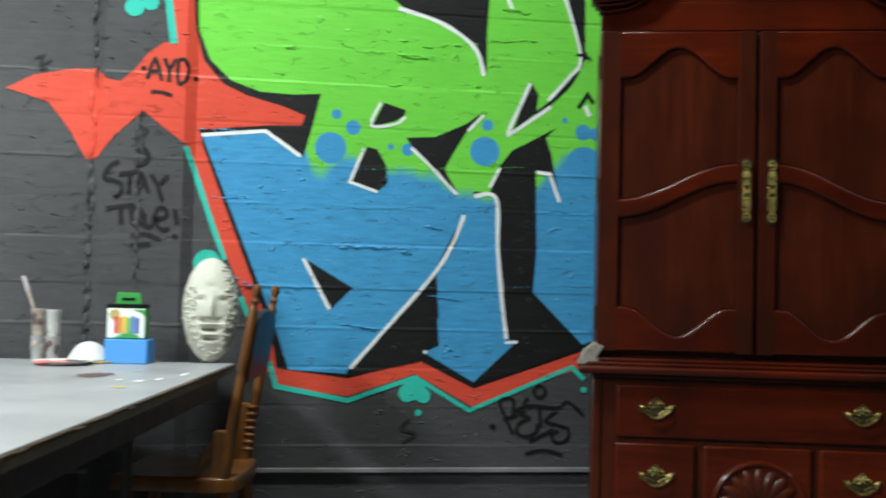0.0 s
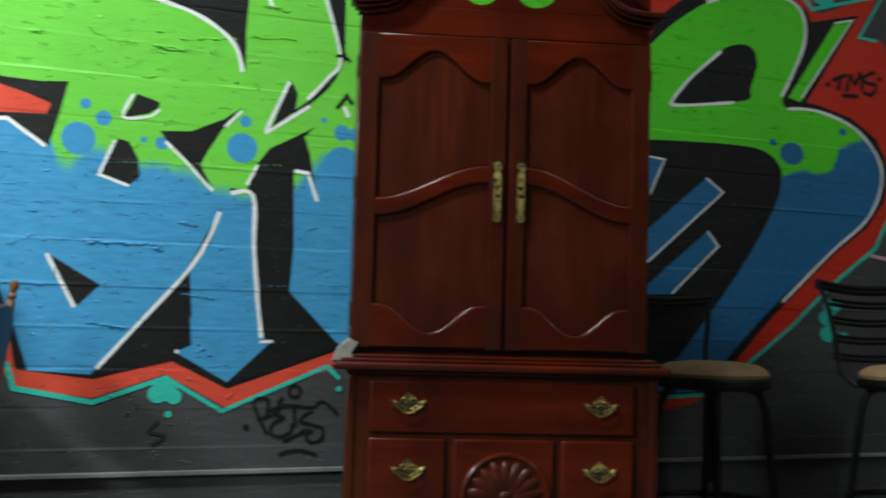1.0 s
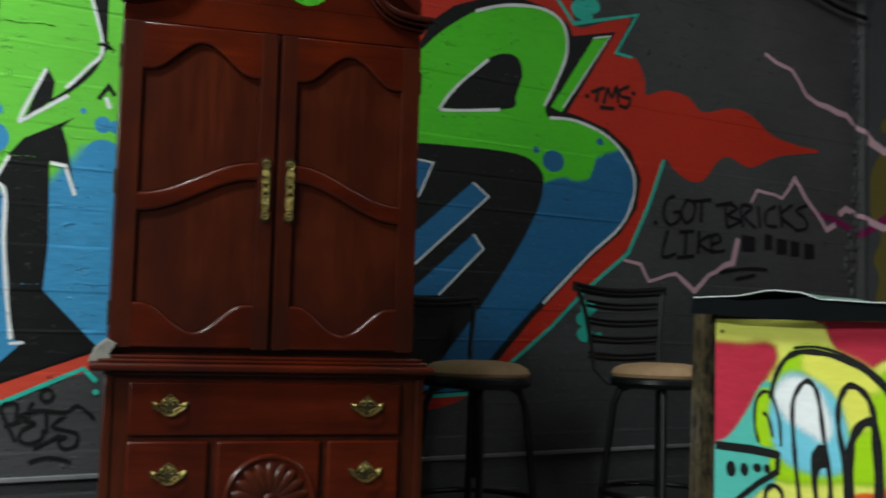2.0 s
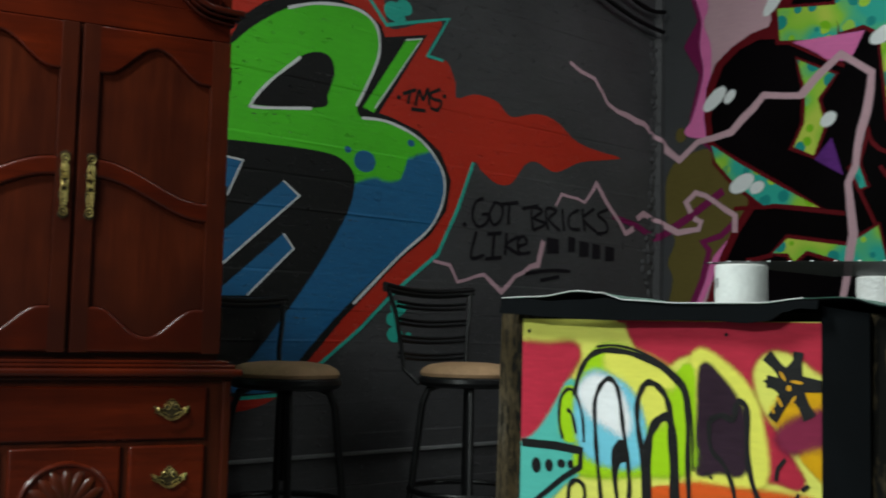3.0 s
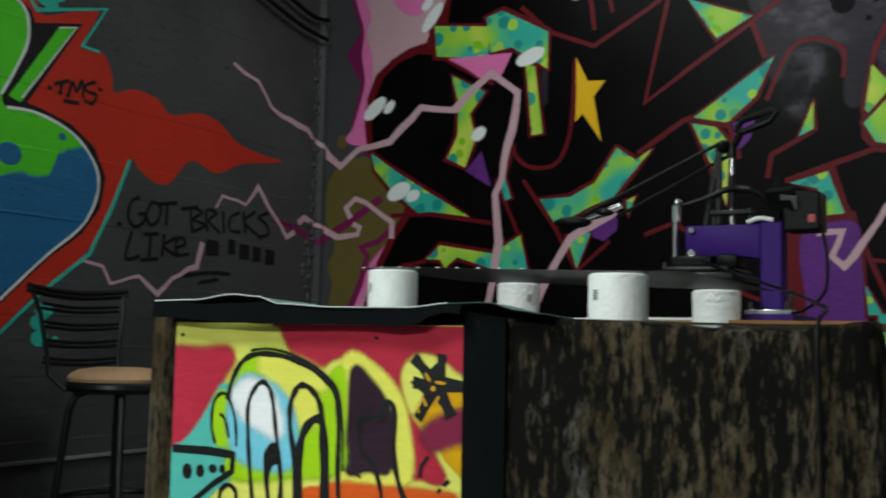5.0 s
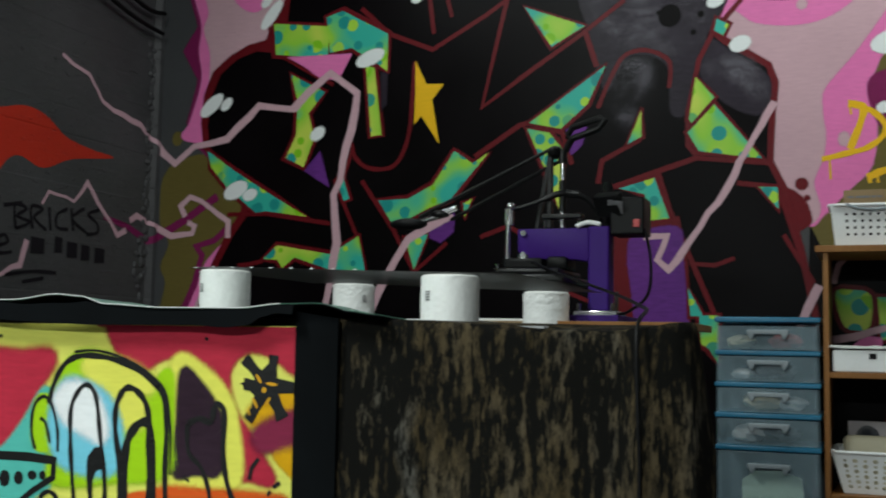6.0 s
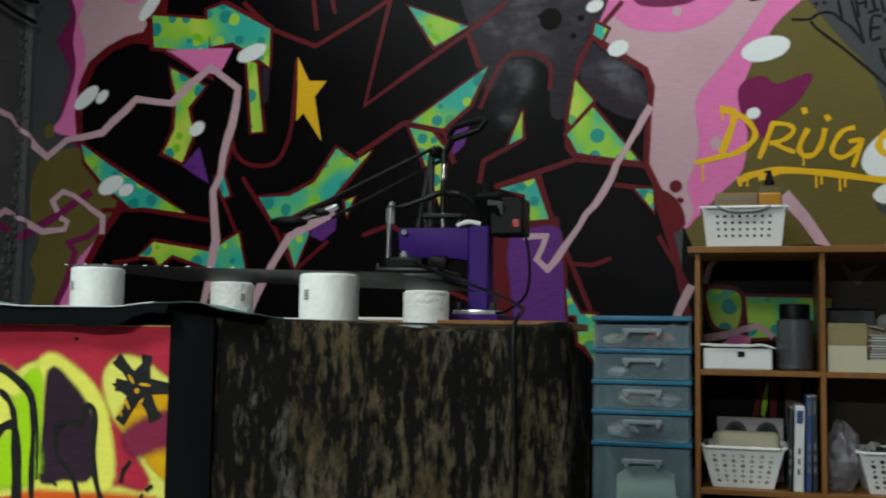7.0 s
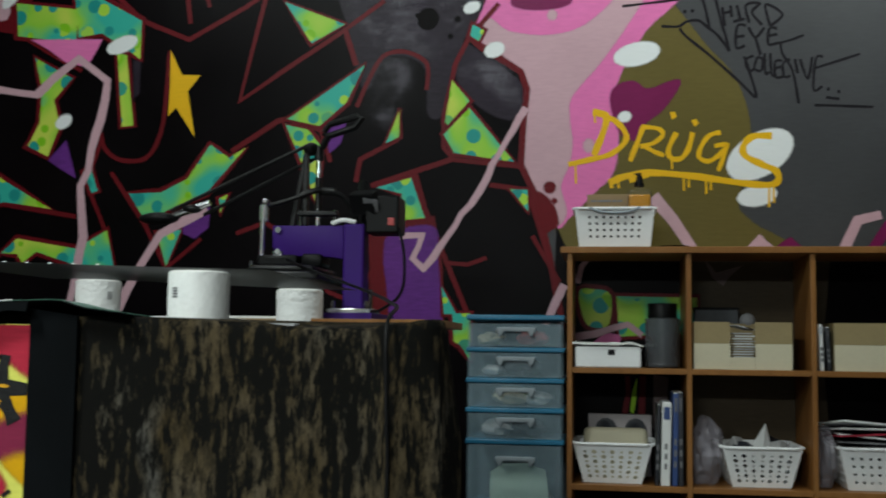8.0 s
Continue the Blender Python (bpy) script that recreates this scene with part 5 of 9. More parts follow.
spot(E, "glint", WHITE_PAINT, 10.64, (0.557, 2.339), 0.037, 0.022, -20)
spot(E, "glint", WHITE_PAINT, 10.72, (-0.137, 2.116), 0.097, 0.046, -12)
spot(E, "glint", WHITE_PAINT, 10.0, (-0.629, 1.686), 0.147, 0.084, -32)
spot(E, "glint", WHITE_PAINT, 10.08, (-0.616, 1.517), 0.080, 0.039, -10)
spot(E, "glint", WHITE_PAINT, 10.16, (-0.086, 1.852), 0.028, 0.021, -20)
spot(E, "glint", WHITE_PAINT, 10.24, (1.903, 2.481), 0.028, 0.019, -20)
spot(E, "glint", MAUVE_PAINT, 5.32, (0.215, 2.294), 0.021, 0.024, 0)
spot(E, "glint", MAUVE_PAINT, 5.4, (0.061, 1.733), 0.023, 0.033, 0)
spot(E, "splat", GLOSS_BLACK, 7.48, (0.746, 2.294), 0.048, 0.049, 0)
spot(E, "splat", GLOSS_BLACK, 7.56, (0.617, 2.290), 0.014, 0.014, 0)
spot(E, "splat", GLOSS_BLACK, 7.64, (0.648, 2.215), 0.012, 0.012, 0)
spot(E, "splat", GLOSS_BLACK, 7.72, (0.794, 2.311), 0.010, 0.010, 0)
spot(E, "splat", GLOSS_BLACK, 7.0, (0.735, 2.313), 0.012, 0.012, 0)
# east wall: yellow brush lettering D R U-umlaut G S with drips
stroke(E, "brush_stroke", YELLOW_PAINT, 11.08, [(0.045, 1.874), (-0.010, 1.860), (-0.001, 1.796), (0.040, 1.691)], 0.028, 1)
stroke(E, "brush_stroke", YELLOW_PAINT, 11.16, [(0.040, 1.874), (-0.042, 1.840), (-0.089, 1.786), (-0.086, 1.743), (-0.026, 1.695), (0.053, 1.675), (0.145, 1.655)], 0.023, 1)
stroke(E, "brush_stroke", YELLOW_PAINT, 11.24, [(-0.163, 1.809), (-0.139, 1.745), (-0.108, 1.665)], 0.021, 1)
stroke(E, "brush_stroke", YELLOW_PAINT, 11.32, [(-0.155, 1.809), (-0.222, 1.800), (-0.242, 1.775), (-0.206, 1.741), (-0.149, 1.726)], 0.018, 1)
stroke(E, "brush_stroke", YELLOW_PAINT, 11.4, [(-0.167, 1.728), (-0.206, 1.704), (-0.248, 1.687)], 0.018, 1)
stroke(E, "brush_stroke", YELLOW_PAINT, 11.48, [(-0.297, 1.783), (-0.264, 1.711), (-0.276, 1.676), (-0.315, 1.675), (-0.346, 1.718), (-0.362, 1.782)], 0.021, 1)
stroke(E, "brush_stroke", YELLOW_PAINT, 11.56, [(-0.274, 1.852), (-0.295, 1.858)], 0.029, 1)
stroke(E, "brush_stroke", YELLOW_PAINT, 11.64, [(-0.363, 1.818), (-0.382, 1.828)], 0.027, 1)
stroke(E, "brush_stroke", YELLOW_PAINT, 11.72, [(-0.474, 1.780), (-0.431, 1.769), (-0.397, 1.725), (-0.387, 1.681), (-0.422, 1.661), (-0.464, 1.684), (-0.499, 1.727), (-0.449, 1.724)], 0.019, 1)
stroke(E, "brush_stroke", YELLOW_PAINT, 11.0, [(-0.499, 1.727), (-0.484, 1.676), (-0.463, 1.621)], 0.017, 1)
stroke(E, "brush_stroke", YELLOW_PAINT, 11.08, [(-0.677, 1.762), (-0.606, 1.762), (-0.565, 1.726), (-0.570, 1.683), (-0.635, 1.646), (-0.691, 1.618), (-0.699, 1.579), (-0.657, 1.561), (-0.536, 1.573), (-0.353, 1.602), (-0.182, 1.616), (-0.073, 1.598), (-0.026, 1.573)], 0.027, 1)
stroke(E, "brush_stroke", YELLOW_PAINT, 11.16, [(-0.104, 1.585), (-0.182, 1.607)], 0.022, 1)
stroke(E, "brush_stroke", YELLOW_PAINT, 11.24, [(-0.026, 1.594), (-0.034, 1.554)], 0.016, 1)
stroke(E, "drip", YELLOW_PAINT, 11.32, [(0.116, 1.660), (0.113, 1.574)], 0.008)
stroke(E, "drip", YELLOW_PAINT, 11.4, [(-0.277, 1.676), (-0.279, 1.631)], 0.008)
stroke(E, "drip", YELLOW_PAINT, 11.48, [(-0.325, 1.591), (-0.326, 1.540)], 0.008)
stroke(E, "drip", YELLOW_PAINT, 11.56, [(-0.345, 1.591), (-0.345, 1.554)], 0.008)
stroke(E, "drip", YELLOW_PAINT, 11.64, [(-0.414, 1.585), (-0.415, 1.526)], 0.008)
stroke(E, "drip", YELLOW_PAINT, 11.72, [(-0.434, 1.585), (-0.433, 1.542)], 0.008)
stroke(E, "drip", YELLOW_PAINT, 11.0, [(-0.681, 1.564), (-0.681, 1.488)], 0.008)
stroke(E, "drip", YELLOW_PAINT, 11.08, [(-0.664, 1.564), (-0.662, 1.470)], 0.008)
stroke(E, "drip", YELLOW_PAINT, 11.16, [(0.037, 1.861), (0.034, 1.829)], 0.008)
stroke(E, "drip", YELLOW_PAINT, 11.24, [(-0.061, 1.577), (-0.062, 1.553)], 0.008)
# east wall: grey marker tag THIRD EYE COLLECTIVE
scrawl(E, GREY_MARK, 3.3, 0.012, (
    [(-0.239, 2.232), (-0.306, 2.228), (-0.341, 2.248), (-0.389, 2.251), (-0.425, 2.222), (-0.470, 2.182), (-0.512, 2.117)],
    [(-0.405, 2.347), (-0.421, 2.284), (-0.432, 2.221)],
    [(-0.458, 2.345), (-0.482, 2.234), (-0.497, 2.186), (-0.512, 2.117)],
    [(-0.313, 2.220), (-0.340, 2.184), (-0.442, 2.095), (-0.554, 1.986), (-0.616, 1.926), (-0.590, 2.034), (-0.571, 2.096)],
    [(-0.485, 2.305), (-0.495, 2.224)],
    [(-0.519, 2.311), (-0.523, 2.261)],
    [(-0.489, 2.279), (-0.521, 2.285)],
    [(-0.544, 2.311), (-0.559, 2.243)],
    [(-0.593, 2.235), (-0.580, 2.309), (-0.636, 2.315), (-0.604, 2.278), (-0.644, 2.224)],
    [(-0.676, 2.218), (-0.659, 2.309), (-0.725, 2.266), (-0.676, 2.218)],
    [(-0.529, 2.242), (-0.575, 2.252)],
))
scrawl(E, GREY_MARK, 3.3, 0.012, (
    [(-0.581, 2.224), (-0.545, 2.222), (-0.540, 2.133), (-0.576, 2.141)],
    [(-0.542, 2.177), (-0.574, 2.181)],
    [(-0.590, 2.216), (-0.617, 2.173), (-0.653, 2.214)],
    [(-0.617, 2.173), (-0.636, 2.099)],
    [(-0.704, 2.208), (-0.673, 2.207), (-0.668, 2.143), (-0.710, 2.149)],
    [(-0.671, 2.178), (-0.704, 2.184)],
))
scrawl(E, GREY_MARK, 3.3, 0.011, (
    [(-0.609, 2.097), (-0.577, 2.079), (-0.588, 2.034), (-0.611, 2.041)],
    [(-0.625, 2.092), (-0.611, 2.046), (-0.637, 2.033), (-0.645, 2.078), (-0.625, 2.092)],
    [(-0.652, 2.106), (-0.655, 2.023), (-0.671, 2.028)],
    [(-0.674, 2.105), (-0.680, 2.018), (-0.700, 2.015)],
    [(-0.721, 2.073), (-0.694, 2.069), (-0.695, 2.006), (-0.724, 2.007)],
    [(-0.693, 2.041), (-0.716, 2.048)],
    [(-0.754, 2.079), (-0.725, 2.061), (-0.729, 2.007), (-0.753, 2.009)],
    [(-0.675, 2.140), (-0.746, 2.155), (-0.809, 2.177)],
    [(-0.717, 2.146), (-0.723, 2.101), (-0.762, 2.030), (-0.784, 1.894)],
    [(-0.772, 2.079), (-0.782, 2.018)],
    [(-0.792, 2.078), (-0.821, 1.996), (-0.840, 2.086)],
))
scrawl(E, GREY_MARK, 3.3, 0.011, (
    [(-0.882, 2.085), (-0.854, 2.077), (-0.843, 1.951), (-0.878, 1.964)],
    [(-0.844, 2.037), (-0.888, 2.050), (-1.027, 2.093)],
    [(-0.891, 1.917), (-0.943, 1.909)],
    [(-0.846, 1.886), (-0.929, 1.882), (-1.073, 1.874)],
    [(-0.077, 2.322), (-0.191, 2.332), (-0.307, 2.343)],
))
spot(E, "marker_stroke", GREY_MARK, 3.16, (-0.900, 1.951), 0.007, 0.008, 0)
spot(E, "marker_stroke", GREY_MARK, 3.24, (-0.941, 1.940), 0.007, 0.008, 0)
spot(E, "marker_stroke", GREY_MARK, 3.32, (-0.334, 2.291), 0.008, 0.008, 0)
spot(E, "marker_stroke", GREY_MARK, 3.4, (-0.365, 2.293), 0.008, 0.008, 0)
# east wall: lower paint seen through the open shelving
fill(E, "letter", GLOSS_BLACK, 4.48, [(0.193, 1.398), (0.146, 1.292), (-1.388, 1.292), (-1.355, 0.085), (0.244, 0.018)])
fill(E, "spotted_patch", SPOT_PAINT, 8.56, [(0.100, 1.124), (0.041, 1.136), (-0.029, 1.113), (-0.023, 0.995), (0.030, 0.977), (0.077, 1.006)], 1)
fill(E, "spotted_patch", SPOT_PAINT, 8.64, [(-0.052, 1.107), (-0.375, 1.103), (-0.374, 0.963), (-0.064, 0.942)])
stroke(E, "lightning_bolt", MAUVE_PAINT, 9.72, [(0.112, 0.940), (0.030, 0.953), (-0.040, 0.977), (-0.098, 0.992), (-0.156, 0.949)], 0.026)
fill(E, "aura", PINK_PAINT, 9.0, [(0.041, 0.918), (-0.017, 0.954), (-0.064, 0.942), (-0.064, 0.913)])
stroke(E, "lightning_bolt", MAUVE_PAINT, 9.08, [(0.106, 1.160), (0.089, 1.231), (0.053, 1.267)], 0.017)
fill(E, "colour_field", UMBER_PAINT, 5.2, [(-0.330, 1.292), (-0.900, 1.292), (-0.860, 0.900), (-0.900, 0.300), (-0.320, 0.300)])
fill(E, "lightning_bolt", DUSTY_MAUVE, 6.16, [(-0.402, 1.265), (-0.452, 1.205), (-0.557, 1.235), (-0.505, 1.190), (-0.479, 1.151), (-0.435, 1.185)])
fill(E, "lime_sliver", LIME_PAINT, 6.4, [(-0.135, 0.779), (-0.131, 0.685), (-0.119, 0.627), (-0.107, 0.643), (-0.114, 0.716)])
stroke(E, "red_line", DARKRED_PAINT, 6.5, [(-0.096, 0.783), (-0.100, 0.716), (-0.083, 0.621)], 0.018)
stroke(E, "red_line", DARKRED_PAINT, 6.6, [(-0.158, 0.784), (-0.152, 0.623)], 0.024)
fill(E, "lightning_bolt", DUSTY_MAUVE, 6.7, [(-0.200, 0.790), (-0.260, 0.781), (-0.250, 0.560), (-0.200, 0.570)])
stroke(E, "red_line", DARKRED_PAINT, 7.24, [(0.293, 1.356), (0.180, 1.163)], 0.014)
fill(E, "spotted_patch", SPOT_PAINT, 8.32, [(0.626, 1.031), (0.550, 1.032), (0.548, 0.833), (0.589, 0.898), (0.618, 0.914)])
# broken lips of old mortar under the paint
ragged(FADE_PAINT, 11, ((0.051, 1.085, 0.217, 1.090, 10, 0.6), (0.217, 1.085, 0.374, 1.086, 14, 1.3), (0.374, 1.085, 0.454, 1.084, 5, 0.8), (0.031, 1.190, 0.290, 1.202, 10, 0.6), (0.290, 1.202, 0.683, 1.220, 14, 0.6), (0.406, 1.078, 0.439, 1.066, 3, 1.1), (0.484, 1.152, 0.526, 1.143, 4, 1.1), (0.493, 0.944, 0.592, 0.931, 8, 0.8), (0.227, 0.855, 0.337, 0.841, 8, 1.1), (0.087, 0.963, 0.109, 0.959, 3, 0.9), (0.055, 1.168, 0.077, 1.164, 2, 0.8), (-0.015, 1.234, 0.058, 1.247, 3, 0.7), (0.840, 1.207, 0.948, 1.213, 4, 0.7), (0.860, 1.147, 0.895, 1.166, 3, 0.8)))
ragged(FADE_PAINT, 12, ((0.902, 0.984, 1.010, 0.984, 4, 0.6), (0.269, 1.670, 0.429, 1.686, 6, 0.5), (0.445, 1.696, 0.629, 1.721, 7, 0.9), (0.663, 1.730, 0.803, 1.738, 8, 1.0), (0.389, 1.669, 0.463, 1.667, 9, 1.3), (0.046, 1.673, 0.076, 1.673, 3, 1.0), (0.361, 1.572, 0.393, 1.580, 4, 1.0), (0.396, 1.715, 0.412, 1.714, 2, 0.9), (0.711, 1.833, 0.782, 1.824, 8, 1.3), (0.533, 1.573, 0.738, 1.596, 5, 0.5), (0.131, 1.309, 0.782, 1.346, 34, 0.4), (0.411, 0.966, 0.813, 0.977, 18, 0.4), (-0.196, 1.416, -0.082, 1.420, 5, 0.8), (-0.158, 1.217, -0.043, 1.221, 5, 0.7), (-0.090, 0.987, -0.031, 0.958, 3, 0.8)))
ragged(WALL_GREY, 13, ((2.450, 1.834, 2.556, 1.842, 3, 0.9), (2.161, 1.641, 2.355, 1.660, 3, 0.6), (2.871, 0.943, 3.051, 0.957, 4, 0.5), (2.749, 0.766, 2.877, 0.775, 3, 0.7), (2.464, 1.476, 2.543, 1.481, 2, 0.9), (2.577, 1.296, 2.686, 1.301, 3, 0.7), (2.829, 0.494, 2.887, 0.488, 2, 0.8), (2.712, 0.638, 2.768, 0.633, 2, 0.8), (3.485, 2.045, 3.707, 2.073, 4, 0.5), (3.361, 1.460, 3.501, 1.470, 3, 0.5), (2.335, 0.929, 2.435, 0.925, 3, 0.7)))
ragged(BLACK_PAINT, 14, ((0.691, 1.220, 0.804, 1.224, 6, 0.6), (0.945, 1.710, 0.983, 1.691, 5, 1.3), (0.811, 1.283, 0.855, 1.283, 2, 0.6), (0.531, 0.812, 0.600, 0.747, 3, 0.6)))
# marker words AYO, STAY TRUE!, TMS, GOT BRICKS LIKE
scrawl(N, BLACK_PAINT, 5.0, 0.011, (
    [(-0.349, 1.552), (-0.329, 1.614), (-0.308, 1.549)],
    [(-0.342, 1.574), (-0.315, 1.578)],
    [(-0.302, 1.616), (-0.288, 1.587), (-0.270, 1.617)],
    [(-0.288, 1.587), (-0.287, 1.547)],
    [(-0.263, 1.611), (-0.246, 1.616), (-0.233, 1.590), (-0.240, 1.556), (-0.258, 1.543), (-0.264, 1.575), (-0.262, 1.611)],
    [(-0.338, 1.516), (-0.310, 1.516), (-0.277, 1.508)],
))
for x, z in ((-0.360, 1.584), (-0.212, 1.563), (-0.257, 1.098)):
    spot(N, "marker_stroke", BLACK_PAINT, 5.0, (x, z), 0.008, 0.008)
scrawl(N, BLACK_PAINT, 5.0, 0.012, (
    [(-0.420, 1.310), (-0.446, 1.295), (-0.461, 1.261), (-0.436, 1.255), (-0.413, 1.245), (-0.412, 1.222), (-0.432, 1.205)],
    [(-0.420, 1.272), (-0.364, 1.283)],
    [(-0.389, 1.277), (-0.390, 1.219)],
    [(-0.366, 1.219), (-0.357, 1.276), (-0.335, 1.221)],
    [(-0.362, 1.240), (-0.340, 1.246)],
    [(-0.330, 1.276), (-0.307, 1.241)],
    [(-0.281, 1.274), (-0.307, 1.241), (-0.294, 1.200)],
))
scrawl(N, BLACK_PAINT, 5.0, 0.012, (
    [(-0.452, 1.173), (-0.409, 1.181), (-0.370, 1.184)],
    [(-0.412, 1.178), (-0.408, 1.129)],
    [(-0.374, 1.127), (-0.381, 1.171), (-0.354, 1.173), (-0.355, 1.152), (-0.372, 1.146)],
    [(-0.372, 1.146), (-0.338, 1.123)],
    [(-0.344, 1.162), (-0.341, 1.131), (-0.325, 1.125), (-0.315, 1.163)],
    [(-0.315, 1.145), (-0.283, 1.156), (-0.289, 1.179), (-0.309, 1.175), (-0.313, 1.139), (-0.293, 1.116), (-0.274, 1.123)],
    [(-0.260, 1.178), (-0.252, 1.134)],
    [(-0.380, 1.097), (-0.342, 1.102), (-0.297, 1.088)],
    [(-0.380, 1.068), (-0.325, 1.074)],
    [(-0.374, 1.341), (-0.352, 1.349), (-0.338, 1.326), (-0.357, 1.304), (-0.374, 1.313)],
))
scrawl(N, BLACK_PAINT, 5.0, 0.014, (
    [(2.878, 1.828), (2.949, 1.857)],
    [(2.916, 1.842), (2.906, 1.792)],
    [(2.946, 1.790), (2.964, 1.855), (2.987, 1.822), (3.013, 1.869), (3.022, 1.805)],
    [(3.081, 1.881), (3.029, 1.855), (3.042, 1.834), (3.087, 1.830), (3.069, 1.792), (3.028, 1.797)],
    [(2.925, 1.775), (3.004, 1.779)],
))
for x, z in ((2.858, 1.811), (3.105, 1.855)):
    spot(N, "marker_stroke", BLACK_PAINT, 5.0, (x, z), 0.012, 0.009)
scrawl(N, GREY_MARK, 5.0, 0.015, (
    [(3.345, 1.456), (3.299, 1.432), (3.284, 1.370), (3.319, 1.333), (3.370, 1.354), (3.375, 1.389), (3.338, 1.385)],
    [(3.418, 1.447), (3.386, 1.392), (3.412, 1.348), (3.456, 1.374), (3.465, 1.429), (3.418, 1.447)],
    [(3.454, 1.440), (3.565, 1.459)],
    [(3.507, 1.448), (3.503, 1.356)],
))
scrawl(N, GREY_MARK, 5.0, 0.015, (
    [(3.591, 1.434), (3.696, 1.457)],
    [(3.665, 1.345), (3.654, 1.443), (3.723, 1.435), (3.671, 1.399), (3.744, 1.380), (3.665, 1.345)],
    [(3.764, 1.354), (3.750, 1.447), (3.820, 1.444), (3.771, 1.403), (3.847, 1.356)],
    [(3.859, 1.458), (3.875, 1.358)],
    [(3.977, 1.465), (3.913, 1.432), (3.914, 1.377), (3.988, 1.373)],
    [(4.002, 1.472), (4.022, 1.370)],
    [(4.090, 1.481), (4.011, 1.425), (4.110, 1.372)],
    [(4.194, 1.486), (4.116, 1.457), (4.178, 1.424), (4.188, 1.381), (4.111, 1.364)],
))
scrawl(N, GREY_MARK, 5.0, 0.015, (
    [(3.310, 1.311), (3.281, 1.201), (3.361, 1.216)],
    [(3.375, 1.306), (3.462, 1.316)],
    [(3.417, 1.310), (3.410, 1.207)],
    [(3.365, 1.199), (3.466, 1.211)],
    [(3.494, 1.319), (3.487, 1.222)],
    [(3.570, 1.310), (3.496, 1.267), (3.584, 1.229)],
    [(3.564, 1.265), (3.623, 1.284), (3.603, 1.313), (3.567, 1.290), (3.580, 1.238), (3.650, 1.246)],
    [(3.620, 1.149), (3.778, 1.173), (3.925, 1.176)],
    [(3.718, 1.124), (3.846, 1.148)],
))
spot(N, "marker_stroke", GREY_MARK, 5.0, (3.239, 1.335), 0.013, 0.010)
for x, w, z in ((3.80, 0.085, 1.285), (3.93, 0.05, 1.30), (4.02, 0.07, 1.285), (4.11, 0.06, 1.28), (4.21, 0.07, 1.275)):
    stroke(N, "marker_stroke", GREY_MARK, 5, [(x - w / 2, z), (x + w / 2, z)], 0.07)

# ---- armoire ----
def ogee(x0, z0, x1, z1, n=14):
    """An S-shaped edge between two points."""
    return [(x0 + (x1 - x0) * i / n, z0 + (z1 - z0) * (0.5 - 0.5 * math.cos(math.pi * i / n))) for i in range(n + 1)]


def arch(x0, z0, x1, z1, n=12):
    """From a shoulder up (or down) to a crown in the middle and back."""
    xm = (x0 + x1) / 2
    a = (x1 - x0) * 0.06
    first = ogee(x0 + a, z0, xm, z1, n)
    second = ogee(xm, z1, x1 - a, z0, n)
    return [(x0, z0)] + first + second[1:] + [(x1, z0)]


def door_parts(armoire, x0, x1, mirrored):
    """A cupboard door with two framed ogee panels; the drawing is for the door whose middle rail rises to its right."""
    def flip(pts):
        return [(x0 + x1 - x, z) for x, z in pts][::-1] if mirrored else pts

    z0, z1 = 0.815, 1.641
    a, b = x0 + 0.050, x1 - 0.042
    door = part("door", prism_bm([(x0, z0), (x1, z0), (x1, z1), (x0, z1)], 0.008, 0.022), CHERRY, armoire)
    for lo, hi in ((x0, a), (b, x1)):
        lo, hi = (x0 + x1 - hi, x0 + x1 - lo) if mirrored else (lo, hi)
        part("stile", prism_bm([(lo, z0), (hi, z0), (hi, z1), (lo, z1)], -0.008, 0.0085, 0.0022, 2), CHERRY, door)
    e = 0.010
    top = [(a - e, 1.519), *arch(a, 1.519, b, 1.597), (b + e, 1.519)]
    part("rail", prism_bm(flip([(a - e, z1 - 0.0005), *top, (b + e, z1 - 0.0005)][::-1]), -0.0076, 0.0085, 0.006, 3), CHERRY_FLAT, door)
    upper = [(a - e, 1.206), *ogee(a, 1.206, b, 1.300), (b + e, 1.300)]
    lower = [(a - e, 1.157), *ogee(a, 1.157, b, 1.252), (b + e, 1.252)]
    part("rail", prism_bm(flip(lower + upper[::-1]), -0.0076, 0.0085, 0.008, 4), CHERRY_FLAT, door)
    foot = [(a - e, 0.930), *arch(a, 0.930, b, 0.857), (b + e, 0.930)]
    part("rail", prism_bm(flip([(a - e, z0 + 0.0005), (b + e, z0 + 0.0005), *foot[::-1]]), -0.0076, 0.0085, 0.008, 4), CHERRY_FLAT, door)
    g = 0.0015
    up = [(x, z + g) for x, z in ogee(a + g, 1.207, b - g, 1.301)]
    head = [(x, z - g) for x, z in arch(a + g, 1.519, b - g, 1.597)]
    part("panel", prism_bm(flip(up + head[::-1]), 0.003, 0.0085), CHERRY, door)
    up = [(x, z + g) for x, z in arch(a + g, 0.930, b - g, 0.857)]
    head = [(x, z - g) for x, z in ogee(a + g, 1.157, b - g, 1.252)]
    part("panel", prism_bm(flip(up + head[::-1]), 0.003, 0.0085), CHERRY, door)
    return door


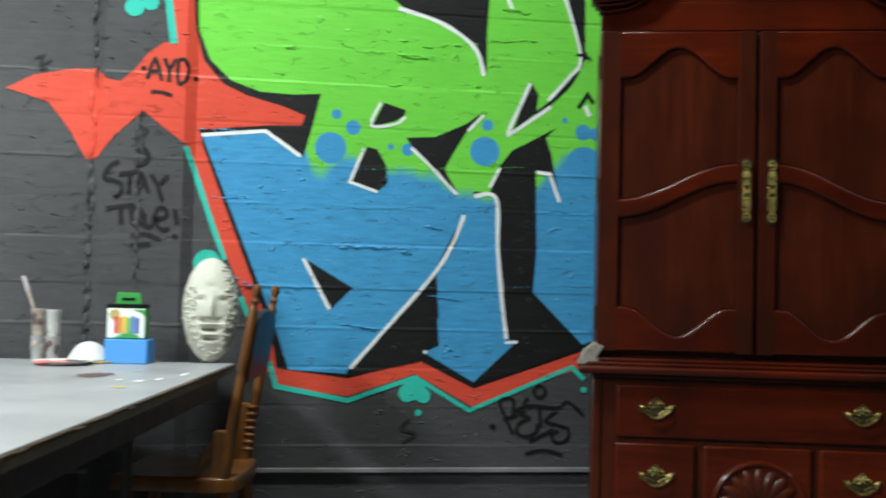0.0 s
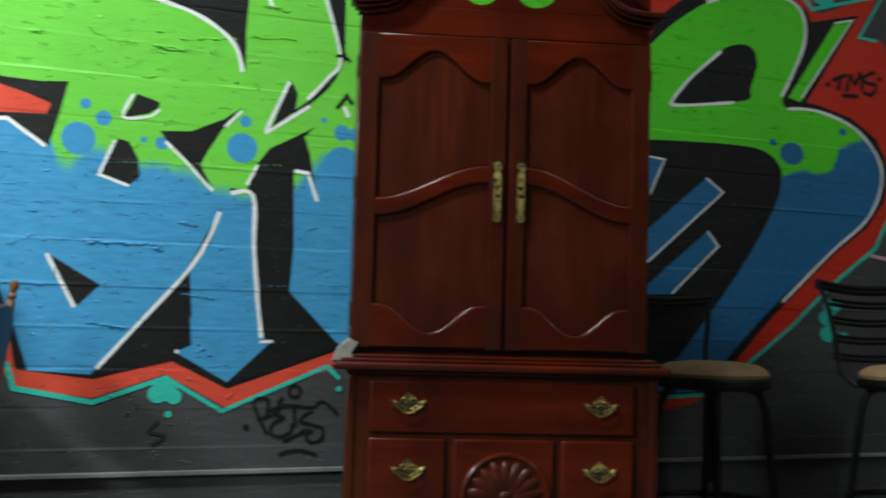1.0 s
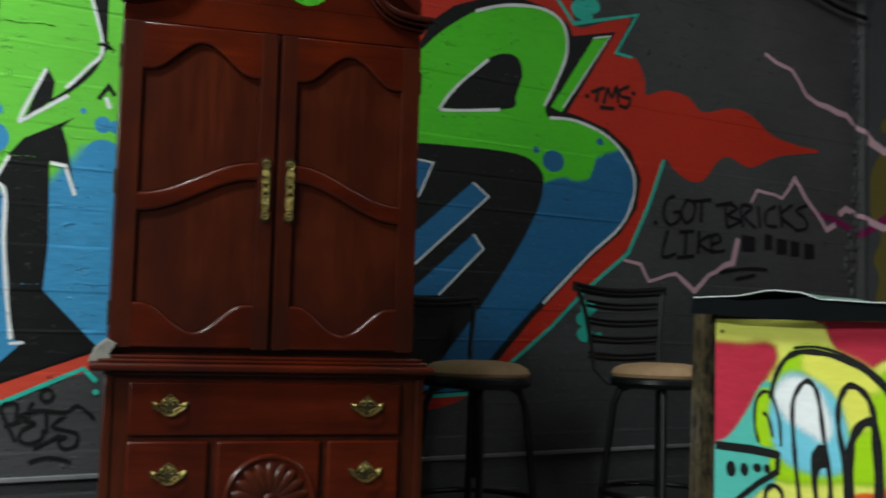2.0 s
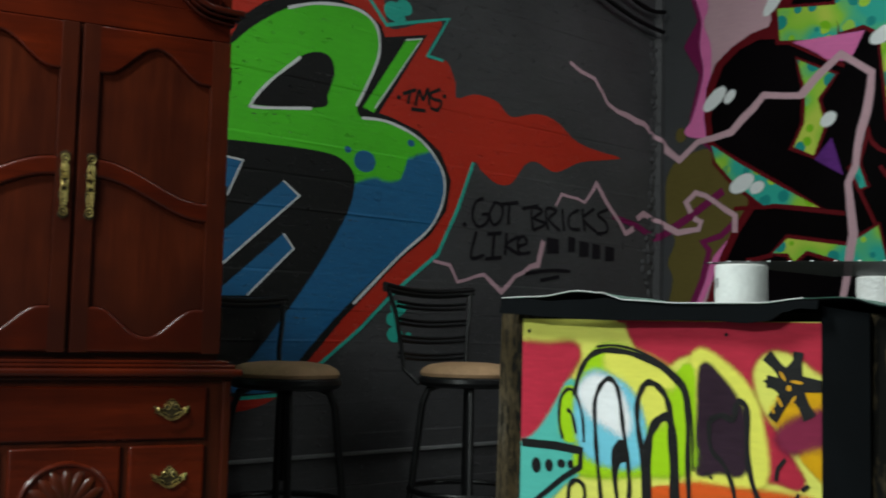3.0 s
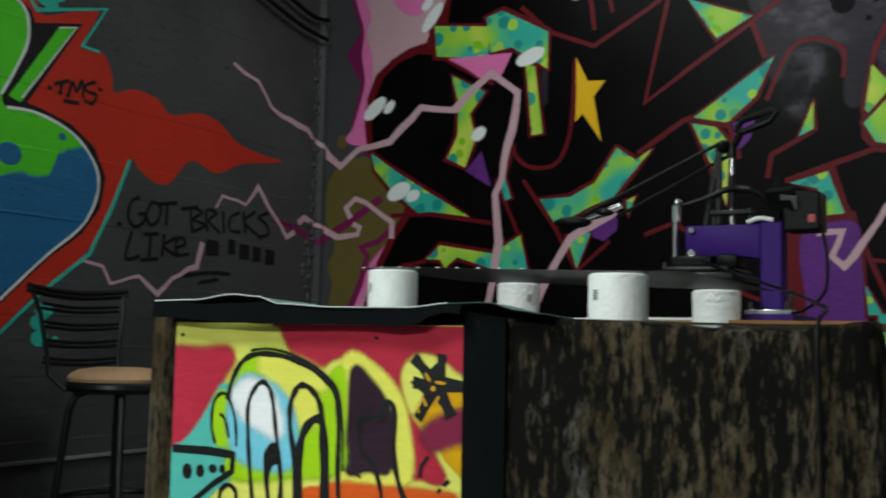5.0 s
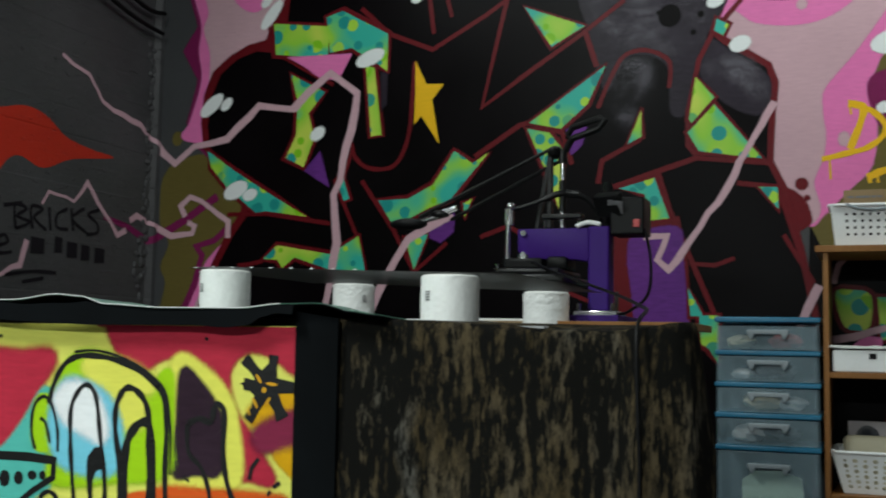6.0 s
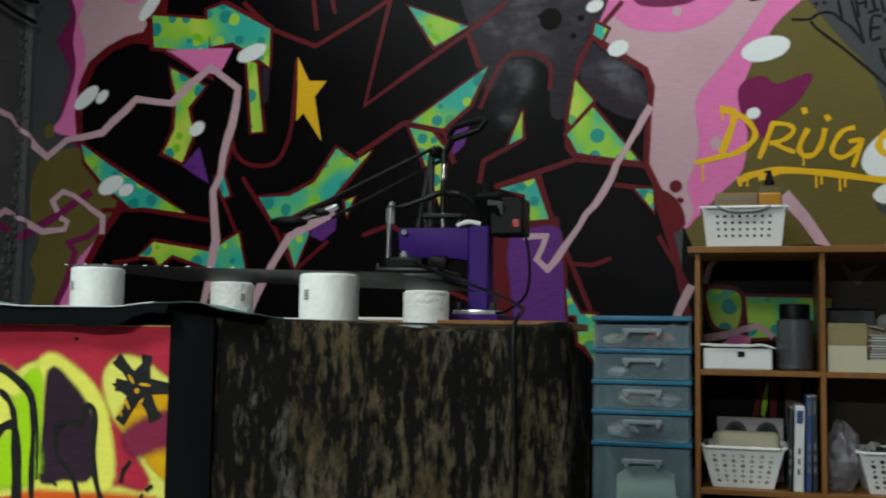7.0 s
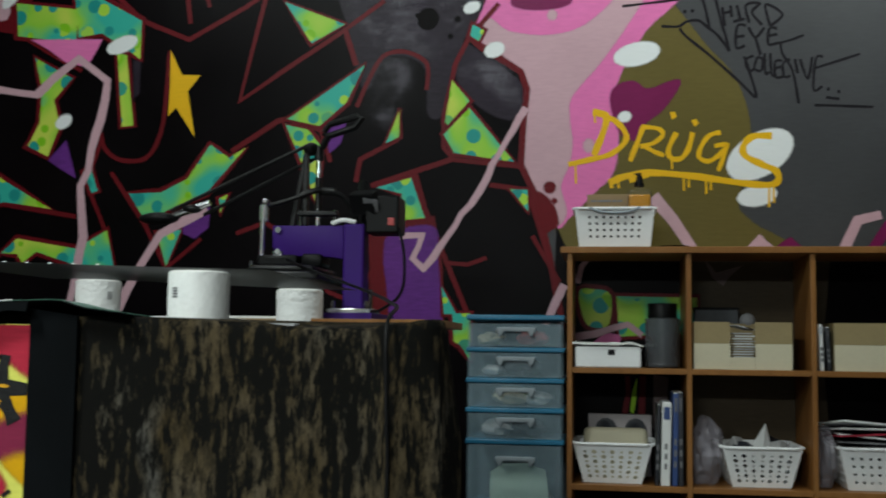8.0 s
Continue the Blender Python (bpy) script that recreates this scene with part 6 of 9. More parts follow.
def door_handle(x, arm):
    """A long waisted brass plate: a rosette at each end, ribs between, and a square boss in the middle."""
    h, n, zc = 0.078, 36, 1.229
    right = [(x + 0.0098 + 0.0028 * math.cos(2 * math.pi * 3.0 * i / n), zc - h + 2 * h * i / n) for i in range(n + 1)]
    left = [(2 * x - u, z) for u, z in right[::-1]]
    plate = prism_bm([(x, zc - h - 0.008)] + right + [(x, zc + h + 0.008)] + left, -0.0105, -0.0078, 0.001)
    handle = part("handle", plate, DULL_BRASS, arm, "aged brass handle plate")
    for d in (-0.066, 0.066):
        ring = [(x + 0.0085 * math.cos(a), -0.0125, zc + d + 0.0105 * math.sin(a)) for a in [math.pi * k / 8 for k in range(17)]]
        part("ring", tube_bm(ring, 0.0024, 6), BRASS, handle)
        part("stud", ball_bm((x, -0.0115, zc + d), 0.0030, 0.003, 0.0036, 8, 6), BRASS, handle)
    for d in (-0.0085, -0.0028, 0.0028, 0.0085):
        for o in (-0.035, 0.035):
            part("rib", tube_bm([(x + d * 0.75, -0.012, zc + o - 0.017), (x + d, -0.0145, zc + o), (x + d * 0.75, -0.012, zc + o + 0.017)], 0.0016, 6), BRASS, handle)
    for o in (-0.017, 0.017):
        part("bar", tube_bm([(x - 0.011, -0.013, zc + o), (x + 0.011, -0.013, zc + o)], 0.0022, 6), BRASS, handle)
    boss = ball_bm((x, -0.0125, zc), 0.0042, 0.004, 0.0052, 10, 6)
    part("boss", joined(boss, *[tube_bm([(x + u * 0.009, -0.0125, zc - 0.013), (x + u * 0.006, -0.0135, zc), (x + u * 0.009, -0.0125, zc + 0.013)], 0.0024, 6) for u in (-1, 1)]), BRASS, handle)
    return handle


def drawer_pull(x, z, drawer):
    """A pierced brass bat-wing plate with raised scrolls and a slim hanging bail."""
    half = [(0.0, 0.034), (0.005, 0.031), (0.004, 0.027), (0.012, 0.026), (0.013, 0.019), (0.020, 0.018), (0.020, 0.010), (0.027, 0.006), (0.036, 0.010), (0.045, 0.014), (0.047, 0.010), (0.041, 0.004), (0.043, -0.003), (0.034, -0.004), (0.032, -0.010), (0.024, -0.006), (0.020, -0.014), (0.012, -0.012), (0.008, -0.018), (0.0, -0.020)]
    outline = [(x + u, z + w) for u, w in half] + [(x - u, z + w) for u, w in half[-2:0:-1]]
    pull = part("pull", prism_bm(outline[::-1], -0.0115, -0.009, 0.0008), DULL_BRASS, drawer, "aged brass bat-wing pull")
    edge = [(x + u * 0.94, -0.0122, z + w * 0.94) for u, w in half] + [(x - u * 0.94, -0.0122, z + w * 0.94) for u, w in half[::-1]]
    part("raised_edge", tube_bm(edge, 0.0013, 5), BRASS, pull)
    scrolls = []
    for u in (-1, 1):
        curl = [(x + u * (0.011 + 0.0065 * math.cos(q)), -0.0125, z + 0.012 + 0.0065 * math.sin(q)) for q in [0.5 * k for k in range(11)]]
        scrolls.append(tube_bm(curl, 0.0014, 5))
        scrolls.append(tube_bm([(x + u * 0.006, -0.0125, z - 0.010), (x + u * 0.016, -0.0128, z - 0.003), (x + u * 0.028, -0.0125, z + 0.001)], 0.0014, 5))
    part("scroll", joined(*scrolls, ball_bm((x, -0.0125, z + 0.021), 0.0035, 0.003, 0.0045, 8, 6)), BRASS, pull)
    posts = [ball_bm((x + d, -0.015, z + 0.007), 0.0058, 0.007, 0.0055, 10, 6) for d in (-0.035, 0.035)]
    sag = [(x - 0.036 + 0.072 * i / 12, -0.020, z + 0.006 - 0.026 * math.sin(math.pi * i / 12) ** 0.8) for i in range(13)]
    part("bail", joined(tube_bm(sag, [0.0016] * 4 + [0.0026] * 5 + [0.0016] * 4, 8), *posts), BRASS, pull)
    return pull


def build_armoire():
    arm = thing("armoire", "tall cherry-stained wooden armoire with brass handles", "armoire", at=pose(0.85, 2.745, 0, 0, 0, -16))
    part("lower_case", box_bm(-0.006, 0.814, 0.004, 0.42, 0.09, 0.756, 0.004), CHERRY, arm)
    part("plinth", box_bm(-0.014, 0.822, -0.006, 0.425, 0.0, 0.09, 0.008), CHERRY_FLAT, arm)
    part("waist_moulding", joined(box_bm(-0.045, 0.839, -0.034, 0.43, 0.757, 0.778, 0.009, 4), box_bm(-0.026, 0.822, -0.018, 0.43, 0.778, 0.788, 0.004), box_bm(-0.014, 0.806, -0.010, 0.43, 0.788, 0.798, 0.004), box_bm(-0.010, 0.818, -0.008, 0.43, 0.748, 0.7575, 0.003)), CHERRY_FLAT, arm)
    part("upper_case", box_bm(-0.002, 0.783, 0.020, 0.41, 0.797, 1.646, 0.003), CHERRY, arm)
    left, right = door_parts(arm, 0.001, 0.391, False), door_parts(arm, 0.402, 0.780, True)
    part("astragal", box_bm(0.3915, 0.4015, 0.004, 0.02, 0.818, 1.638, 0.003), CHERRY, arm)
    door_handle(0.371, arm), door_handle(0.434, arm)
    for z in (0.90, 1.23, 1.55):
        part("hinge", tube_bm([(-0.004, 0.012, z - 0.03), (-0.004, 0.012, z + 0.03)], 0.004, 8), DULL_BRASS, left)
        part("hinge", tube_bm([(0.785, 0.012, z - 0.03), (0.785, 0.012, z + 0.03)], 0.004, 8), DULL_BRASS, right)
    # frieze and broken pediment with two round eyes
    part("frieze", box_bm(-0.002, 0.783, 0.012, 0.05, 1.646, 1.722, 0.003), CHERRY_FLAT, arm)
    scoop = [math.pi * k / 20 for k in range(21)]
    outline = [(-0.002, 1.722), (0.783, 1.722), (0.783, 1.78), (0.63, 1.88), (0.535, 1.91)]
    outline += [(0.467 + 0.060 * math.cos(a), 1.792 - 0.060 * math.sin(a)) for a in scoop]
    outline += [(0.403, 1.84), (0.376, 1.84)]
    outline += [(0.318 + 0.052 * math.cos(a), 1.785 - 0.052 * math.sin(a)) for a in scoop]
    outline += [(0.25, 1.91), (0.16, 1.88), (-0.002, 1.78)]
    part("pediment", prism_bm(outline, 0.012, 0.045), CHERRY_FLAT, arm)
    for side in (0, 1):
        path = [(-0.028, 1.700), (0.03, 1.702), (0.085, 1.715), (0.135, 1.755), (0.20, 1.85), (0.25, 1.91)]
        for k, (out, tall) in enumerate(((0.026, 0.016), (0.018, 0.013), (0.006, 0.013))):
            run = [(x + (0.010 * k if x < 0.02 else 0), z - 0.013 * k + 0.030) for x, z in curve_points(path, 4)]
            edge = run + [(x, z - tall) for x, z in run[::-1]]
            if side:
                edge = [(0.782 - x, z) for x, z in edge[::-1]]
            part("cornice", prism_bm(edge[::-1], -out, 0.03, 0.005, 3), CHERRY_FLAT, arm)

    # drawers
    def drawer(x0, x1, z0, z1, pulls):
        d = part("drawer", box_bm(x0, x1, -0.009, 0.02, z0, z1, 0.006, 3), CHERRY_FLAT, arm)
        for px in pulls:
            drawer_pull(px, (z0 + z1) / 2 + 0.004, d)
        return d

    drawer(0.053, 0.751, 0.597, 0.732, (0.154, 0.660))
    for z0, z1 in ((0.406, 0.583), (0.13, 0.386)):
        drawer(0.053, 0.252, z0, z1, (0.156,))
        drawer(0.558, 0.750, z0, z1, (0.660,))
    shell_door = drawer(0.274, 0.538, 0.13, 0.583, ())
    cx, cz, r = 0.412, 0.432, 0.112
    rim = [(cx + r * math.cos(math.pi * k / 24), -0.010, cz + r * math.sin(math.pi * k / 24)) for k in range(25)]
    part("carved_rim", tube_bm(rim, 0.0075, 8), CHERRY_FLAT, shell_door)
    for k in range(9):
        a = math.pi * (k + 0.5) / 9
        lobe = ball_bm((0, 0, 0), 0.046, 0.011, 0.017, 14, 8)
        turned(lobe, Matrix.Translation((cx + 0.056 * math.cos(a), -0.008, cz + 0.056 * math.sin(a))) @ Matrix.Rotation(-a, 4, "Y"))
        part("shell_lobe", lobe, CHERRY, shell_door)
    part("shell_heart", ball_bm((cx, -0.010, cz + 0.006), 0.02, 0.012, 0.016, 12, 8), CHERRY, shell_door)
    for x0, x1 in ((-0.008, 0.014), (0.794, 0.816)):
        part("corner_post", box_bm(x0, x1, -0.004, 0.02, 0.0905, 0.748, 0.004), CHERRY, arm)
    return arm


build_armoire()
lump = prism_bm([(-0.030, 0.0), (0.028, 0.0), (0.020, 0.020), (0.036, 0.046), (0.012, 0.058), (-0.016, 0.034)], -0.03, 0.03, 0.004)
solid("wood_offcut", turned(lump, pose(0.838, 2.765, 0.779, 0, 0, -16)), plain("grey_scrap_wood", (0.20, 0.185, 0.165), 0.7, 0, 0.3, 30, 0.2), "small grey offcut lying on the armoire ledge", "scrap")
# ---- wall rail ----
# batten colour raised above the wall's so its top edge reads as lit
solid("wall_rail", box_bm(-3.0, 4.6, 3.284, 3.3, 0.415, 0.429, 0.003), plain("pale_batten", (0.17, 0.17, 0.175), 0.5, 0, 0.4, 6, 0.2), "grey painted batten along the wall foot", "trim", kind="structure")
solid("baseboard", box_bm(-3.0, 4.6, 3.288, 3.304, 0.0, 0.30, 0.004), WALL_GREY, "grey painted boards at the wall foot", "baseboard", kind="structure")
# ragged vertical seams of mortar
def seam(x, z0, z1, wide, out, seed, mat):
    r = random.Random(seed)
    parts = []
    z = z0
    while z < z1:
        w, h = wide * r.uniform(0.3, 1.0), r.uniform(0.012, 0.05)
        b = ball_bm((x + r.uniform(-wide, wide) * 0.5, WALL_Y - relief(x, z) - 0.001, z), w * 0.5, out * r.uniform(0.4, 1.0), h * 0.6, 7, 5)
        for v in b.verts:
            v.co += Vector((r.uniform(-1, 1), r.uniform(-1, 1) * 0.4, r.uniform(-1, 1))) * 0.003
        parts.append(b)
        z += h * r.uniform(0.5, 1.1)
    return solid("mortar_seam", joined(*parts), mat, "ragged mortar seam painted with the wall", "seam", kind="structure", smooth=False)


seam(-0.497, 0.76, 1.32, 0.020, 0.012, 3, WALL_GREY)
seam(-0.497, 1.32, 1.57, 0.018, 0.012, 4, RED_PAINT)
seam(-0.497, 1.57, 2.3, 0.018, 0.012, 5, WALL_GREY)
seam(-0.365, 0.85, 1.42, 0.016, 0.006, 6, WALL_GREY)
seam(4.50, 0.9, 1.40, 0.06, 0.010, 8, WALL_GREY)
seam(4.55, 1.2, 2.4, 0.05, 0.012, 9, WALL_GREY)

# ---- work table with its clutter ----
TOP_Z = 0.743


def build_work_table():
    t = thing("work_table", "long table with a stained white laminate top and chipped edge", "table", at=pose(-0.073, 3.14, 0, 0, 0, -7.8))
    # local: x along the back edge towards the west is negative, y towards the camera is negative
    part("tabletop", box_bm(-1.6, 0.0, -2.05, 0.0, 0.719, TOP_Z, 0.003), TABLE_TOP, t)
    r = random.Random(2)
    chips = [box_bm(-0.003, 0.003 + r.uniform(0, 0.002), -y - 0.051, -y, 0.7335, 0.7400 - (r.random() < 0.35) * r.uniform(0.0, 0.004), 0.0012) for y in [0.0 + 0.05 * k for k in range(41)]]
    part("edge_band", joined(*chips), TABLE_EDGE, t, "chipped brown particle-board edge")
    part("edge_strip", box_bm(-0.002, 0.0025, -2.05, 0.0, 0.7185, 0.7333, 0.001), EDGE_STRIP, t, "dirty grey-beige edge strip")
    part("apron", box_bm(-1.5, -0.035, -1.98, -0.05, 0.656, 0.7185, 0.004), TABLE_STEEL, t)
    for x in (-0.09, -1.45):
        for y in (-0.78, -1.9):
            part("leg", box_bm(x - 0.010, x + 0.010, y - 0.010, y + 0.010, 0, 0.656, 0.003), TABLE_STEEL, t)
    part("brace", box_bm(-1.43, -0.11, -0.792, -0.768, 0.30, 0.325, 0.003), TABLE_STEEL, t)

    def puddle(name, x, y, rx, ry, mat, seed):
        q = random.Random(seed)
        bm = bmesh.new()
        bm.faces.new([bm.verts.new((x + rx * math.cos(a) * q.uniform(0.7, 1.1), y + ry * math.sin(a) * q.uniform(0.7, 1.1), TOP_Z + 0.0012)) for a in [2 * math.pi * k / 18 for k in range(18)]])
        return part(name, bm, mat, t, smooth=False)

    puddle("paint_stain", -0.235, -0.52, 0.042, 0.085, PAINT_STAIN, 1)
    for k, (x, y, rx, ry, m) in enumerate(((-0.10, -0.66, 0.012, 0.022, WHITE_CARD), (-0.07, -0.60, 0.008, 0.03, WHITE_CARD), (-0.15, -0.64, 0.006, 0.02, WHITE_CARD), (-0.10, -0.82, 0.02, 0.016, OCHRE_STAIN), (-0.17, -0.38, 0.012, 0.012, OCHRE_STAIN), (-0.42, -0.72, 0.008, 0.012, PAINT_STAIN), (-0.045, -0.45, 0.006, 0.05, WHITE_CARD), (-0.30, -0.98, 0.012, 0.015, OCHRE_STAIN), (-0.25, -1.2, 0.02, 0.03, PAINT_STAIN))):
        puddle("paint_stain", x, y, rx, ry, m, 5 + k)
    return t


build_work_table()


def build_plaster_mask():
    """An oval relief with a plain brow, nose and slot mouth, ringed by ruffled ridges."""
    bm = ball_bm((0, 0, 0), 0.077, 0.052, 0.146, 72, 60)
    for v in bm.verts:
        if v.co.y > 0.0:
            v.co.y *= 0.25
        v.co.x *= 1 + 0.04 * math.sin(v.co.z * 9) * (v.co.z < 0)
        x, z = v.co.x, v.co.z
        if v.co.y < -0.01:
            v.co.y -= 0.012 * math.exp(-(x / 0.010) ** 2 - ((z - 0.004) / 0.030) ** 2)
            v.co.y -= 0.005 * math.exp(-((abs(x) - 0.030) / 0.018) ** 2 - ((z - 0.036) / 0.007) ** 2)
            v.co.y += 0.005 * math.exp(-((abs(x) - 0.031) / 0.014) ** 2 - ((z - 0.022) / 0.006) ** 2)
            v.co.y += 0.006 * math.exp(-(x / 0.015) ** 4 - ((z - 0.062) / 0.004) ** 2)
            for dz, w in ((-0.034, 0.030), (-0.060, 0.021), (-0.084, 0.020)):
                v.co.y += 0.026 * math.exp(-(x / w) ** 4 - ((z - dz) / 0.0055) ** 2)
                v.co.y -= 0.006 * math.exp(-(x / (w * 1.1)) ** 2 - ((z - dz + 0.010) / 0.005) ** 2)
    r = random.Random(12)
    lumps = [bm]
    for k in range(330):
        a = r.uniform(0, 2 * math.pi)
        f = r.uniform(0.60, 1.0)
        if (math.sin(a) > 0.55 and (math.cos(a) < 0.25 or f < 0.8)) or (math.sin(a) < -0.92 and f < 0.85):
            continue
        z = 0.142 * f * math.sin(a)
        x = 0.076 * f * math.cos(a) * (1 + 0.04 * math.sin(z * 9) * (z < 0))
        if abs(x) < 0.036 and -0.100 < z < 0.0:
            continue
        y = -0.050 * math.sqrt(max(0.0, 1 - f * f)) - 0.003
        s = r.uniform(0.006, 0.011)
        ridge = ball_bm((0, 0, 0), s, s * 0.42, s * 0.26, 8, 5)
        lean = r.uniform(-0.35, 0.35) + 0.5 * math.sin(a) * (1 if math.cos(a) > 0 else -1)
        lumps.append(turned(ridge, Matrix.Translation((x, y, z)) @ Matrix.Rotation(-lean, 4, "Y") @ Matrix.Rotation(0.9 * f * math.cos(a), 4, "Z")))
    return turned(joined(*lumps), pose(-0.142, 3.155, TOP_Z + 0.148, -7, 0, 4))


solid("plaster_mask", build_plaster_mask(), PLASTER, "oval cream plaster mask leaning on the wall", "sculpture")

b = thing("blue_box", "small plain blue cardboard box on the table", "box", at=pose(-0.352, 3.10, TOP_Z + 0.001, 0, 0, -6))
part("carton", box_bm(-0.056, 0.056, -0.05, 0.05, 0, 0.064, 0.002), BLUE_CARD, b)
b = thing("pencil_box", "green and white box of colour pencils on a blue box", "box", at=pose(-0.358, 3.10, TOP_Z + 0.0655, 0, 0, -4))
part("carton", box_bm(-0.051, 0.051, -0.03, 0.03, 0, 0.094, 0.002), GREEN_CARD, b)
part("hanger", prism_bm([(-0.034, 0.094), (0.034, 0.094), (0.030, 0.125), (-0.030, 0.125)], -0.004, 0.004, 0.001), GREEN_CARD, b)
part("slot", box_bm(-0.018, 0.018, -0.0055, -0.003, 0.104, 0.111), BLACK_PLASTIC, b)
part("window", box_bm(-0.0495, 0.0495, -0.0325, -0.029, 0.003, 0.082, 0.002), WHITE_CARD, b)
part("hill", prism_bm([(-0.030, 0.004), (0.040, 0.004), (0.030, 0.011), (0.012, 0.016), (-0.008, 0.014)], -0.0350, -0.0322), GREEN_CARD, b, smooth=False)
part("corner", prism_bm([(0.016, 0.080), (0.049, 0.080), (0.049, 0.062), (0.040, 0.072)], -0.0340, -0.0322), GREEN_CARD, b, smooth=False)
part("sun_disc", turned(tube_bm([(0, 0, 0), (0, -0.0018, 0)], 0.014, 20), Matrix.Translation((-0.030, -0.0326, 0.066))), OCHRE_STAIN, b, "orange disc")
part("band", box_bm(-0.0515, 0.0515, -0.031, 0.031, 0.083, 0.0945, 0.002), BLACK_PLASTIC, b)
for k, col in enumerate(((0.6, 0.05, 0.03), (0.7, 0.25, 0.02), (0.7, 0.5, 0.03), (0.15, 0.4, 0.05), (0.03, 0.2, 0.5), (0.05, 0.08, 0.35))):
    m = plain("pencil_colour", col, 0.5, 0, 0.1, 20, 0)
    part("pencil_print", box_bm(-0.030 + 0.011 * k, -0.021 + 0.011 * k, -0.0345, -0.032, 0.016, 0.062 - 0.004 * (k % 2), 0.0005), m, b)
def build_cup(x, y, z, high, mat, smear, label):
    """A narrow tapered cup, daubed on one side."""
    c = thing("paint_cup", label, "cup", "stacked paint cups", at=pose(x, y, z))
    part("cup", lathe_bm([(0.0145, 0), (0.0155, 0.003), (0.0185, high - 0.006), (0.0200, high - 0.004), (0.0200, high), (0.0178, high), (0.0150, 0.006)], 20), mat, c)
    q = random.Random(int(high * 5000))
    for k in range(4):
        a = radians(q.uniform(215, 320))
        h = high * q.uniform(0.15, 0.8)
        rad = 0.0155 + 0.003 * h / high
        part("smear", turned(ball_bm((0, 0, 0), 0.007, 0.0012, 0.010, 8, 6), Matrix.Translation((rad * math.cos(a), rad * math.sin(a), h)) @ Matrix.Rotation(a + radians(90), 4, "Z")), smear, c)
    return c


MURK = plain("murky_residue", (0.40, 0.34, 0.29), 0.6, 0, 0.4, 40, 0.1)
CUP_Z = TOP_Z + 0.001
build_cup(-0.594, 3.12, CUP_Z, 0.066, STACK_GREY, MURK, "dirty white paint cup standing on the table")
build_cup(-0.5555, 3.12, CUP_Z, 0.066, PALE_CARD, PAINT_STAIN, "greyish paint-daubed cup standing on the table")
build_cup(-0.595, 3.12, CUP_Z + 0.0665, 0.074, MURK, PAINT_STAIN, "murky brown paint cup stacked on another")
build_cup(-0.5565, 3.12, CUP_Z + 0.0665, 0.072, DULL_WHITE, PALE_CARD, "clean white paint cup stacked on another")
brush = thing("paint_brush", "pale-handled paint brush leaning in a cup", "brush", at=pose(-0.595, 3.12, CUP_Z + 0.076))
part("handle", tube_bm([(0.006, 0, 0.0), (-0.012, 0.002, 0.060), (-0.030, 0.004, 0.110)], [0.003, 0.004, 0.0045], 8), MURK, brush)
part("tip", tube_bm([(-0.0302, 0.004, 0.1105), (-0.036, 0.005, 0.128), (-0.045, 0.006, 0.152)], [0.0055, 0.0065, 0.005], 8), PALE_CARD, brush, "pale grey tip")
dust = thing("dust_mask", "white moulded dust mask lying on the table", "mask", at=pose(-0.456, 3.09, TOP_Z + 0.010, 0, 0, 10))
part("shell", lathe_bm([(0.056, 0.0), (0.054, 0.004), (0.047, 0.014), (0.040, 0.026), (0.030, 0.038), (0.016, 0.045), (0.004, 0.047)], 28), DULL_WHITE, dust)
part("strap", tube_bm(curve_points([(-0.062, -0.02, -0.004), (-0.03, -0.062, -0.006), (0.03, -0.060, -0.006), (0.066, -0.02, -0.005), (0.050, 0.03, -0.004)], 4), 0.0035, 6), OCHRE_STAIN, dust, "yellow strap")
plate = thing("paint_plate", "white paper plate smeared with red paint", "plate", at=pose(-0.508, 3.0, TOP_Z + 0.0005))
part("plate", lathe_bm([(0.056, 0), (0.076, 0.010), (0.078, 0.011), (0.056, 0.004)], 28), DULL_WHITE, plate)
for k, (x, y, rx, ry, m) in enumerate(((-0.035, -0.052, 0.030, 0.014, PINK_PLATE), (0.005, -0.058, 0.020, 0.010, PINK_PLATE), (0.030, -0.040, 0.026, 0.012, PAINT_STAIN))):
    part("smear", ball_bm((x, y, 0.008 + 0.001 * k), rx, ry, 0.006, 14, 8), m, plate, "smeared paint")


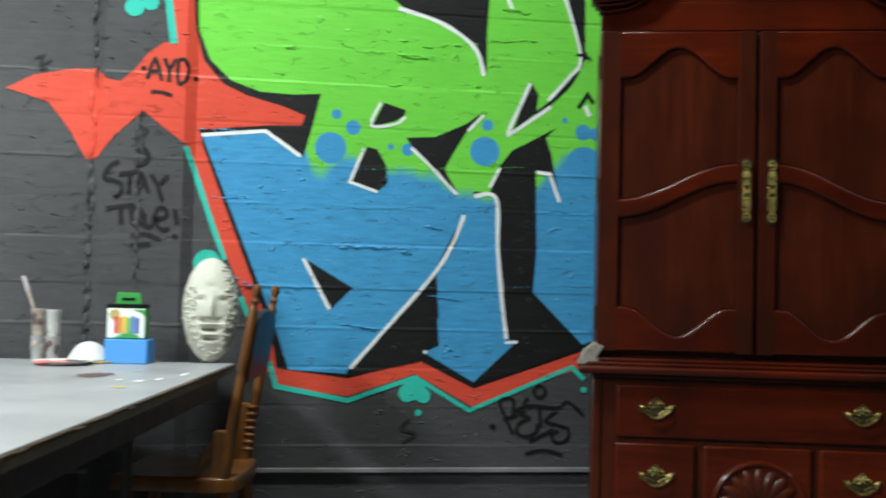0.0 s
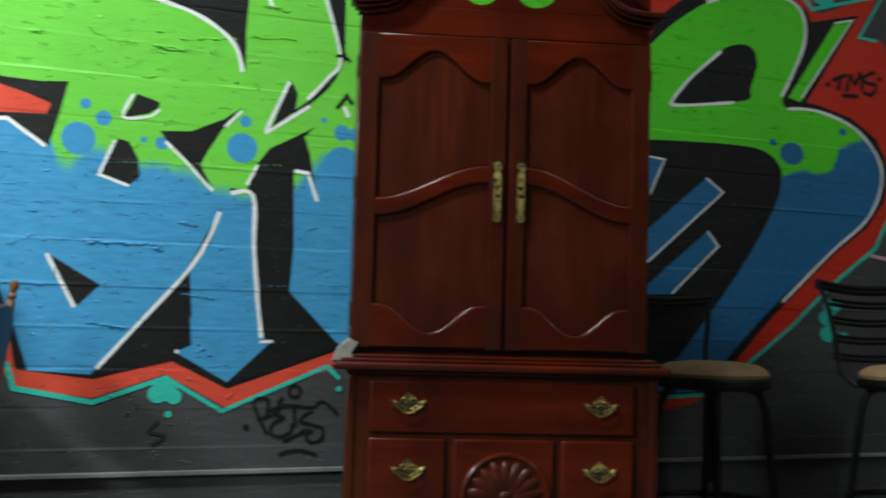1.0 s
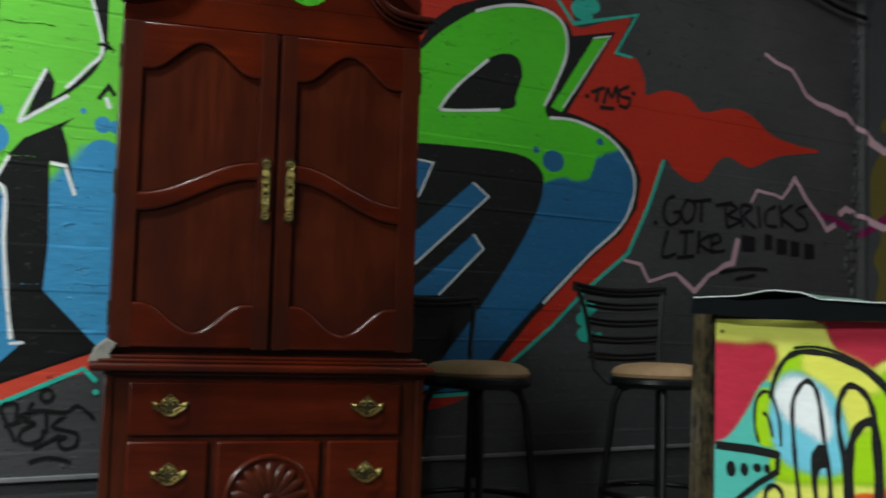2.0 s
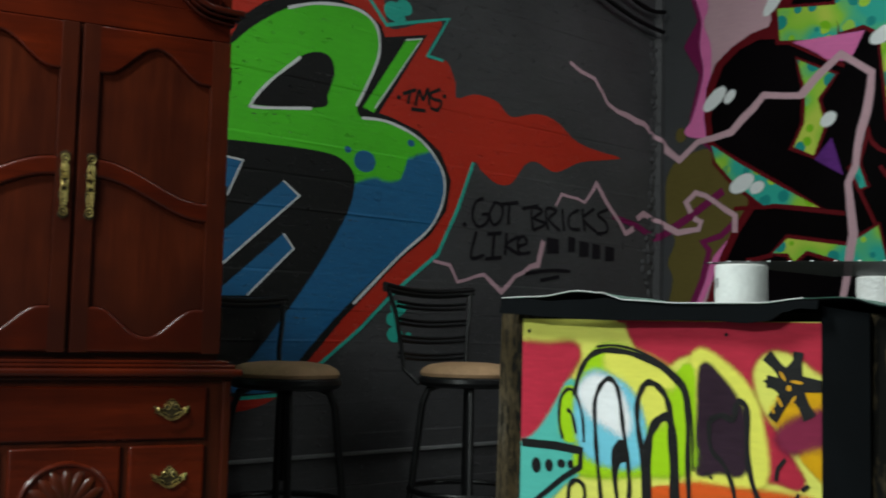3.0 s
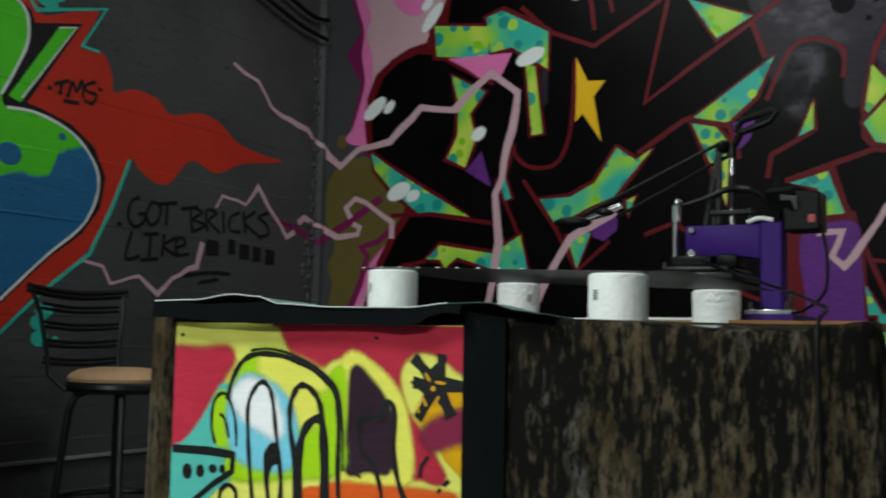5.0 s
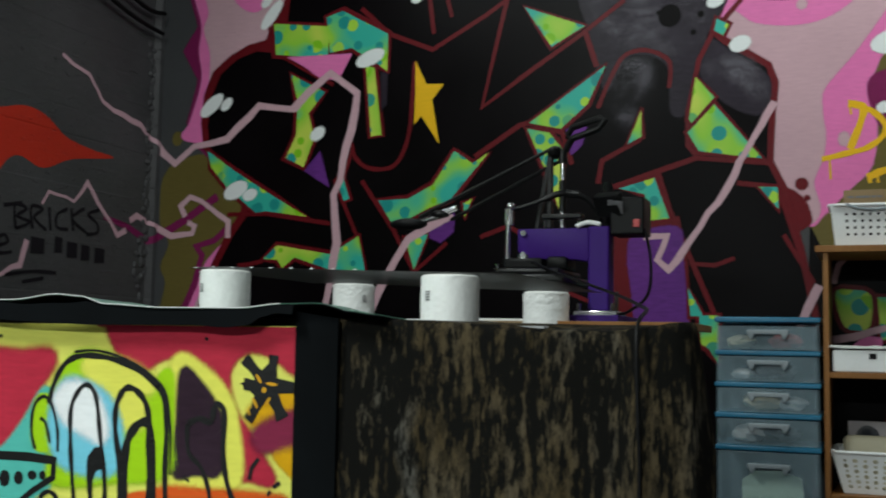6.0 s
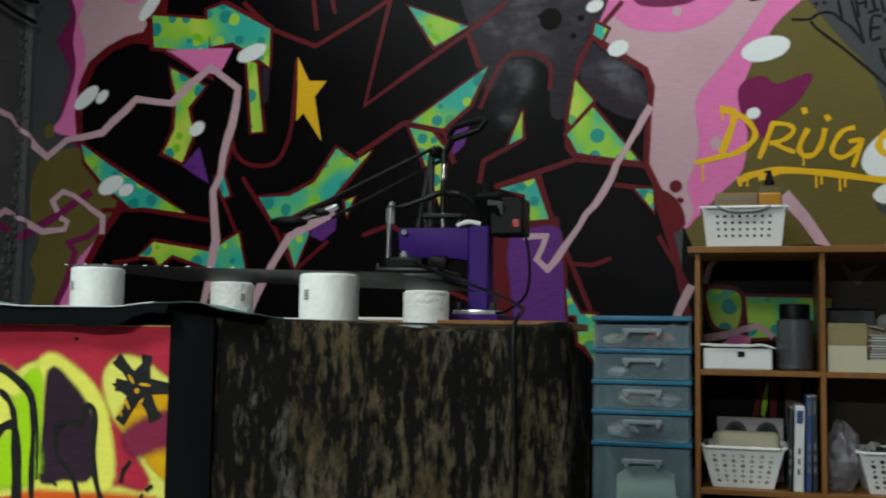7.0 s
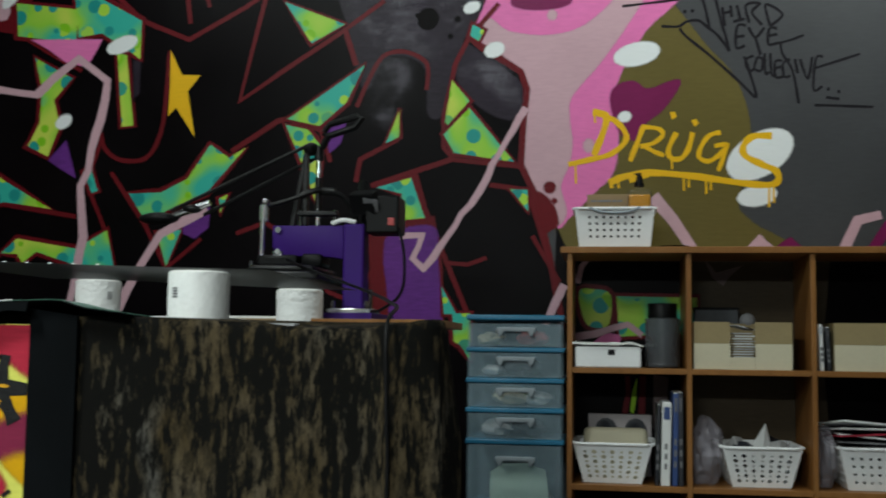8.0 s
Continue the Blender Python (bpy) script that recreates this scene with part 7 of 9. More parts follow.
def build_wooden_chair():
    """A pressed-back oak chair with turned posts, facing the table."""
    c = thing("wooden_chair", "oak dining chair with turned posts pushed to the table", "chair", at=pose(-0.112, 2.945, 0, 0, 0, -9))
    seat = [(-0.22, -0.14), (-0.19, -0.165), (0.0, -0.178), (0.065, -0.170), (0.088, -0.14), (0.095, 0.0), (0.088, 0.15), (0.065, 0.185), (0.0, 0.195), (-0.19, 0.185), (-0.22, 0.16)]
    bm = prism_bm(curve_points(seat, 3, True), 0.0, 0.036, 0.010, 3)
    part("seat", turned(bm, Matrix.Translation((0, 0, 0.488)) @ Matrix.Rotation(radians(-90), 4, "X")), CHAIR_OAK, c)
    for y in (-0.155, 0.155):
        prof = [(0.016, 0.0), (0.020, 0.05), (0.019, 0.10), (0.012, 0.12), (0.017, 0.16), (0.016, 0.30), (0.011, 0.315), (0.018, 0.33), (0.016, 0.36), (0.015, 0.48), (0.009, 0.497), (0.015, 0.507), (0.009, 0.517), (0.016, 0.534), (0.012, 0.548), (0.004, 0.552)]
        post = turned(lathe_bm([(q * 0.82, h * 0.93) for q, h in prof], 14), Matrix.Translation((0.050, y, 0.455)) @ Matrix.Rotation(radians(8.5), 4, "Y"))
        part("back_post", post, CHAIR_OAK, c)
        tall = 0.112 if y < 0 else 0.150
        block = [(-0.016, 0), (0.017, 0), (0.024, tall * 0.6), (0.026, tall), (0.020, tall + 0.004), (-0.004, tall + 0.004), (-0.009, tall)]
        part("bracket", turned(prism_bm(block, -0.012, 0.012, 0.004), Matrix.Translation((0.038, y, 0.485))), CHAIR_OAK, c)
        part("brace", turned(prism_bm([(-0.062, 0), (-0.046, 0), (-0.030, 0.040), (-0.012, 0.066), (-0.011, 0.088), (-0.026, 0.070), (-0.044, 0.042)], -0.009, 0.009, 0.003), Matrix.Translation((0.038, y, 0.486))), CHAIR_OAK, c)
        for k in range(7):
            h = 0.030 + 0.019 * k
            if y > 0:
                part("carved_ridge", ball_bm((0.060 + 0.085 * h, y - 0.012, 0.485 + h), 0.016, 0.007, 0.0055, 10, 6), CHAIR_OAK, c)
    crest = [(-0.155, 0.27), (0.155, 0.27), (0.155, 0.415), (0.10, 0.440), (0.0, 0.450), (-0.10, 0.440), (-0.155, 0.415)]
    bm = prism_bm(crest, -0.009, 0.009, 0.003)
    part("crest_rail", turned(bm, Matrix.Translation((0.058, 0, 0.455)) @ Matrix.Rotation(radians(8.5), 4, "Y") @ Matrix.Rotation(radians(90), 4, "Z")), wood("dark_stained_oak", (0.018, 0.010, 0.006), (0.05, 0.028, 0.015), 0.4), c, "dark pressed back panel")
    for x, y in ((-0.18, -0.16), (-0.18, 0.16), (0.055, -0.15), (0.055, 0.15)):
        leg = tube_bm([(x, y, 0.45), (x * 1.12, y * 1.12, 0.30), (x * 1.2, y * 1.2, 0.16), (x * 1.3, y * 1.28, 0.0)], [0.017, 0.022, 0.015, 0.014], 12)
        part("leg", leg, CHAIR_OAK, c)
    for y in (-0.18, 0.18):
        part("stretcher", tube_bm([(-0.21, y, 0.2), (0.0, y, 0.2), (0.12, y, 0.2)], [0.008, 0.013, 0.008], 10), CHAIR_OAK, c)
    return c


build_wooden_chair()

# ---- bar stools ----
def build_bar_stool(at, top, slats, label):
    s = thing("bar_stool", label, "stool", "bar stools along the wall", at)
    part("cushion", lathe_bm([(0.0, 0.722), (0.158, 0.724), (0.172, 0.731), (0.176, 0.742), (0.167, 0.757), (0.14, 0.771), (0.08, 0.779), (0.005, 0.781)], 40), TAN_VINYL, s, "worn tan cushion")
    part("seat_rim", lathe_bm([(0.15, 0.692), (0.174, 0.698), (0.182, 0.710), (0.180, 0.724), (0.173, 0.730), (0.15, 0.7225)], 40), BLACK_METAL, s)
    for a in (45, 135, 225, 315):
        c, q = math.cos(radians(a)), math.sin(radians(a))
        part("leg", tube_bm([(0.10 * c, 0.10 * q, 0.70), (0.145 * c, 0.145 * q, 0.68), (0.165 * c, 0.165 * q, 0.63), (0.235 * c, 0.235 * q, 0.0)], 0.0125, 10), BLACK_METAL, s)
    ring = [(0.205 * math.cos(2 * math.pi * k / 32), 0.205 * math.sin(2 * math.pi * k / 32), 0.33) for k in range(33)]
    part("foot_ring", tube_bm(ring, 0.010, 8), BLACK_METAL, s)
    part("pedestal", tube_bm([(0, 0, 0.695), (0, 0, 0.40)], 0.010, 8), BLACK_METAL, s)
    rise = top - 0.70
    for x in (-0.165, 0.165):
        part("back_post", tube_bm([(x * 0.92, 0.10, 0.70), (x, 0.165, 0.75), (x * 1.05, 0.175, 0.70 + 0.4 * rise), (x * 1.2, 0.185, 0.70 + 0.75 * rise), (x * 1.34, 0.205, top)], 0.0085, 10), BLACK_METAL, s)
    for k in range(slats):
        z = 0.80 + (top - 0.86) * k / max(slats - 1, 1)
        pts = [(-0.18 + 0.036 * i, 0.178 + 0.005 * k + 0.022 * math.sin(math.pi * i / 10), z - 0.01 * math.sin(math.pi * i / 10)) for i in range(11)]
        part("slat", joined(*[tube_bm([(x, y, w + o) for x, y, w in pts], 0.0065, 6) for o in (-0.008, 0.008)]), BLACK_METAL, s)
    pts = [(-0.235 + 0.047 * i, 0.203 + 0.026 * math.sin(math.pi * i / 10), top - 0.016 * math.sin(math.pi * i / 10)) for i in range(11)]
    part("top_rail", joined(*[tube_bm([(x, y, w + o) for x, y, w in pts], 0.011, 10) for o in (-0.009, 0.006)]), BLACK_METAL, s)
    return s


build_bar_stool(pose(2.125, 2.97, 0, 0, 0, 15), 0.985, 0, "black metal bar stool with tan cushion beside the armoire")
build_bar_stool(pose(2.832, 2.84, 0, 0, 0, 3), 1.045, 4, "black metal bar stool with tan cushion and slatted back")

# cables slung along the top of the wall into the corner
for k, pts in enumerate(([(3.3, 3.27, 2.72), (3.9, 3.255, 2.54), (4.3, 3.25, 2.44), (4.56, 3.25, 2.415)], [(3.5, 3.27, 2.76), (4.0, 3.255, 2.62), (4.4, 3.25, 2.51), (4.57, 3.25, 2.52)])):
    solid("wall_cable", tube_bm(curve_points(pts, 5), 0.011, 8), BLACK_PLASTIC, "black cable slung along the grey wall", "cable", "wall cables")

# ---- painted panel ----
# sprayed colours of the hanging panel
fill(G, "colour_field", CRIMSON_MIST, 1.4, [(1.352, 0.939), (1.348, 0.926), (1.333, 0.895), (1.312, 0.865), (1.284, 0.846), (1.258, 0.843), (1.234, 0.859), (1.199, 0.868), (1.161, 0.855), (1.124, 0.835), (1.096, 0.802), (1.076, 0.762), (1.061, 0.712), (1.060, 0.655), (1.023, 0.651), (0.981, 0.645), (1.001, 0.678), (1.029, 0.718), (1.058, 0.753), (1.077, 0.792), (1.082, 0.833), (1.066, 0.864), (1.036, 0.881), (1.002, 0.879), (0.969, 0.864), (0.941, 0.845), (0.894, 0.835), (0.895, 0.939), (1.119, 0.942)], 1, soft=0.034)
fill(G, "colour_field", CRIMSON_MIST, 1.48, [(1.669, 0.837), (1.547, 0.854), (1.482, 0.855), (1.507, 0.810), (1.544, 0.755), (1.590, 0.693), (1.663, 0.651)], 1, soft=0.052)
fill(G, "colour_field", TEAL_MIST, 1.56, [(1.495, 0.787), (1.536, 0.726), (1.589, 0.669), (1.662, 0.633), (1.659, 0.526), (1.562, 0.546), (1.508, 0.589), (1.467, 0.617), (1.459, 0.663), (1.452, 0.732), (1.468, 0.777)], 1, soft=0.027)
fill(G, "colour_field", LIME_MIST, 2.64, [(1.468, 0.765), (1.454, 0.812), (1.418, 0.851), (1.375, 0.858), (1.311, 0.843), (1.257, 0.818), (1.217, 0.788), (1.209, 0.716), (1.208, 0.651), (1.321, 0.633), (1.456, 0.620), (1.465, 0.662)], 1, soft=0.042)
fill(G, "colour_field", LIME_MIST, 2.72, [(1.513, 0.763), (1.495, 0.780), (1.468, 0.765), (1.452, 0.698), (1.456, 0.680), (1.503, 0.676), (1.518, 0.710)], 1, soft=0.015)
fill(G, "colour_field", LEMON_MIST, 3.0, [(1.389, 0.846), (1.325, 0.839), (1.250, 0.810), (1.273, 0.793), (1.267, 0.749), (1.293, 0.734), (1.321, 0.779), (1.366, 0.810)], 1, soft=0.054)
fill(G, "colour_field", LIME_MIST, 2.08, [(1.228, 0.813), (1.201, 0.828), (1.195, 0.717), (1.199, 0.659), (1.211, 0.695), (1.220, 0.779)], 1, soft=0.024)
fill(G, "colour_field", SKY_MIST, 4.16, [(1.460, 0.771), (1.431, 0.804), (1.380, 0.793), (1.345, 0.772), (1.320, 0.730), (1.315, 0.664), (1.349, 0.645), (1.413, 0.650), (1.450, 0.669), (1.466, 0.719)], 1, soft=0.045)
fill(G, "colour_field", WHITE_MIST, 5.24, [(1.456, 0.775), (1.424, 0.797), (1.380, 0.781), (1.355, 0.738), (1.353, 0.708), (1.379, 0.717), (1.408, 0.729), (1.437, 0.744)], 1, soft=0.048)
fill(G, "colour_field", LEMON_MIST, 1.96, [(1.190, 0.856), (1.130, 0.838), (1.082, 0.795), (1.060, 0.745), (1.052, 0.640), (1.140, 0.628), (1.206, 0.630), (1.206, 0.740)], 1, soft=0.030)
fill(G, "colour_field", MAROON_MIST, 2.32, [(1.175, 0.836), (1.136, 0.813), (1.106, 0.780), (1.090, 0.745), (1.089, 0.656), (1.140, 0.651), (1.185, 0.647), (1.181, 0.739)], 1, soft=0.021)
fill(G, "colour_field", ORANGE_MIST, 2.4, [(1.240, 0.576), (1.240, 0.599), (1.189, 0.613), (1.128, 0.612), (1.068, 0.613), (1.000, 0.612), (0.946, 0.601), (0.946, 0.515), (1.238, 0.471)], 1, soft=0.036)
fill(G, "colour_field", ORANGE_MIST, 2.48, [(1.289, 0.593), (1.264, 0.603), (1.240, 0.601), (1.240, 0.576), (1.289, 0.568)], 1, soft=0.018)
fill(G, "colour_field", GOLD_MIST, 2.56, [(1.022, 0.760), (0.991, 0.785), (0.926, 0.797), (0.925, 0.749), (0.979, 0.741), (1.007, 0.743)], 1, soft=0.042)
fill(G, "colour_field", PLUM_MIST, 3.64, [(1.010, 0.723), (0.974, 0.746), (0.926, 0.759), (0.925, 0.730), (0.963, 0.719), (0.996, 0.707)], 1, soft=0.048)
fill(G, "colour_field", GOLD_MIST, 2.72, [(0.977, 0.707), (0.894, 0.736), (0.894, 0.641), (0.944, 0.664)], 1, soft=0.021)
stroke(G, "black_line", BLACK_PAINT, 7.0, [(1.480, 0.765), (1.469, 0.806), (1.447, 0.841), (1.418, 0.857), (1.375, 0.860), (1.318, 0.851), (1.257, 0.826), (1.217, 0.790), (1.206, 0.737), (1.205, 0.643), (1.198, 0.539)], 0.011, 1)
stroke(G, "black_line", BLACK_PAINT, 7.04, [(1.424, 0.866), (1.375, 0.870), (1.312, 0.858), (1.252, 0.831), (1.212, 0.797), (1.198, 0.737), (1.194, 0.643)], 0.005, 1)
stroke(G, "black_line", BLACK_PAINT, 7.08, [(1.508, 0.676), (1.519, 0.710), (1.516, 0.757), (1.495, 0.778), (1.474, 0.765), (1.457, 0.720), (1.453, 0.673)], 0.007, 1)
stroke(G, "black_line", BLACK_PAINT, 7.16, [(1.499, 0.736), (1.485, 0.726), (1.473, 0.689)], 0.007, 1)
stroke(G, "black_line", BLACK_PAINT, 7.24, [(1.622, 0.659), (1.526, 0.660), (1.462, 0.656)], 0.015)
stroke(G, "black_line", BLACK_PAINT, 7.32, [(1.460, 0.663), (1.462, 0.623), (1.509, 0.595), (1.593, 0.533)], 0.011)
stroke(G, "black_line", BLACK_PAINT, 7.4, [(1.492, 0.545), (1.490, 0.582), (1.471, 0.596), (1.451, 0.584), (1.450, 0.551)], 0.009, 1)
stroke(G, "black_line", BLACK_PAINT, 7.48, [(1.400, 0.512), (1.417, 0.633), (1.424, 0.700), (1.426, 0.756), (1.412, 0.789), (1.392, 0.804), (1.373, 0.791), (1.363, 0.760), (1.354, 0.705), (1.342, 0.640), (1.339, 0.586), (1.349, 0.519)], 0.010, 1)
fill(G, "black_line", BLACK_PAINT, 6.56, [(1.363, 0.539), (1.379, 0.603), (1.383, 0.658), (1.375, 0.676), (1.362, 0.687), (1.345, 0.678), (1.341, 0.649), (1.361, 0.639), (1.368, 0.604), (1.358, 0.540)], 1)
stroke(G, "black_line", BLACK_PAINT, 7.64, [(1.300, 0.525), (1.308, 0.654), (1.320, 0.719), (1.321, 0.762), (1.310, 0.790), (1.297, 0.801), (1.277, 0.797), (1.256, 0.777), (1.245, 0.745), (1.234, 0.682), (1.224, 0.536)], 0.012, 1)
stroke(G, "black_line", BLACK_PAINT, 7.72, [(1.292, 0.527), (1.296, 0.655), (1.291, 0.701), (1.272, 0.731), (1.248, 0.737), (1.241, 0.703), (1.237, 0.618), (1.235, 0.534)], 0.017, 1)
stroke(G, "black_line", BLACK_PAINT, 7.0, [(1.159, 0.739), (1.135, 0.750), (1.110, 0.744), (1.104, 0.769), (1.094, 0.777), (1.082, 0.761), (1.081, 0.685), (1.071, 0.636), (1.054, 0.598)], 0.011, 1)
stroke(G, "black_line", BLACK_PAINT, 7.08, [(1.160, 0.739), (1.156, 0.689), (1.128, 0.661), (1.110, 0.622), (1.097, 0.552)], 0.009, 1)
fill(G, "black_star", BLACK_PAINT, 7.2, [(1.044, 0.864), (1.008, 0.839), (0.978, 0.869), (0.975, 0.828), (0.940, 0.822), (0.942, 0.802), (0.977, 0.800), (0.956, 0.759), (0.995, 0.789), (1.033, 0.749), (1.020, 0.796), (1.051, 0.817), (1.018, 0.824)])
for k, (arm, wide) in enumerate((
        ([(1.043, 0.862), (1.017, 0.837), (0.995, 0.811)], 0.021),
        ([(0.982, 0.869), (0.986, 0.840), (0.995, 0.811)], 0.018),
        ([(0.940, 0.811), (0.965, 0.811), (0.995, 0.811)], 0.017),
        ([(0.961, 0.756), (0.976, 0.784), (0.995, 0.811)], 0.024),
        ([(1.032, 0.750), (1.011, 0.781), (0.995, 0.811)], 0.019),
        ([(1.043, 0.816), (1.016, 0.814), (0.995, 0.811)], 0.02),
)):
    stroke(G, "black_star", BLACK_PAINT, 7.3 + 0.1 * k, arm, wide, 1)
for k, (y, z, ry, rz, q) in enumerate(((1.012, 0.826, 0.010, 0.003, 55), (0.985, 0.817, 0.012, 0.003, 5), (1.018, 0.782, 0.011, 0.003, 60), (0.992, 0.786, 0.009, 0.003, -55), (1.000, 0.806, 0.005, 0.005, 0), (1.030, 0.765, 0.006, 0.002, 70))):
    spot(G, "gold_dab", GOLD_PAINT, 9.0 + 0.1 * k, (y, z), ry, rz, q)
stroke(G, "black_line", BLACK_PAINT, 7.56, [(1.007, 0.684), (1.021, 0.666), (1.025, 0.645)], 0.007)
stroke(G, "black_line", BLACK_PAINT, 7.64, [(1.166, 0.644), (1.152, 0.634)], 0.005)
stroke(G, "black_line", BLACK_PAINT, 7.72, [(0.963, 0.644), (0.976, 0.634)], 0.006)
stroke(G, "black_line", BLACK_PAINT, 7.0, [(0.987, 0.619), (0.981, 0.628)], 0.005)
spot(G, "black_line", BLACK_PAINT, 7.08, (1.580, 0.615), 0.013, 0.016, 0)
spot(G, "black_line", BLACK_PAINT, 7.16, (1.545, 0.618), 0.011, 0.013, 0)
spot(G, "black_line", BLACK_PAINT, 7.24, (1.512, 0.625), 0.011, 0.009, 0)
spot(G, "black_line", BLACK_PAINT, 7.32, (1.487, 0.626), 0.008, 0.009, 0)
part("board", box_bm(1.7892, 1.797, 0.931, 1.627, 0.16, 0.921, 0.001), LEMON_PAINT, G)
for y, z in ((1.607, 0.895), (1.125, 0.896), (1.605, 0.18), (0.955, 0.18)):
    part("screw", tube_bm([(1.7895, y, z), (1.786, y, z)], 0.0035, 8), BLACK_METAL, G)

# ---- craft table under its cloth ----
DECK = 0.934
t = thing("craft_table", "folding table hidden under black bleached cloth", "table")
part("tabletop", box_bm(1.83, 3.06, 0.49, 1.70, 0.90, 0.928, 0.005), TABLE_TOP, t)
for x in (1.9, 3.0):
    for y in (0.54, 1.62):
        part("leg", box_bm(x - 0.015, x + 0.015, y - 0.015, y + 0.015, 0.0, 0.90, 0.003), TABLE_STEEL, t)


def along(y, stops):
    """A smooth value between stops of falling y."""
    for (ya, a), (yb, b) in zip(stops, stops[1:]):
        if ya >= y >= yb:
            f = (ya - y) / (ya - yb)
            return a + (b - a) * f * f * (3 - 2 * f)
    return stops[0][1] if y > stops[0][0] else stops[-1][1]


def rim_dip(y):
    """How far the front edge of the cloth is lowered to fit the camera's view."""
    return along(y, [(0.95, 0.0), (0.80, 0.001), (0.70, 0.004), (0.60, 0.008), (0.50, 0.015), (0.38, 0.016), (0.31, 0.008), (0.26, 0.0)])


def cloth_sheet():
    """The cloth: a flat top with skirts that hang in folds on three sides."""
    bm = bmesh.new()
    path = [(3.09, 1.72), (2.5, 1.72), (1.86, 1.722), (1.815, 1.715), (1.80, 1.68)]
    path += [(1.80, 1.68 - 0.02 * k) for k in range(1, 70)]
    path += [(1.806, 0.275), (1.822, 0.252), (1.85, 0.24)] + [(1.85 + 0.02 * k, 0.24 + 0.0036 * k) for k in range(1, 63)]
    levels = [0.0, 0.006, 0.016, 0.05, 0.12, 0.2, 0.3, 0.4, 0.5, 0.6, 0.7, 0.8, 0.88]
    columns = []
    run = 0.0
    for i, (x, y) in enumerate(path):
        a, b = path[max(i - 1, 0)], path[min(i + 1, len(path) - 1)]
        d = Vector((b[0] - a[0], b[1] - a[1], 0)).normalized()
        out = Vector((d.y, -d.x, 0))
        if out.x > 0.5 or (out.x > -0.5 and y > 1.0 and out.y < 0) or (abs(out.x) < 0.5 and y < 1.0 and out.y > 0):
            out = -out
        run += (Vector((*path[i], 0)) - Vector((*a, 0))).length
        bend = 1.35 if y < 0.34 else (0.9 if y < 0.42 else 0.35)
        col = []
        for h in levels:
            fold = bend * (0.018 * math.sin(run * 21 + 0.6) + 0.012 * math.sin(run * 47 + 1.9) + 0.006 * math.sin(run * 90)) * min(1.0, h * (5.0 if y < 0.36 else 2.2))
            sway = 0.004 * h
            top = 0.937 + 0.0015 * math.sin(run * 9) - (rim_dip(y) if x < 1.84 else 0.0)
            lip = -0.008 if h == 0.0 else (-0.002 if h < 0.01 else 0)
            p = Vector((x, y, top - h)) + out * (fold + sway + lip)
            if h > 0.03 and 0.86 < y < 1.72 and x < 1.83:
                p.x = max(p.x, 1.8)
            col.append(bm.verts.new(p))
        columns.append(col)
    for a, b in zip(columns, columns[1:]):
        for k in range(len(levels) - 1):
            bm.faces.new((a[k], b[k], b[k + 1], a[k + 1]))
    rim = [c[0] for c in columns]
    bm.faces.new(rim)
    bmesh.ops.triangulate(bm, faces=[f for f in bm.faces if len(f.verts) > 4])
    bmesh.ops.recalc_face_normals(bm, faces=bm.faces[:])
    return bm


solid("tablecloth", cloth_sheet(), CAMO, "black cloth with bleached tan blotches draped over a table", "tablecloth")


def wavy_strip(line, drop, thick, lean=0.0):
    """A hanging strip of fabric: points of its upper edge, how far each part hangs, and a thickness."""
    bm = bmesh.new()
    rows = []
    for (x, y, z), d in zip(line, drop):
        rows.append([bm.verts.new((x + lean * k / 4 + o, y, z - d * k / 4)) for o in (0, thick) for k in range(5)])
    for a, b in zip(rows, rows[1:]):
        for o in (0, 5):
            for k in range(4):
                bm.faces.new((a[o + k], a[o + k + 1], b[o + k + 1], b[o + k]))
        bm.faces.new((a[0], b[0], b[5], a[5]))
        bm.faces.new((a[4], a[9], b[9], b[4]))
    for r in (rows[0], rows[-1]):
        bm.faces.new((r[0], r[1], r[2], r[3], r[4], r[9], r[8], r[7], r[6], r[5]))
    bmesh.ops.recalc_face_normals(bm, faces=bm.faces[:])
    return bm


# black runner lying over the front edge above the panel, with a pale backing that shows along its rim
def rim_height(y):
    return along(y, [(1.71, 0.963), (1.55, 0.966), (1.45, 0.977), (1.39, 0.973), (1.33, 0.958), (1.20, 0.952), (1.04, 0.952), (0.95, 0.960), (0.88, 0.962), (0.82, 0.948), (0.765, 0.942), (0.6, 0.940)])


run = thing("black_runner", "limp black fabric runner with a pale teal upper side", "fabric")
ys = [1.658 - 0.0106 * k for k in range(70)]
line = [(1.756 - 0.004 * math.sin(9 * y), y, rim_height(y) - 0.003 - along(y, [(1.6, 0.0), (1.45, 0.014), (1.33, 0.0), (0.6, 0.0)])) for y in ys]
low = [along(y, [(1.71, 0.934), (1.62, 0.930), (1.51, 0.924), (1.36, 0.919), (1.14, 0.921), (1.065, 0.917), (1.02, 0.921), (0.985, 0.937), (0.96, 0.943), (0.9, 0.940)]) for y in ys]
part("hem", wavy_strip(line, [p[2] - z for p, z in zip(line, low)], 0.003, -0.006), BLACK_CLOTH, run)
ys = [1.658 - 0.0213 * k for k in range(43)]
bm = bmesh.new()
rows = [[bm.verts.new((1.755 + 0.038 * k, y, rim_height(y) + (0.0008 if k == 0 else 0.0015 * math.sin(math.pi * k / 8) * (1 + math.sin(7 * y + k))) - 0.002 * k)) for k in range(9)] for y in ys]
for a, b in zip(rows, rows[1:]):
    for k in range(8):
        bm.faces.new((a[k], a[k + 1], b[k + 1], b[k]))
under = bm.copy()
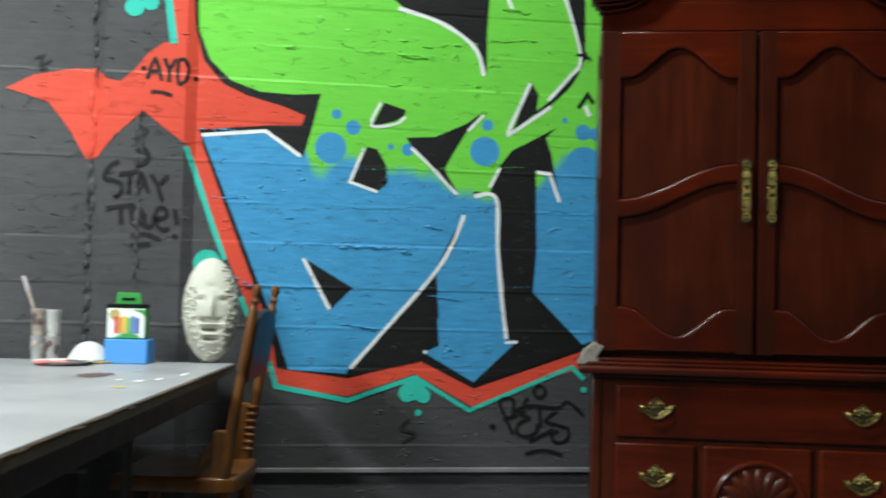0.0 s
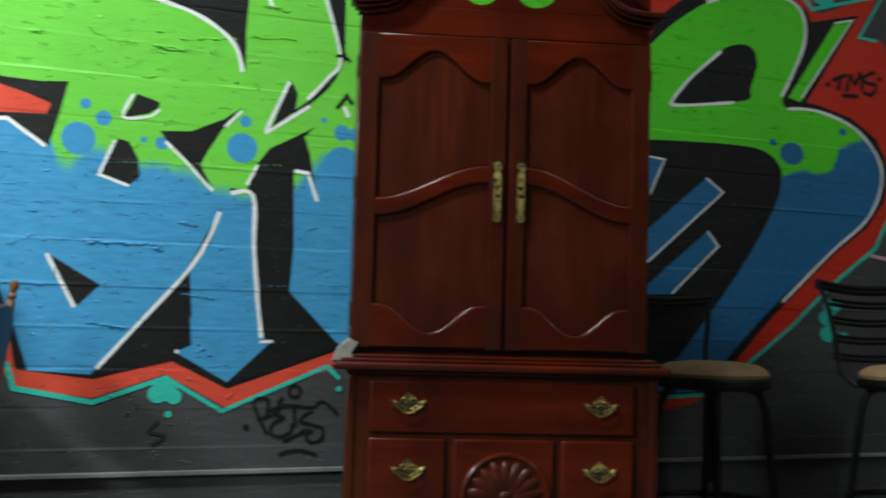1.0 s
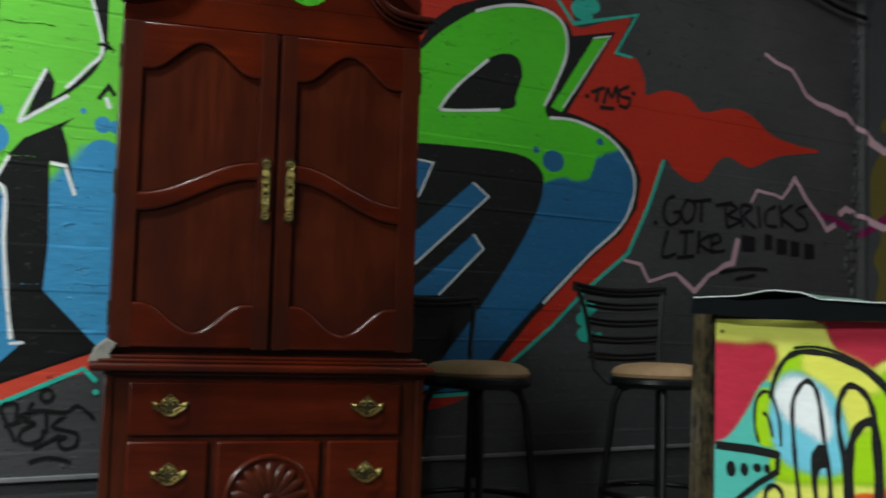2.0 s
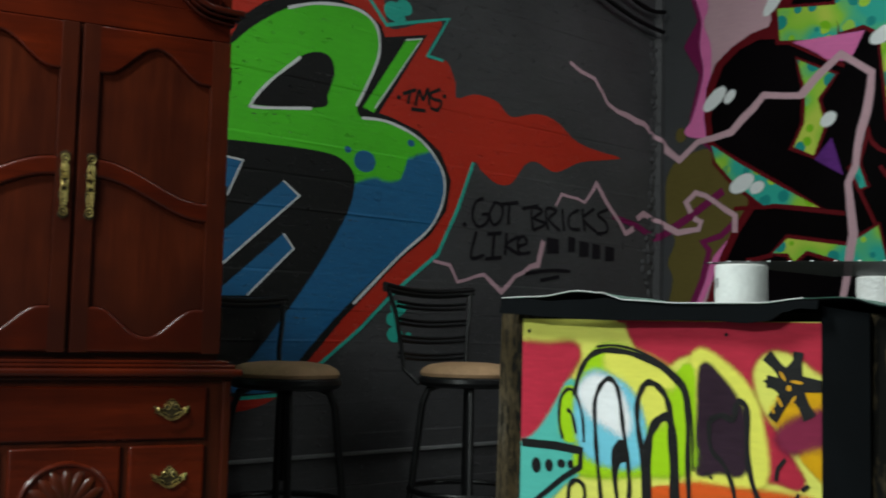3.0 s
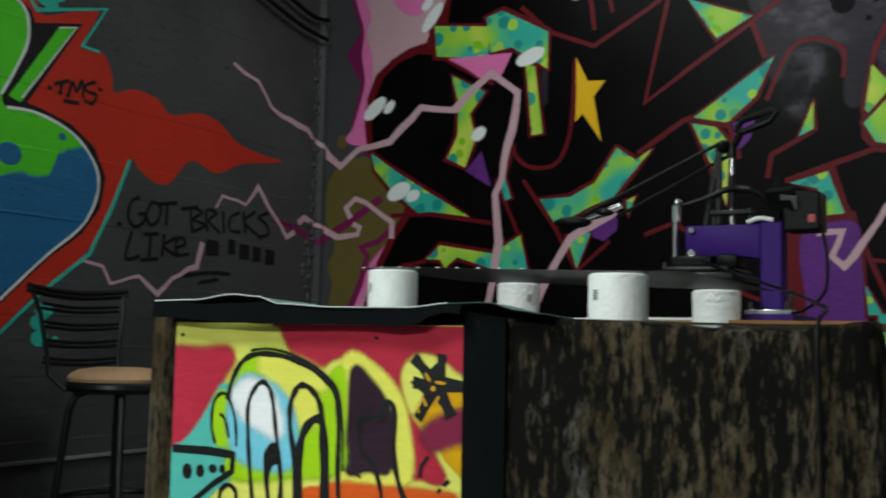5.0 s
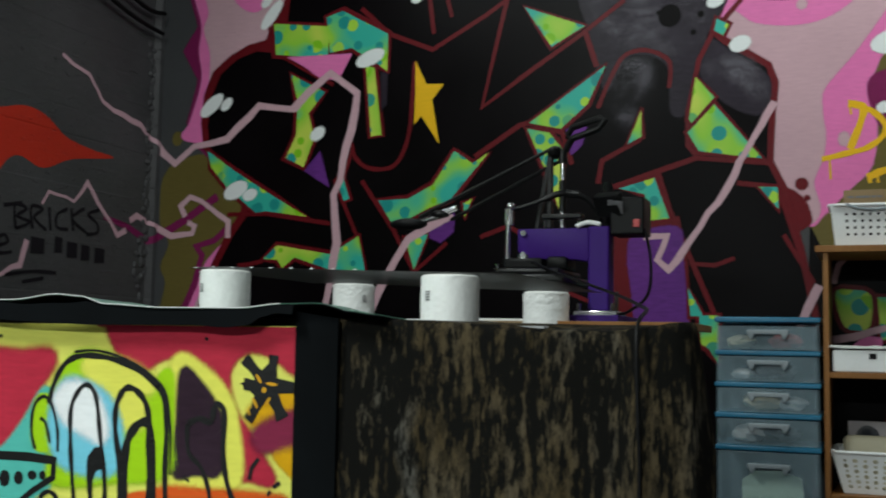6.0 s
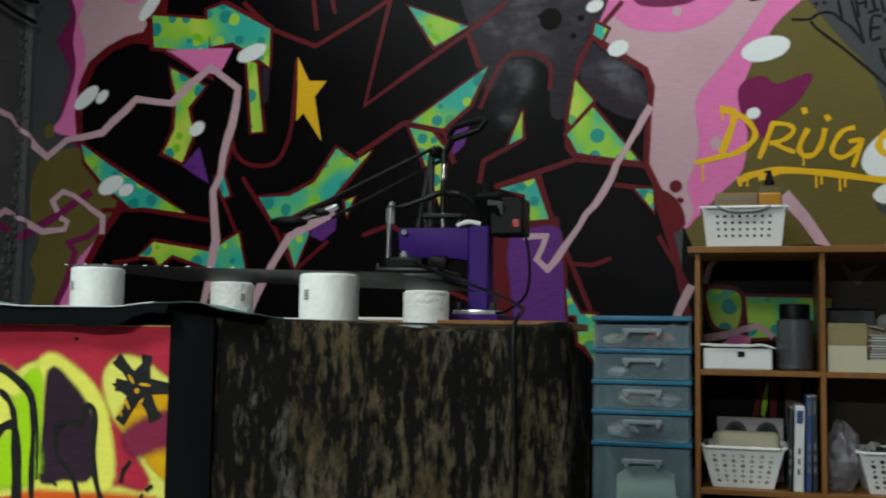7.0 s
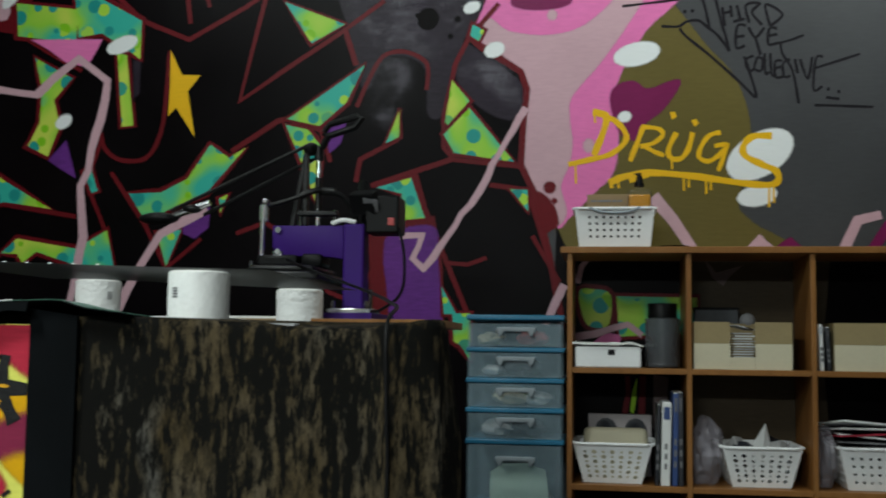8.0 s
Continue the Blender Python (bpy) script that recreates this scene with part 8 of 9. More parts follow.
bmesh.ops.translate(under, vec=(0.001, 0, -0.0030), verts=under.verts[:])
bmesh.ops.solidify(under, geom=under.faces[:], thickness=0.0016)
part("fabric", under, BLACK_CLOTH, run)
bmesh.ops.solidify(bm, geom=bm.faces[:], thickness=0.0012)
part("upper_side", bm, TEAL_FELT, run, "pale teal felt upper side")
part("piping", tube_bm([(1.7545, y, rim_height(y) + 0.0008) for y in ys[:34]], 0.0009, 6), WHITE_CARD, run, "thin white edge")
ys = [0.938 - 0.0085 * k for k in range(11)]
fall = wavy_strip([(1.7835 - 0.006 * math.sin(3.0 * k / 10), y, 0.948 - 0.0012 * k) for k, y in enumerate(ys)], [0.80 + 0.01 * math.sin(2 * k) for k in range(11)], 0.004, 0.004)
part("tail", fall, BLACK_CLOTH, run)

# ---- paper rolls and the sheet across them ----
def build_roll(at, crinkle, label):
    """A wrapped roll; crinkle is how far the paper stands off in sharp creases."""
    r = thing("paper_roll", label, "paper roll", "paper rolls under the sheet", at)
    body = lathe_bm([(0.020, 0.0), (0.052, 0.0), (0.0545, 0.003), (0.0545, 0.086), (0.052, 0.089), (0.020, 0.089), (0.019, 0.08), (0.019, 0.01)], 40)
    part("roll", body, PAPER, r)
    q = random.Random(4)
    n, rows = 96, 22
    bm = bmesh.new()
    rings = []
    for i in range(rows + 1):
        rings.append([])
        for k in range(n):
            a = 2 * math.pi * k / n
            c = Vector((math.cos(a) * 2.2, math.sin(a) * 2.2, i * 0.16))
            fold = abs(noise.noise(c * 1.3)) + 0.5 * abs(noise.noise(c * 3.1 + Vector((3, 1, 7))))
            top = max(0.0, (i - rows * 0.55) / (rows * 0.45))
            rad = 0.0553 + crinkle * fold * (0.35 + 0.65 * top) + q.uniform(0, 0.0003)
            z = 0.001 + 0.0862 * i / rows - (crinkle * 1.2 * fold + q.uniform(0, 0.0015) if i == rows else 0.0)
            rings[-1].append(bm.verts.new((rad * math.cos(a), rad * math.sin(a), z)))
    for lo, hi in zip(rings, rings[1:]):
        for k in range(n):
            bm.faces.new((lo[k], lo[(k + 1) % n], hi[(k + 1) % n], hi[k]))
    part("wrapper", bm, TISSUE_WRAP, r, "torn crinkled wrapper", smooth=crinkle < 0.004)
    a = radians(149)
    for z in (0.040, 0.045, 0.050, 0.055):
        part("print_bar", turned(box_bm(-0.006, 0.006, -0.0004, 0.0004, z, z + 0.0026), Matrix.Translation(((0.0565 + 0.3 * crinkle) * math.cos(a), (0.0565 + 0.3 * crinkle) * math.sin(a), 0)) @ Matrix.Rotation(a + radians(90), 4, "Z")), GREY_PRINT, r)
    return r


roll = build_roll(pose(2.15, 1.318, 0.960), 0.0016, "white wrapped paper roll standing on end")
copy_thing(roll, pose(1.99, 0.722, 0.935, 0, 0, 4))
creased = build_roll(pose(2.72, 1.275, 0.962, 0, 0, 86), 0.0050, "paper roll on end in torn creased wrapping")
copy_thing(creased, pose(2.66, 0.722, 0.938, 0, 0, 190))

sheet = thing("grey_sheet", "thin dark grey sheet resting across four paper rolls", "sheet")
bm = bmesh.new()
ys = [1.385 - 0.02 * k for k in range(42)]
def sheet_z(y):
    return 1.0520 - 0.0235 * max(0.0, (1.30 - y) / 0.58)
rows = [[bm.verts.new((x0, y, sheet_z(y) + 0.001 * math.sin(6 * y))) for x0 in (1.935 + 0.25 * (y - 0.72), 2.2, 2.45, 2.60 + 0.12 * (y - 0.6))] for y in ys]
for a, b in zip(rows, rows[1:]):
    for k in range(3):
        bm.faces.new((a[k], a[k + 1], b[k + 1], b[k]))
bmesh.ops.solidify(bm, geom=bm.faces[:], thickness=0.0028)
part("plate", bm, SHEET_GREY, sheet).visible_shadow = False
# white dots that stand in for highlights on the sheet's front edge
for k in range(9):
    y = 1.36 - 0.055 * k
    part("eyelet", ball_bm((1.934 + 0.25 * (y - 0.72), y, sheet_z(y) + 0.0005), 0.0010, 0.004, 0.0012, 8, 6), WHITE_PLASTIC, sheet)

# flat papers and boards on the table
for x0, x1, y0, y1, z, h, turn, mat, label, cat in (
        (2.0, 2.42, 0.70, 1.06, DECK + 0.004, 0.004, 4, WHITE_CARD, "loose white paper sheets lying on the table", "paper"),
        (2.72, 3.00, 0.735, 1.08, DECK + 0.0228, 0.006, 0, WHITE_CARD, "loose white paper sheets lying on the table", "paper"),
        (2.62, 3.03, 0.37, 0.715, DECK + 0.004, 0.0175, 0, SHELF_WOOD, "thin honey-coloured wooden board on the table", "board"),
        (2.74, 3.02, 0.560, 0.71, DECK + 0.0220, 0.0178, 0, PURPLE_STEEL, "flat purple board under the press", "board"),
        (2.70, 3.04, 0.73, 1.10, DECK + 0.004, 0.0186, 0, CARDBOARD, "brown board stack lying under the press", "board")):
    cx, cy = (x0 + x1) / 2, (y0 + y1) / 2
    solid(cat if cat != "board" else "flat_board", turned(box_bm(x0 - cx, x1 - cx, y0 - cy, y1 - cy, 0, h, 0.001), pose(cx, cy, z, 0, 0, turn)), mat, label, cat, smooth=False)

# ---- heat press ----
def build_press():
    p = thing("heat_press", "purple steel heat press with black lever arms and chrome fittings", "heat press")
    X = 2.9
    base = DECK + 0.040
    part("base_plate", box_bm(X - 0.06, X + 0.06, 0.585, 0.70, base, base + 0.014, 0.002), CHROME, p, "bare steel base plate")
    part("post", box_bm(X - 0.032, X + 0.032, 0.612, 0.668, base + 0.0145, 1.212, 0.006, 3), PURPLE_STEEL, p)
    arm = [(0.6685, 1.118), (0.700, 1.124), (0.842, 1.127), (0.862, 1.150), (0.863, 1.208), (0.6685, 1.208)]
    bm = bmesh.new()
    bm.faces.new([bm.verts.new((X - 0.028, y, z)) for y, z in arm])
    made = bmesh.ops.extrude_face_region(bm, geom=bm.faces[:])
    bmesh.ops.translate(bm, vec=(0.056, 0, 0), verts=[g for g in made["geom"] if isinstance(g, bmesh.types.BMVert)])
    bmesh.ops.recalc_face_normals(bm, faces=bm.faces[:])
    bmesh.ops.bevel(bm, geom=bm.edges[:], offset=0.003, segments=2, profile=0.5, affect="EDGES")
    part("arm", bm, PURPLE_STEEL, p)
    for y, z in ((0.845, 1.196), (0.845, 1.138)):
        part("bolt", tube_bm([(X - 0.028, y, z), (X - 0.038, y, z)], 0.008, 10), CHROME, p)
    part("platen", joined(box_bm(X - 0.16, X + 0.14, 0.700, 0.915, 1.058, 1.078, 0.006), box_bm(X - 0.13, X + 0.11, 0.72, 0.895, 1.078, 1.096, 0.010)), BLACK_METAL, p, "black heating platen")
    part("clamp", box_bm(X - 0.06, X + 0.04, 0.785, 0.895, 1.096, 1.128, 0.008), BLACK_PLASTIC, p)
    part("clamp", box_bm(X - 0.05, X + 0.05, 0.72, 0.778, 1.096, 1.132, 0.010), BLACK_PLASTIC, p)
    part("knob", tube_bm([(X - 0.01, 0.845, 1.128), (X - 0.01, 0.845, 1.140)], 0.022, 16), CHROME, p)
    part("link", joined(tube_bm([(X - 0.05, 0.884, 1.10), (X - 0.05, 0.883, 1.20), (X - 0.05, 0.878, 1.26)], [0.007, 0.007, 0.009], 10), box_bm(X - 0.056, X - 0.044, 0.868, 0.892, 1.215, 1.262, 0.004), ball_bm((X - 0.05, 0.876, 1.268), 0.011, 0.011, 0.011, 10, 8)), CHROME, p, "chrome toggle link")
    part("bolt", tube_bm([(X - 0.05, 0.912, 1.078), (X - 0.05, 0.912, 1.112)], 0.006, 8), CHROME, p)
    part("screw", joined(tube_bm([(X, 0.747, 1.208), (X, 0.747, 1.42)], 0.0045, 12), tube_bm([(X, 0.747, 1.212), (X, 0.747, 1.25)], 0.007, 12), tube_bm([(X, 0.747, 1.345), (X, 0.747, 1.385)], 0.007, 12)), CHROME, p, "threaded chrome screw")
    for lo, hi, rad in ((1.255, 1.34, 0.009), (1.388, 1.425, 0.013)):
        part("sleeve", tube_bm([(X, 0.747, lo), (X, 0.747, hi)], rad, 12), BLACK_METAL, p)
    for y in (0.700, 0.795):
        part("guide_pin", tube_bm([(X, y, 1.208), (X, y, 1.252)], 0.005, 8), CHROME, p)
    part("crosshead", box_bm(X - 0.02, X + 0.02, 0.69, 0.80, 1.236, 1.248, 0.003), BLACK_METAL, p)
    part("yoke", tube_bm(curve_points([(X - 0.03, 0.872, 1.262), (X - 0.02, 0.82, 1.278), (X - 0.01, 0.76, 1.302), (X, 0.73, 1.306), (X, 0.70, 1.302)], 5), [0.006] * 8 + [0.009] * 13, 10), BLACK_METAL, p)
    part("hose", tube_bm(curve_points([(X, 0.745, 1.30), (X, 0.69, 1.295), (X, 0.655, 1.26), (X, 0.64, 1.21)], 6), 0.007, 8), BLACK_PLASTIC, p)
    part("strut", box_bm(X - 0.010, X + 0.010, 0.774, 0.788, 1.21, 1.42, 0.003), BLACK_METAL, p)
    part("strut", turned(box_bm(-0.008, 0.008, -0.006, 0.006, -0.10, 0.10, 0.002), pose(X + 0.02, 0.805, 1.31, 10, 0, 0)), BLACK_METAL, p)
    for dx, a, c in ((-0.02, (1.155, 1.250), (0.775, 1.424)), (0.02, (1.075, 1.244), (0.765, 1.395))):
        part("lever", tube_bm([(X + dx, *a), (X + dx, *c)], 0.0052, 8), BLACK_METAL, p)
    part("lever_joint", ball_bm((X, 0.768, 1.418), 0.03, 0.022, 0.018, 12, 8), BLACK_METAL, p)
    part("lever_joint", ball_bm((X, 1.10, 1.258), 0.02, 0.03, 0.012, 12, 8), BLACK_METAL, p)
    part("lever_tip", joined(tube_bm([(X, 1.155, 1.240), (X, 1.10, 1.256), (X, 1.05, 1.275)], [0.008, 0.012, 0.009], 10)), CHROME, p)
    part("lever_grip", ball_bm((X, 1.195, 1.232), 0.028, 0.058, 0.017, 18, 10), BLACK_PLASTIC, p, "black plastic grip")
    loop = [(X, 0.735, 1.462), (X, 0.720, 1.484), (X, 0.645, 1.506), (X, 0.632, 1.500), (X, 0.650, 1.476), (X, 0.725, 1.452), (X, 0.735, 1.462)]
    part("crank_handle", joined(tube_bm(loop, 0.009, 8), tube_bm([(X, 0.74, 1.42), (X, 0.722, 1.455)], 0.010, 8)), BLACK_PLASTIC, p, "black loop handle")
    box = part("control_box", box_bm(X - 0.05, X + 0.05, 0.517, 0.606, 1.186, 1.284, 0.005), BLACK_PLASTIC, p, "black control box")
    bm = box_bm(-0.002, 0.002, -0.021, 0.021, -0.018, 0.018, 0.001)
    part("display", turned(bm, pose(X - 0.058, 0.590, 1.258, 14, -34, -18)), SCREEN_GREY, box)
    part("display_hood", turned(box_bm(-0.004, 0.03, -0.036, 0.036, -0.030, 0.030, 0.004), pose(X - 0.05, 0.613, 1.26, 0, -28, -18)), BLACK_PLASTIC, box)
    part("switch", box_bm(X - 0.053, X - 0.049, 0.528, 0.545, 1.205, 1.225, 0.001), RED_PLASTIC, box)
    part("rod", joined(tube_bm([(X + 0.02, 0.629, 1.212), (X + 0.02, 0.629, 1.335)], 0.008, 8), tube_bm([(X + 0.02, 0.629, 1.30), (X + 0.02, 0.629, 1.33)], 0.012, 8)), BLACK_METAL, p)
    part("dial", joined(tube_bm(curve_points([(X - 0.03, 0.70, 1.212), (X - 0.03, 0.67, 1.222), (X - 0.03, 0.635, 1.216)], 4), 0.006, 8)), WHITE_PLASTIC, p)
    for y in (0.60, 0.69):
        part("bolt", tube_bm([(X - 0.04, y, base + 0.014), (X - 0.04, y, base + 0.034)], 0.006, 8), CHROME, p)
    part("bolt", tube_bm([(X - 0.02, 0.594, base + 0.014), (X - 0.02, 0.594, base + 0.065)], 0.006, 8), CHROME, p)
    wire = curve_points([(X - 0.04, 0.517, 1.20), (X - 0.06, 0.498, 1.12), (X - 0.06, 0.505, 1.03), (X - 0.05, 0.56, 0.985), (X - 0.03, 0.60, 0.980)], 6)
    part("box_cable", tube_bm(wire, 0.004, 6), BLACK_PLASTIC, p)
    return p


build_press()
wire = curve_points([(2.80, 0.80, 1.112), (2.70, 0.70, 1.075), (2.45, 0.50, 1.01), (2.1, 0.38, 0.972), (1.86, 0.325, 0.955), (1.782, 0.325, 0.925), (1.770, 0.322, 0.82), (1.768, 0.318, 0.66), (1.765, 0.330, 0.45), (1.765, 0.32, 0.006)], 6)
solid("power_cable", tube_bm(wire, 0.0034, 8), BLACK_PLASTIC, "black power cable trailing over the table edge", "cable")

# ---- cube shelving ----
# the units are drawn small, then enlarged about the camera's place to reach the wall, keeping its view
EYE_SCALE = Matrix.Translation((0.04, -0.027, 0.892)) @ Matrix.Scale(1.127, 4) @ Matrix.Translation((-0.04, 0.027, -0.892))
FOOT = 0.1005
SX = 3.75
LEVELS = [0.120, 0.427, 0.809, 1.209]
DIVIDERS = [0.106, -0.283, -0.677, -1.071, -1.467]


# ---- drawer tower ----
def build_tower():
    t = thing("drawer_tower", "tower of frosted plastic drawers in a teal-blue frame", "drawers")
    x0, x1, y0, y1 = 3.752, 4.07, 0.127, 0.450
    for y in (y0, y1 - 0.012):
        part("side", box_bm(x0 + 0.012, x1, y, y + 0.012, FOOT + 0.01, 0.992, 0.002), TRAY_CLEAR, t)
    part("top", box_bm(x0, x1, y0 - 0.004, y1 + 0.004, 0.984, 1.002, 0.005), TRAY_BLUE, t)
    part("rear", box_bm(x1 - 0.006, x1, y0 + 0.012, y1 - 0.012, FOOT + 0.01, 0.984), TRAY_CLEAR, t)
    stuff = {0: ((0.375, 0.050, CREAM_CARD), (0.235, 0.055, PINK_PLATE)), 1: ((0.27, 0.065, GREY_PRINT), (0.37, 0.04, WHITE_CARD)), 2: ((0.31, 0.07, CREAM_CARD), (0.22, 0.05, WHITE_CARD)), 3: ((0.25, 0.06, GREY_PRINT), (0.35, 0.06, WHITE_CARD)), 4: ((0.27, 0.070, WHITE_CARD), (0.22, 0.050, CREAM_CARD))}
    edges = [0.984, 0.886, 0.783, 0.684, 0.580, 0.352]
    r = random.Random(3)
    for k, (hi, lo) in enumerate(zip(edges, edges[1:])):
        part("shelf_bar", box_bm(x0, x1, y0 - 0.003, y1 + 0.003, lo - 0.009, lo + 0.007, 0.004), TRAY_BLUE, t)
        z0, z1 = lo + 0.010, hi - 0.012
        d = part("drawer", box_bm(x0 - 0.004, x0 + 0.002, y0 + 0.008, y1 - 0.008, z0, z1, 0.002), TRAY_CLEAR, t)
        for y in (y0 + 0.014, y1 - 0.017):
            part("drawer_side", box_bm(x0 + 0.002, x1 - 0.02, y, y + 0.003, z0, z1 - 0.012), TRAY_CLEAR, d)
        part("drawer_bottom", box_bm(x0 + 0.002, x1 - 0.02, y0 + 0.017, y1 - 0.017, z0, z0 + 0.003), TRAY_CLEAR, d)
        ym, zh = (y0 + y1) / 2 - 0.004, hi - (0.024 if k < 4 else 0.048)
        grip = [(-0.064, 0.0), (0.064, 0.0), (0.066, -0.010), (0.054, -0.030), (0.047, -0.030), (0.040, -0.015), (-0.040, -0.015), (-0.047, -0.030), (-0.054, -0.030), (-0.066, -0.010)]
        bm = turned(prism_bm([(u, w) for u, w in grip[::-1]], -0.016, 0.002, 0.004, 2), pose(x0 - 0.004, ym, zh, 0, 0, -90))
        part("handle", bm, HANDLE_CLEAR, d)
        for y, s, m in stuff[k]:
            bm = ball_bm((x0 + 0.10, y, z0 + 0.004 + s * 0.42), 0.06, s, s * 0.42, 12, 8)
            for v in bm.verts:
                v.co += Vector((r.uniform(-1, 1), r.uniform(-1, 1), r.uniform(-0.6, 1))) * s * 0.16
                v.co.z = max(v.co.z, z0 + 0.004)
                v.co.x = max(v.co.x, x0 + 0.006)
            part("contents", bm, m, d, smooth=False)
        if k == 4:
            sheet_bm = turned(prism_bm([(-0.10, 0.0), (0.10, 0.0), (0.085, 0.12), (0.02, 0.142), (-0.06, 0.138), (-0.10, 0.11)], -0.004, 0.004, 0.001), pose(x0 + 0.03, 0.272, z0 + 0.004, -10, 0, -90))
            part("contents", sheet_bm, MINT_PAPER, d, "pale mint paper", smooth=False)
    part("shelf_bar", box_bm(x0, x1, y0 - 0.003, y1 + 0.003, FOOT, FOOT + 0.02, 0.004), TRAY_BLUE, t)
    d = part("drawer", box_bm(x0 - 0.004, x1 - 0.02, y0 + 0.010, y1 - 0.010, FOOT + 0.022, 0.345, 0.004), TRAY_CLEAR, t)
    return t


tower = build_tower()
for pane in tower.children_recursive:
    if pane.name.split(".")[0] in ("drawer", "side", "rear", "drawer_side", "drawer_bottom"):
        pane.visible_shadow = False


def build_cubes():
    s = thing("cube_shelf", "honey laminate cube shelving open at the back", "shelving")
    part("top_board", box_bm(SX - 0.012, SX + 0.342, -1.50, 0.137, 1.209, 1.231, 0.003), SHELF_WOOD, s)
    for y in DIVIDERS:
        part("upright", box_bm(SX, SX + 0.34, y - 0.0082, y + 0.0082, FOOT, 1.2088, 0.002), SHELF_WOOD, s)
    for z in LEVELS[:3]:
        for ya, yb in zip(DIVIDERS, DIVIDERS[1:]):
            part("shelf", box_bm(SX + 0.002, SX + 0.34, yb + 0.0084, ya - 0.0084, z + 0.002, z + 0.0205, 0.002), SHELF_WOOD, s)
    return s


build_cubes()


def build_basket(name_label, holes, rows, top_w, low_w, high, deep, sizes=(0.62,), edge=0.07, foot=0.10):
    """A tapered plastic basket: rim, floor and walls of bars with holes between them. Local x runs across, y is depth, z up."""
    b = thing("basket", name_label, "basket", "white plastic baskets")

    def wall_point(u, h, side):
        """A place on the tapered wall, from shares of its width and height."""
        w = low_w + (top_w - low_w) * h
        d = deep * (0.82 + 0.18 * h)
        if side in (0, 2):
            return Vector(((u - 0.5) * w, -d / 2 if side == 0 else d / 2, h * high))
        return Vector((w / 2 if side == 1 else -w / 2, (u - 0.5) * d, h * high))

    def share(k, total, lo, hi):
        return lo + (hi - lo) * k / total

    for side in range(4):
        n = holes if side in (0, 2) else max(3, holes * 2 // 3)
        bm = bmesh.new()
        us = [0.0] + [share(k, n, edge, 1 - edge) for k in range(n + 1)] + [1.0]
        hs = [0.0] + [share(k, rows, foot, 0.84) for k in range(rows + 1)] + [1.0]
        for i in range(len(hs) - 1):
            for k in range(len(us) - 1):
                u0, u1, h0, h1 = us[k], us[k + 1], hs[i], hs[i + 1]
                um, hm = (u0 + u1) / 2, (h0 + h1) / 2
                rim = [(u1, hm), (u1, h1), (um, h1), (u0, h1), (u0, hm), (u0, h0), (um, h0), (u1, h0)]
                outer = [bm.verts.new(wall_point(u, h, side)) for u, h in rim]
                if i in (0, len(hs) - 2) or k in (0, len(us) - 2):
                    bm.faces.new(outer)
                    continue
                size = sizes[(i + k) % len(sizes)]
                cell = min((u1 - u0) * low_w, (h1 - h0) * high) * size / 2
                inner = [bm.verts.new(wall_point(um + cell / low_w * math.cos(math.pi * q / 4), hm + cell / high * math.sin(math.pi * q / 4), side)) for q in range(8)]
                for q in range(8):
                    bm.faces.new((outer[q], outer[(q + 1) % 8], inner[(q + 1) % 8], inner[q]))
        bmesh.ops.remove_doubles(bm, verts=bm.verts[:], dist=1e-5)
        bmesh.ops.recalc_face_normals(bm, faces=bm.faces[:])
        bmesh.ops.solidify(bm, geom=bm.faces[:], thickness=0.0025)
        part("wall", bm, WHITE_PLASTIC, b, smooth=False)
    w, d = top_w / 2 + 0.004, deep / 2 + 0.004
    ring = [(-w, -d + 0.02), (-w + 0.02, -d), (w - 0.02, -d), (w, -d + 0.02), (w, d - 0.02), (w - 0.02, d), (-w + 0.02, d), (-w, d - 0.02), (-w, -d + 0.02)]
    part("rim", tube_bm([(x, y, high - (0.008 * math.cos(x / w * 1.4) if y < 0 else 0)) for x, y in ring], 0.0055, 8), WHITE_PLASTIC, b)
    part("base", box_bm(-low_w / 2 + 0.002, low_w / 2 - 0.002, -deep * 0.41 + 0.002, deep * 0.41 - 0.002, 0.0, 0.003), WHITE_PLASTIC, b, smooth=False)
    return b


def facing(y, z, x=SX, turn=0):
    """A pose for things on the shelving: local x runs across the view from left to right, local -y faces the room."""
    return pose(x, y, z, 0, 0, -90 + turn)


first = build_basket("white perforated plastic basket on top of the shelving", 8, 4, 0.266, 0.238, 0.134, 0.20, (0.44,), 0.13, 0.20)
first.matrix_world = facing(-0.042, 1.2325, SX + 0.13)
part("scoop", tube_bm(curve_points([(-0.085, -0.106, 0.134), (-0.05, -0.108, 0.120), (0.0, -0.109, 0.115), (0.05, -0.108, 0.120), (0.085, -0.106, 0.134)], 5), 0.0045, 8), HANDLE_CLEAR, first)
second = build_basket("white plastic basket of papers on a cube shelf", 7, 6, 0.262, 0.19, 0.132, 0.24, (0.82, 0.5))
second.matrix_world = facing(-0.040, 0.4488, SX + 0.15, -3)
third = build_basket("white plastic basket of oddments on a cube shelf", 7, 6, 0.255, 0.186, 0.131, 0.24, (0.82, 0.5))
third.matrix_world = facing(-0.512, 0.4488, SX + 0.15, 2)
fourth = build_basket("white plastic basket heaped with papers", 9, 4, 0.30, 0.24, 0.136, 0.24, (0.45,))
fourth.matrix_world = facing(-0.905, 0.4488, SX + 0.15, 0)

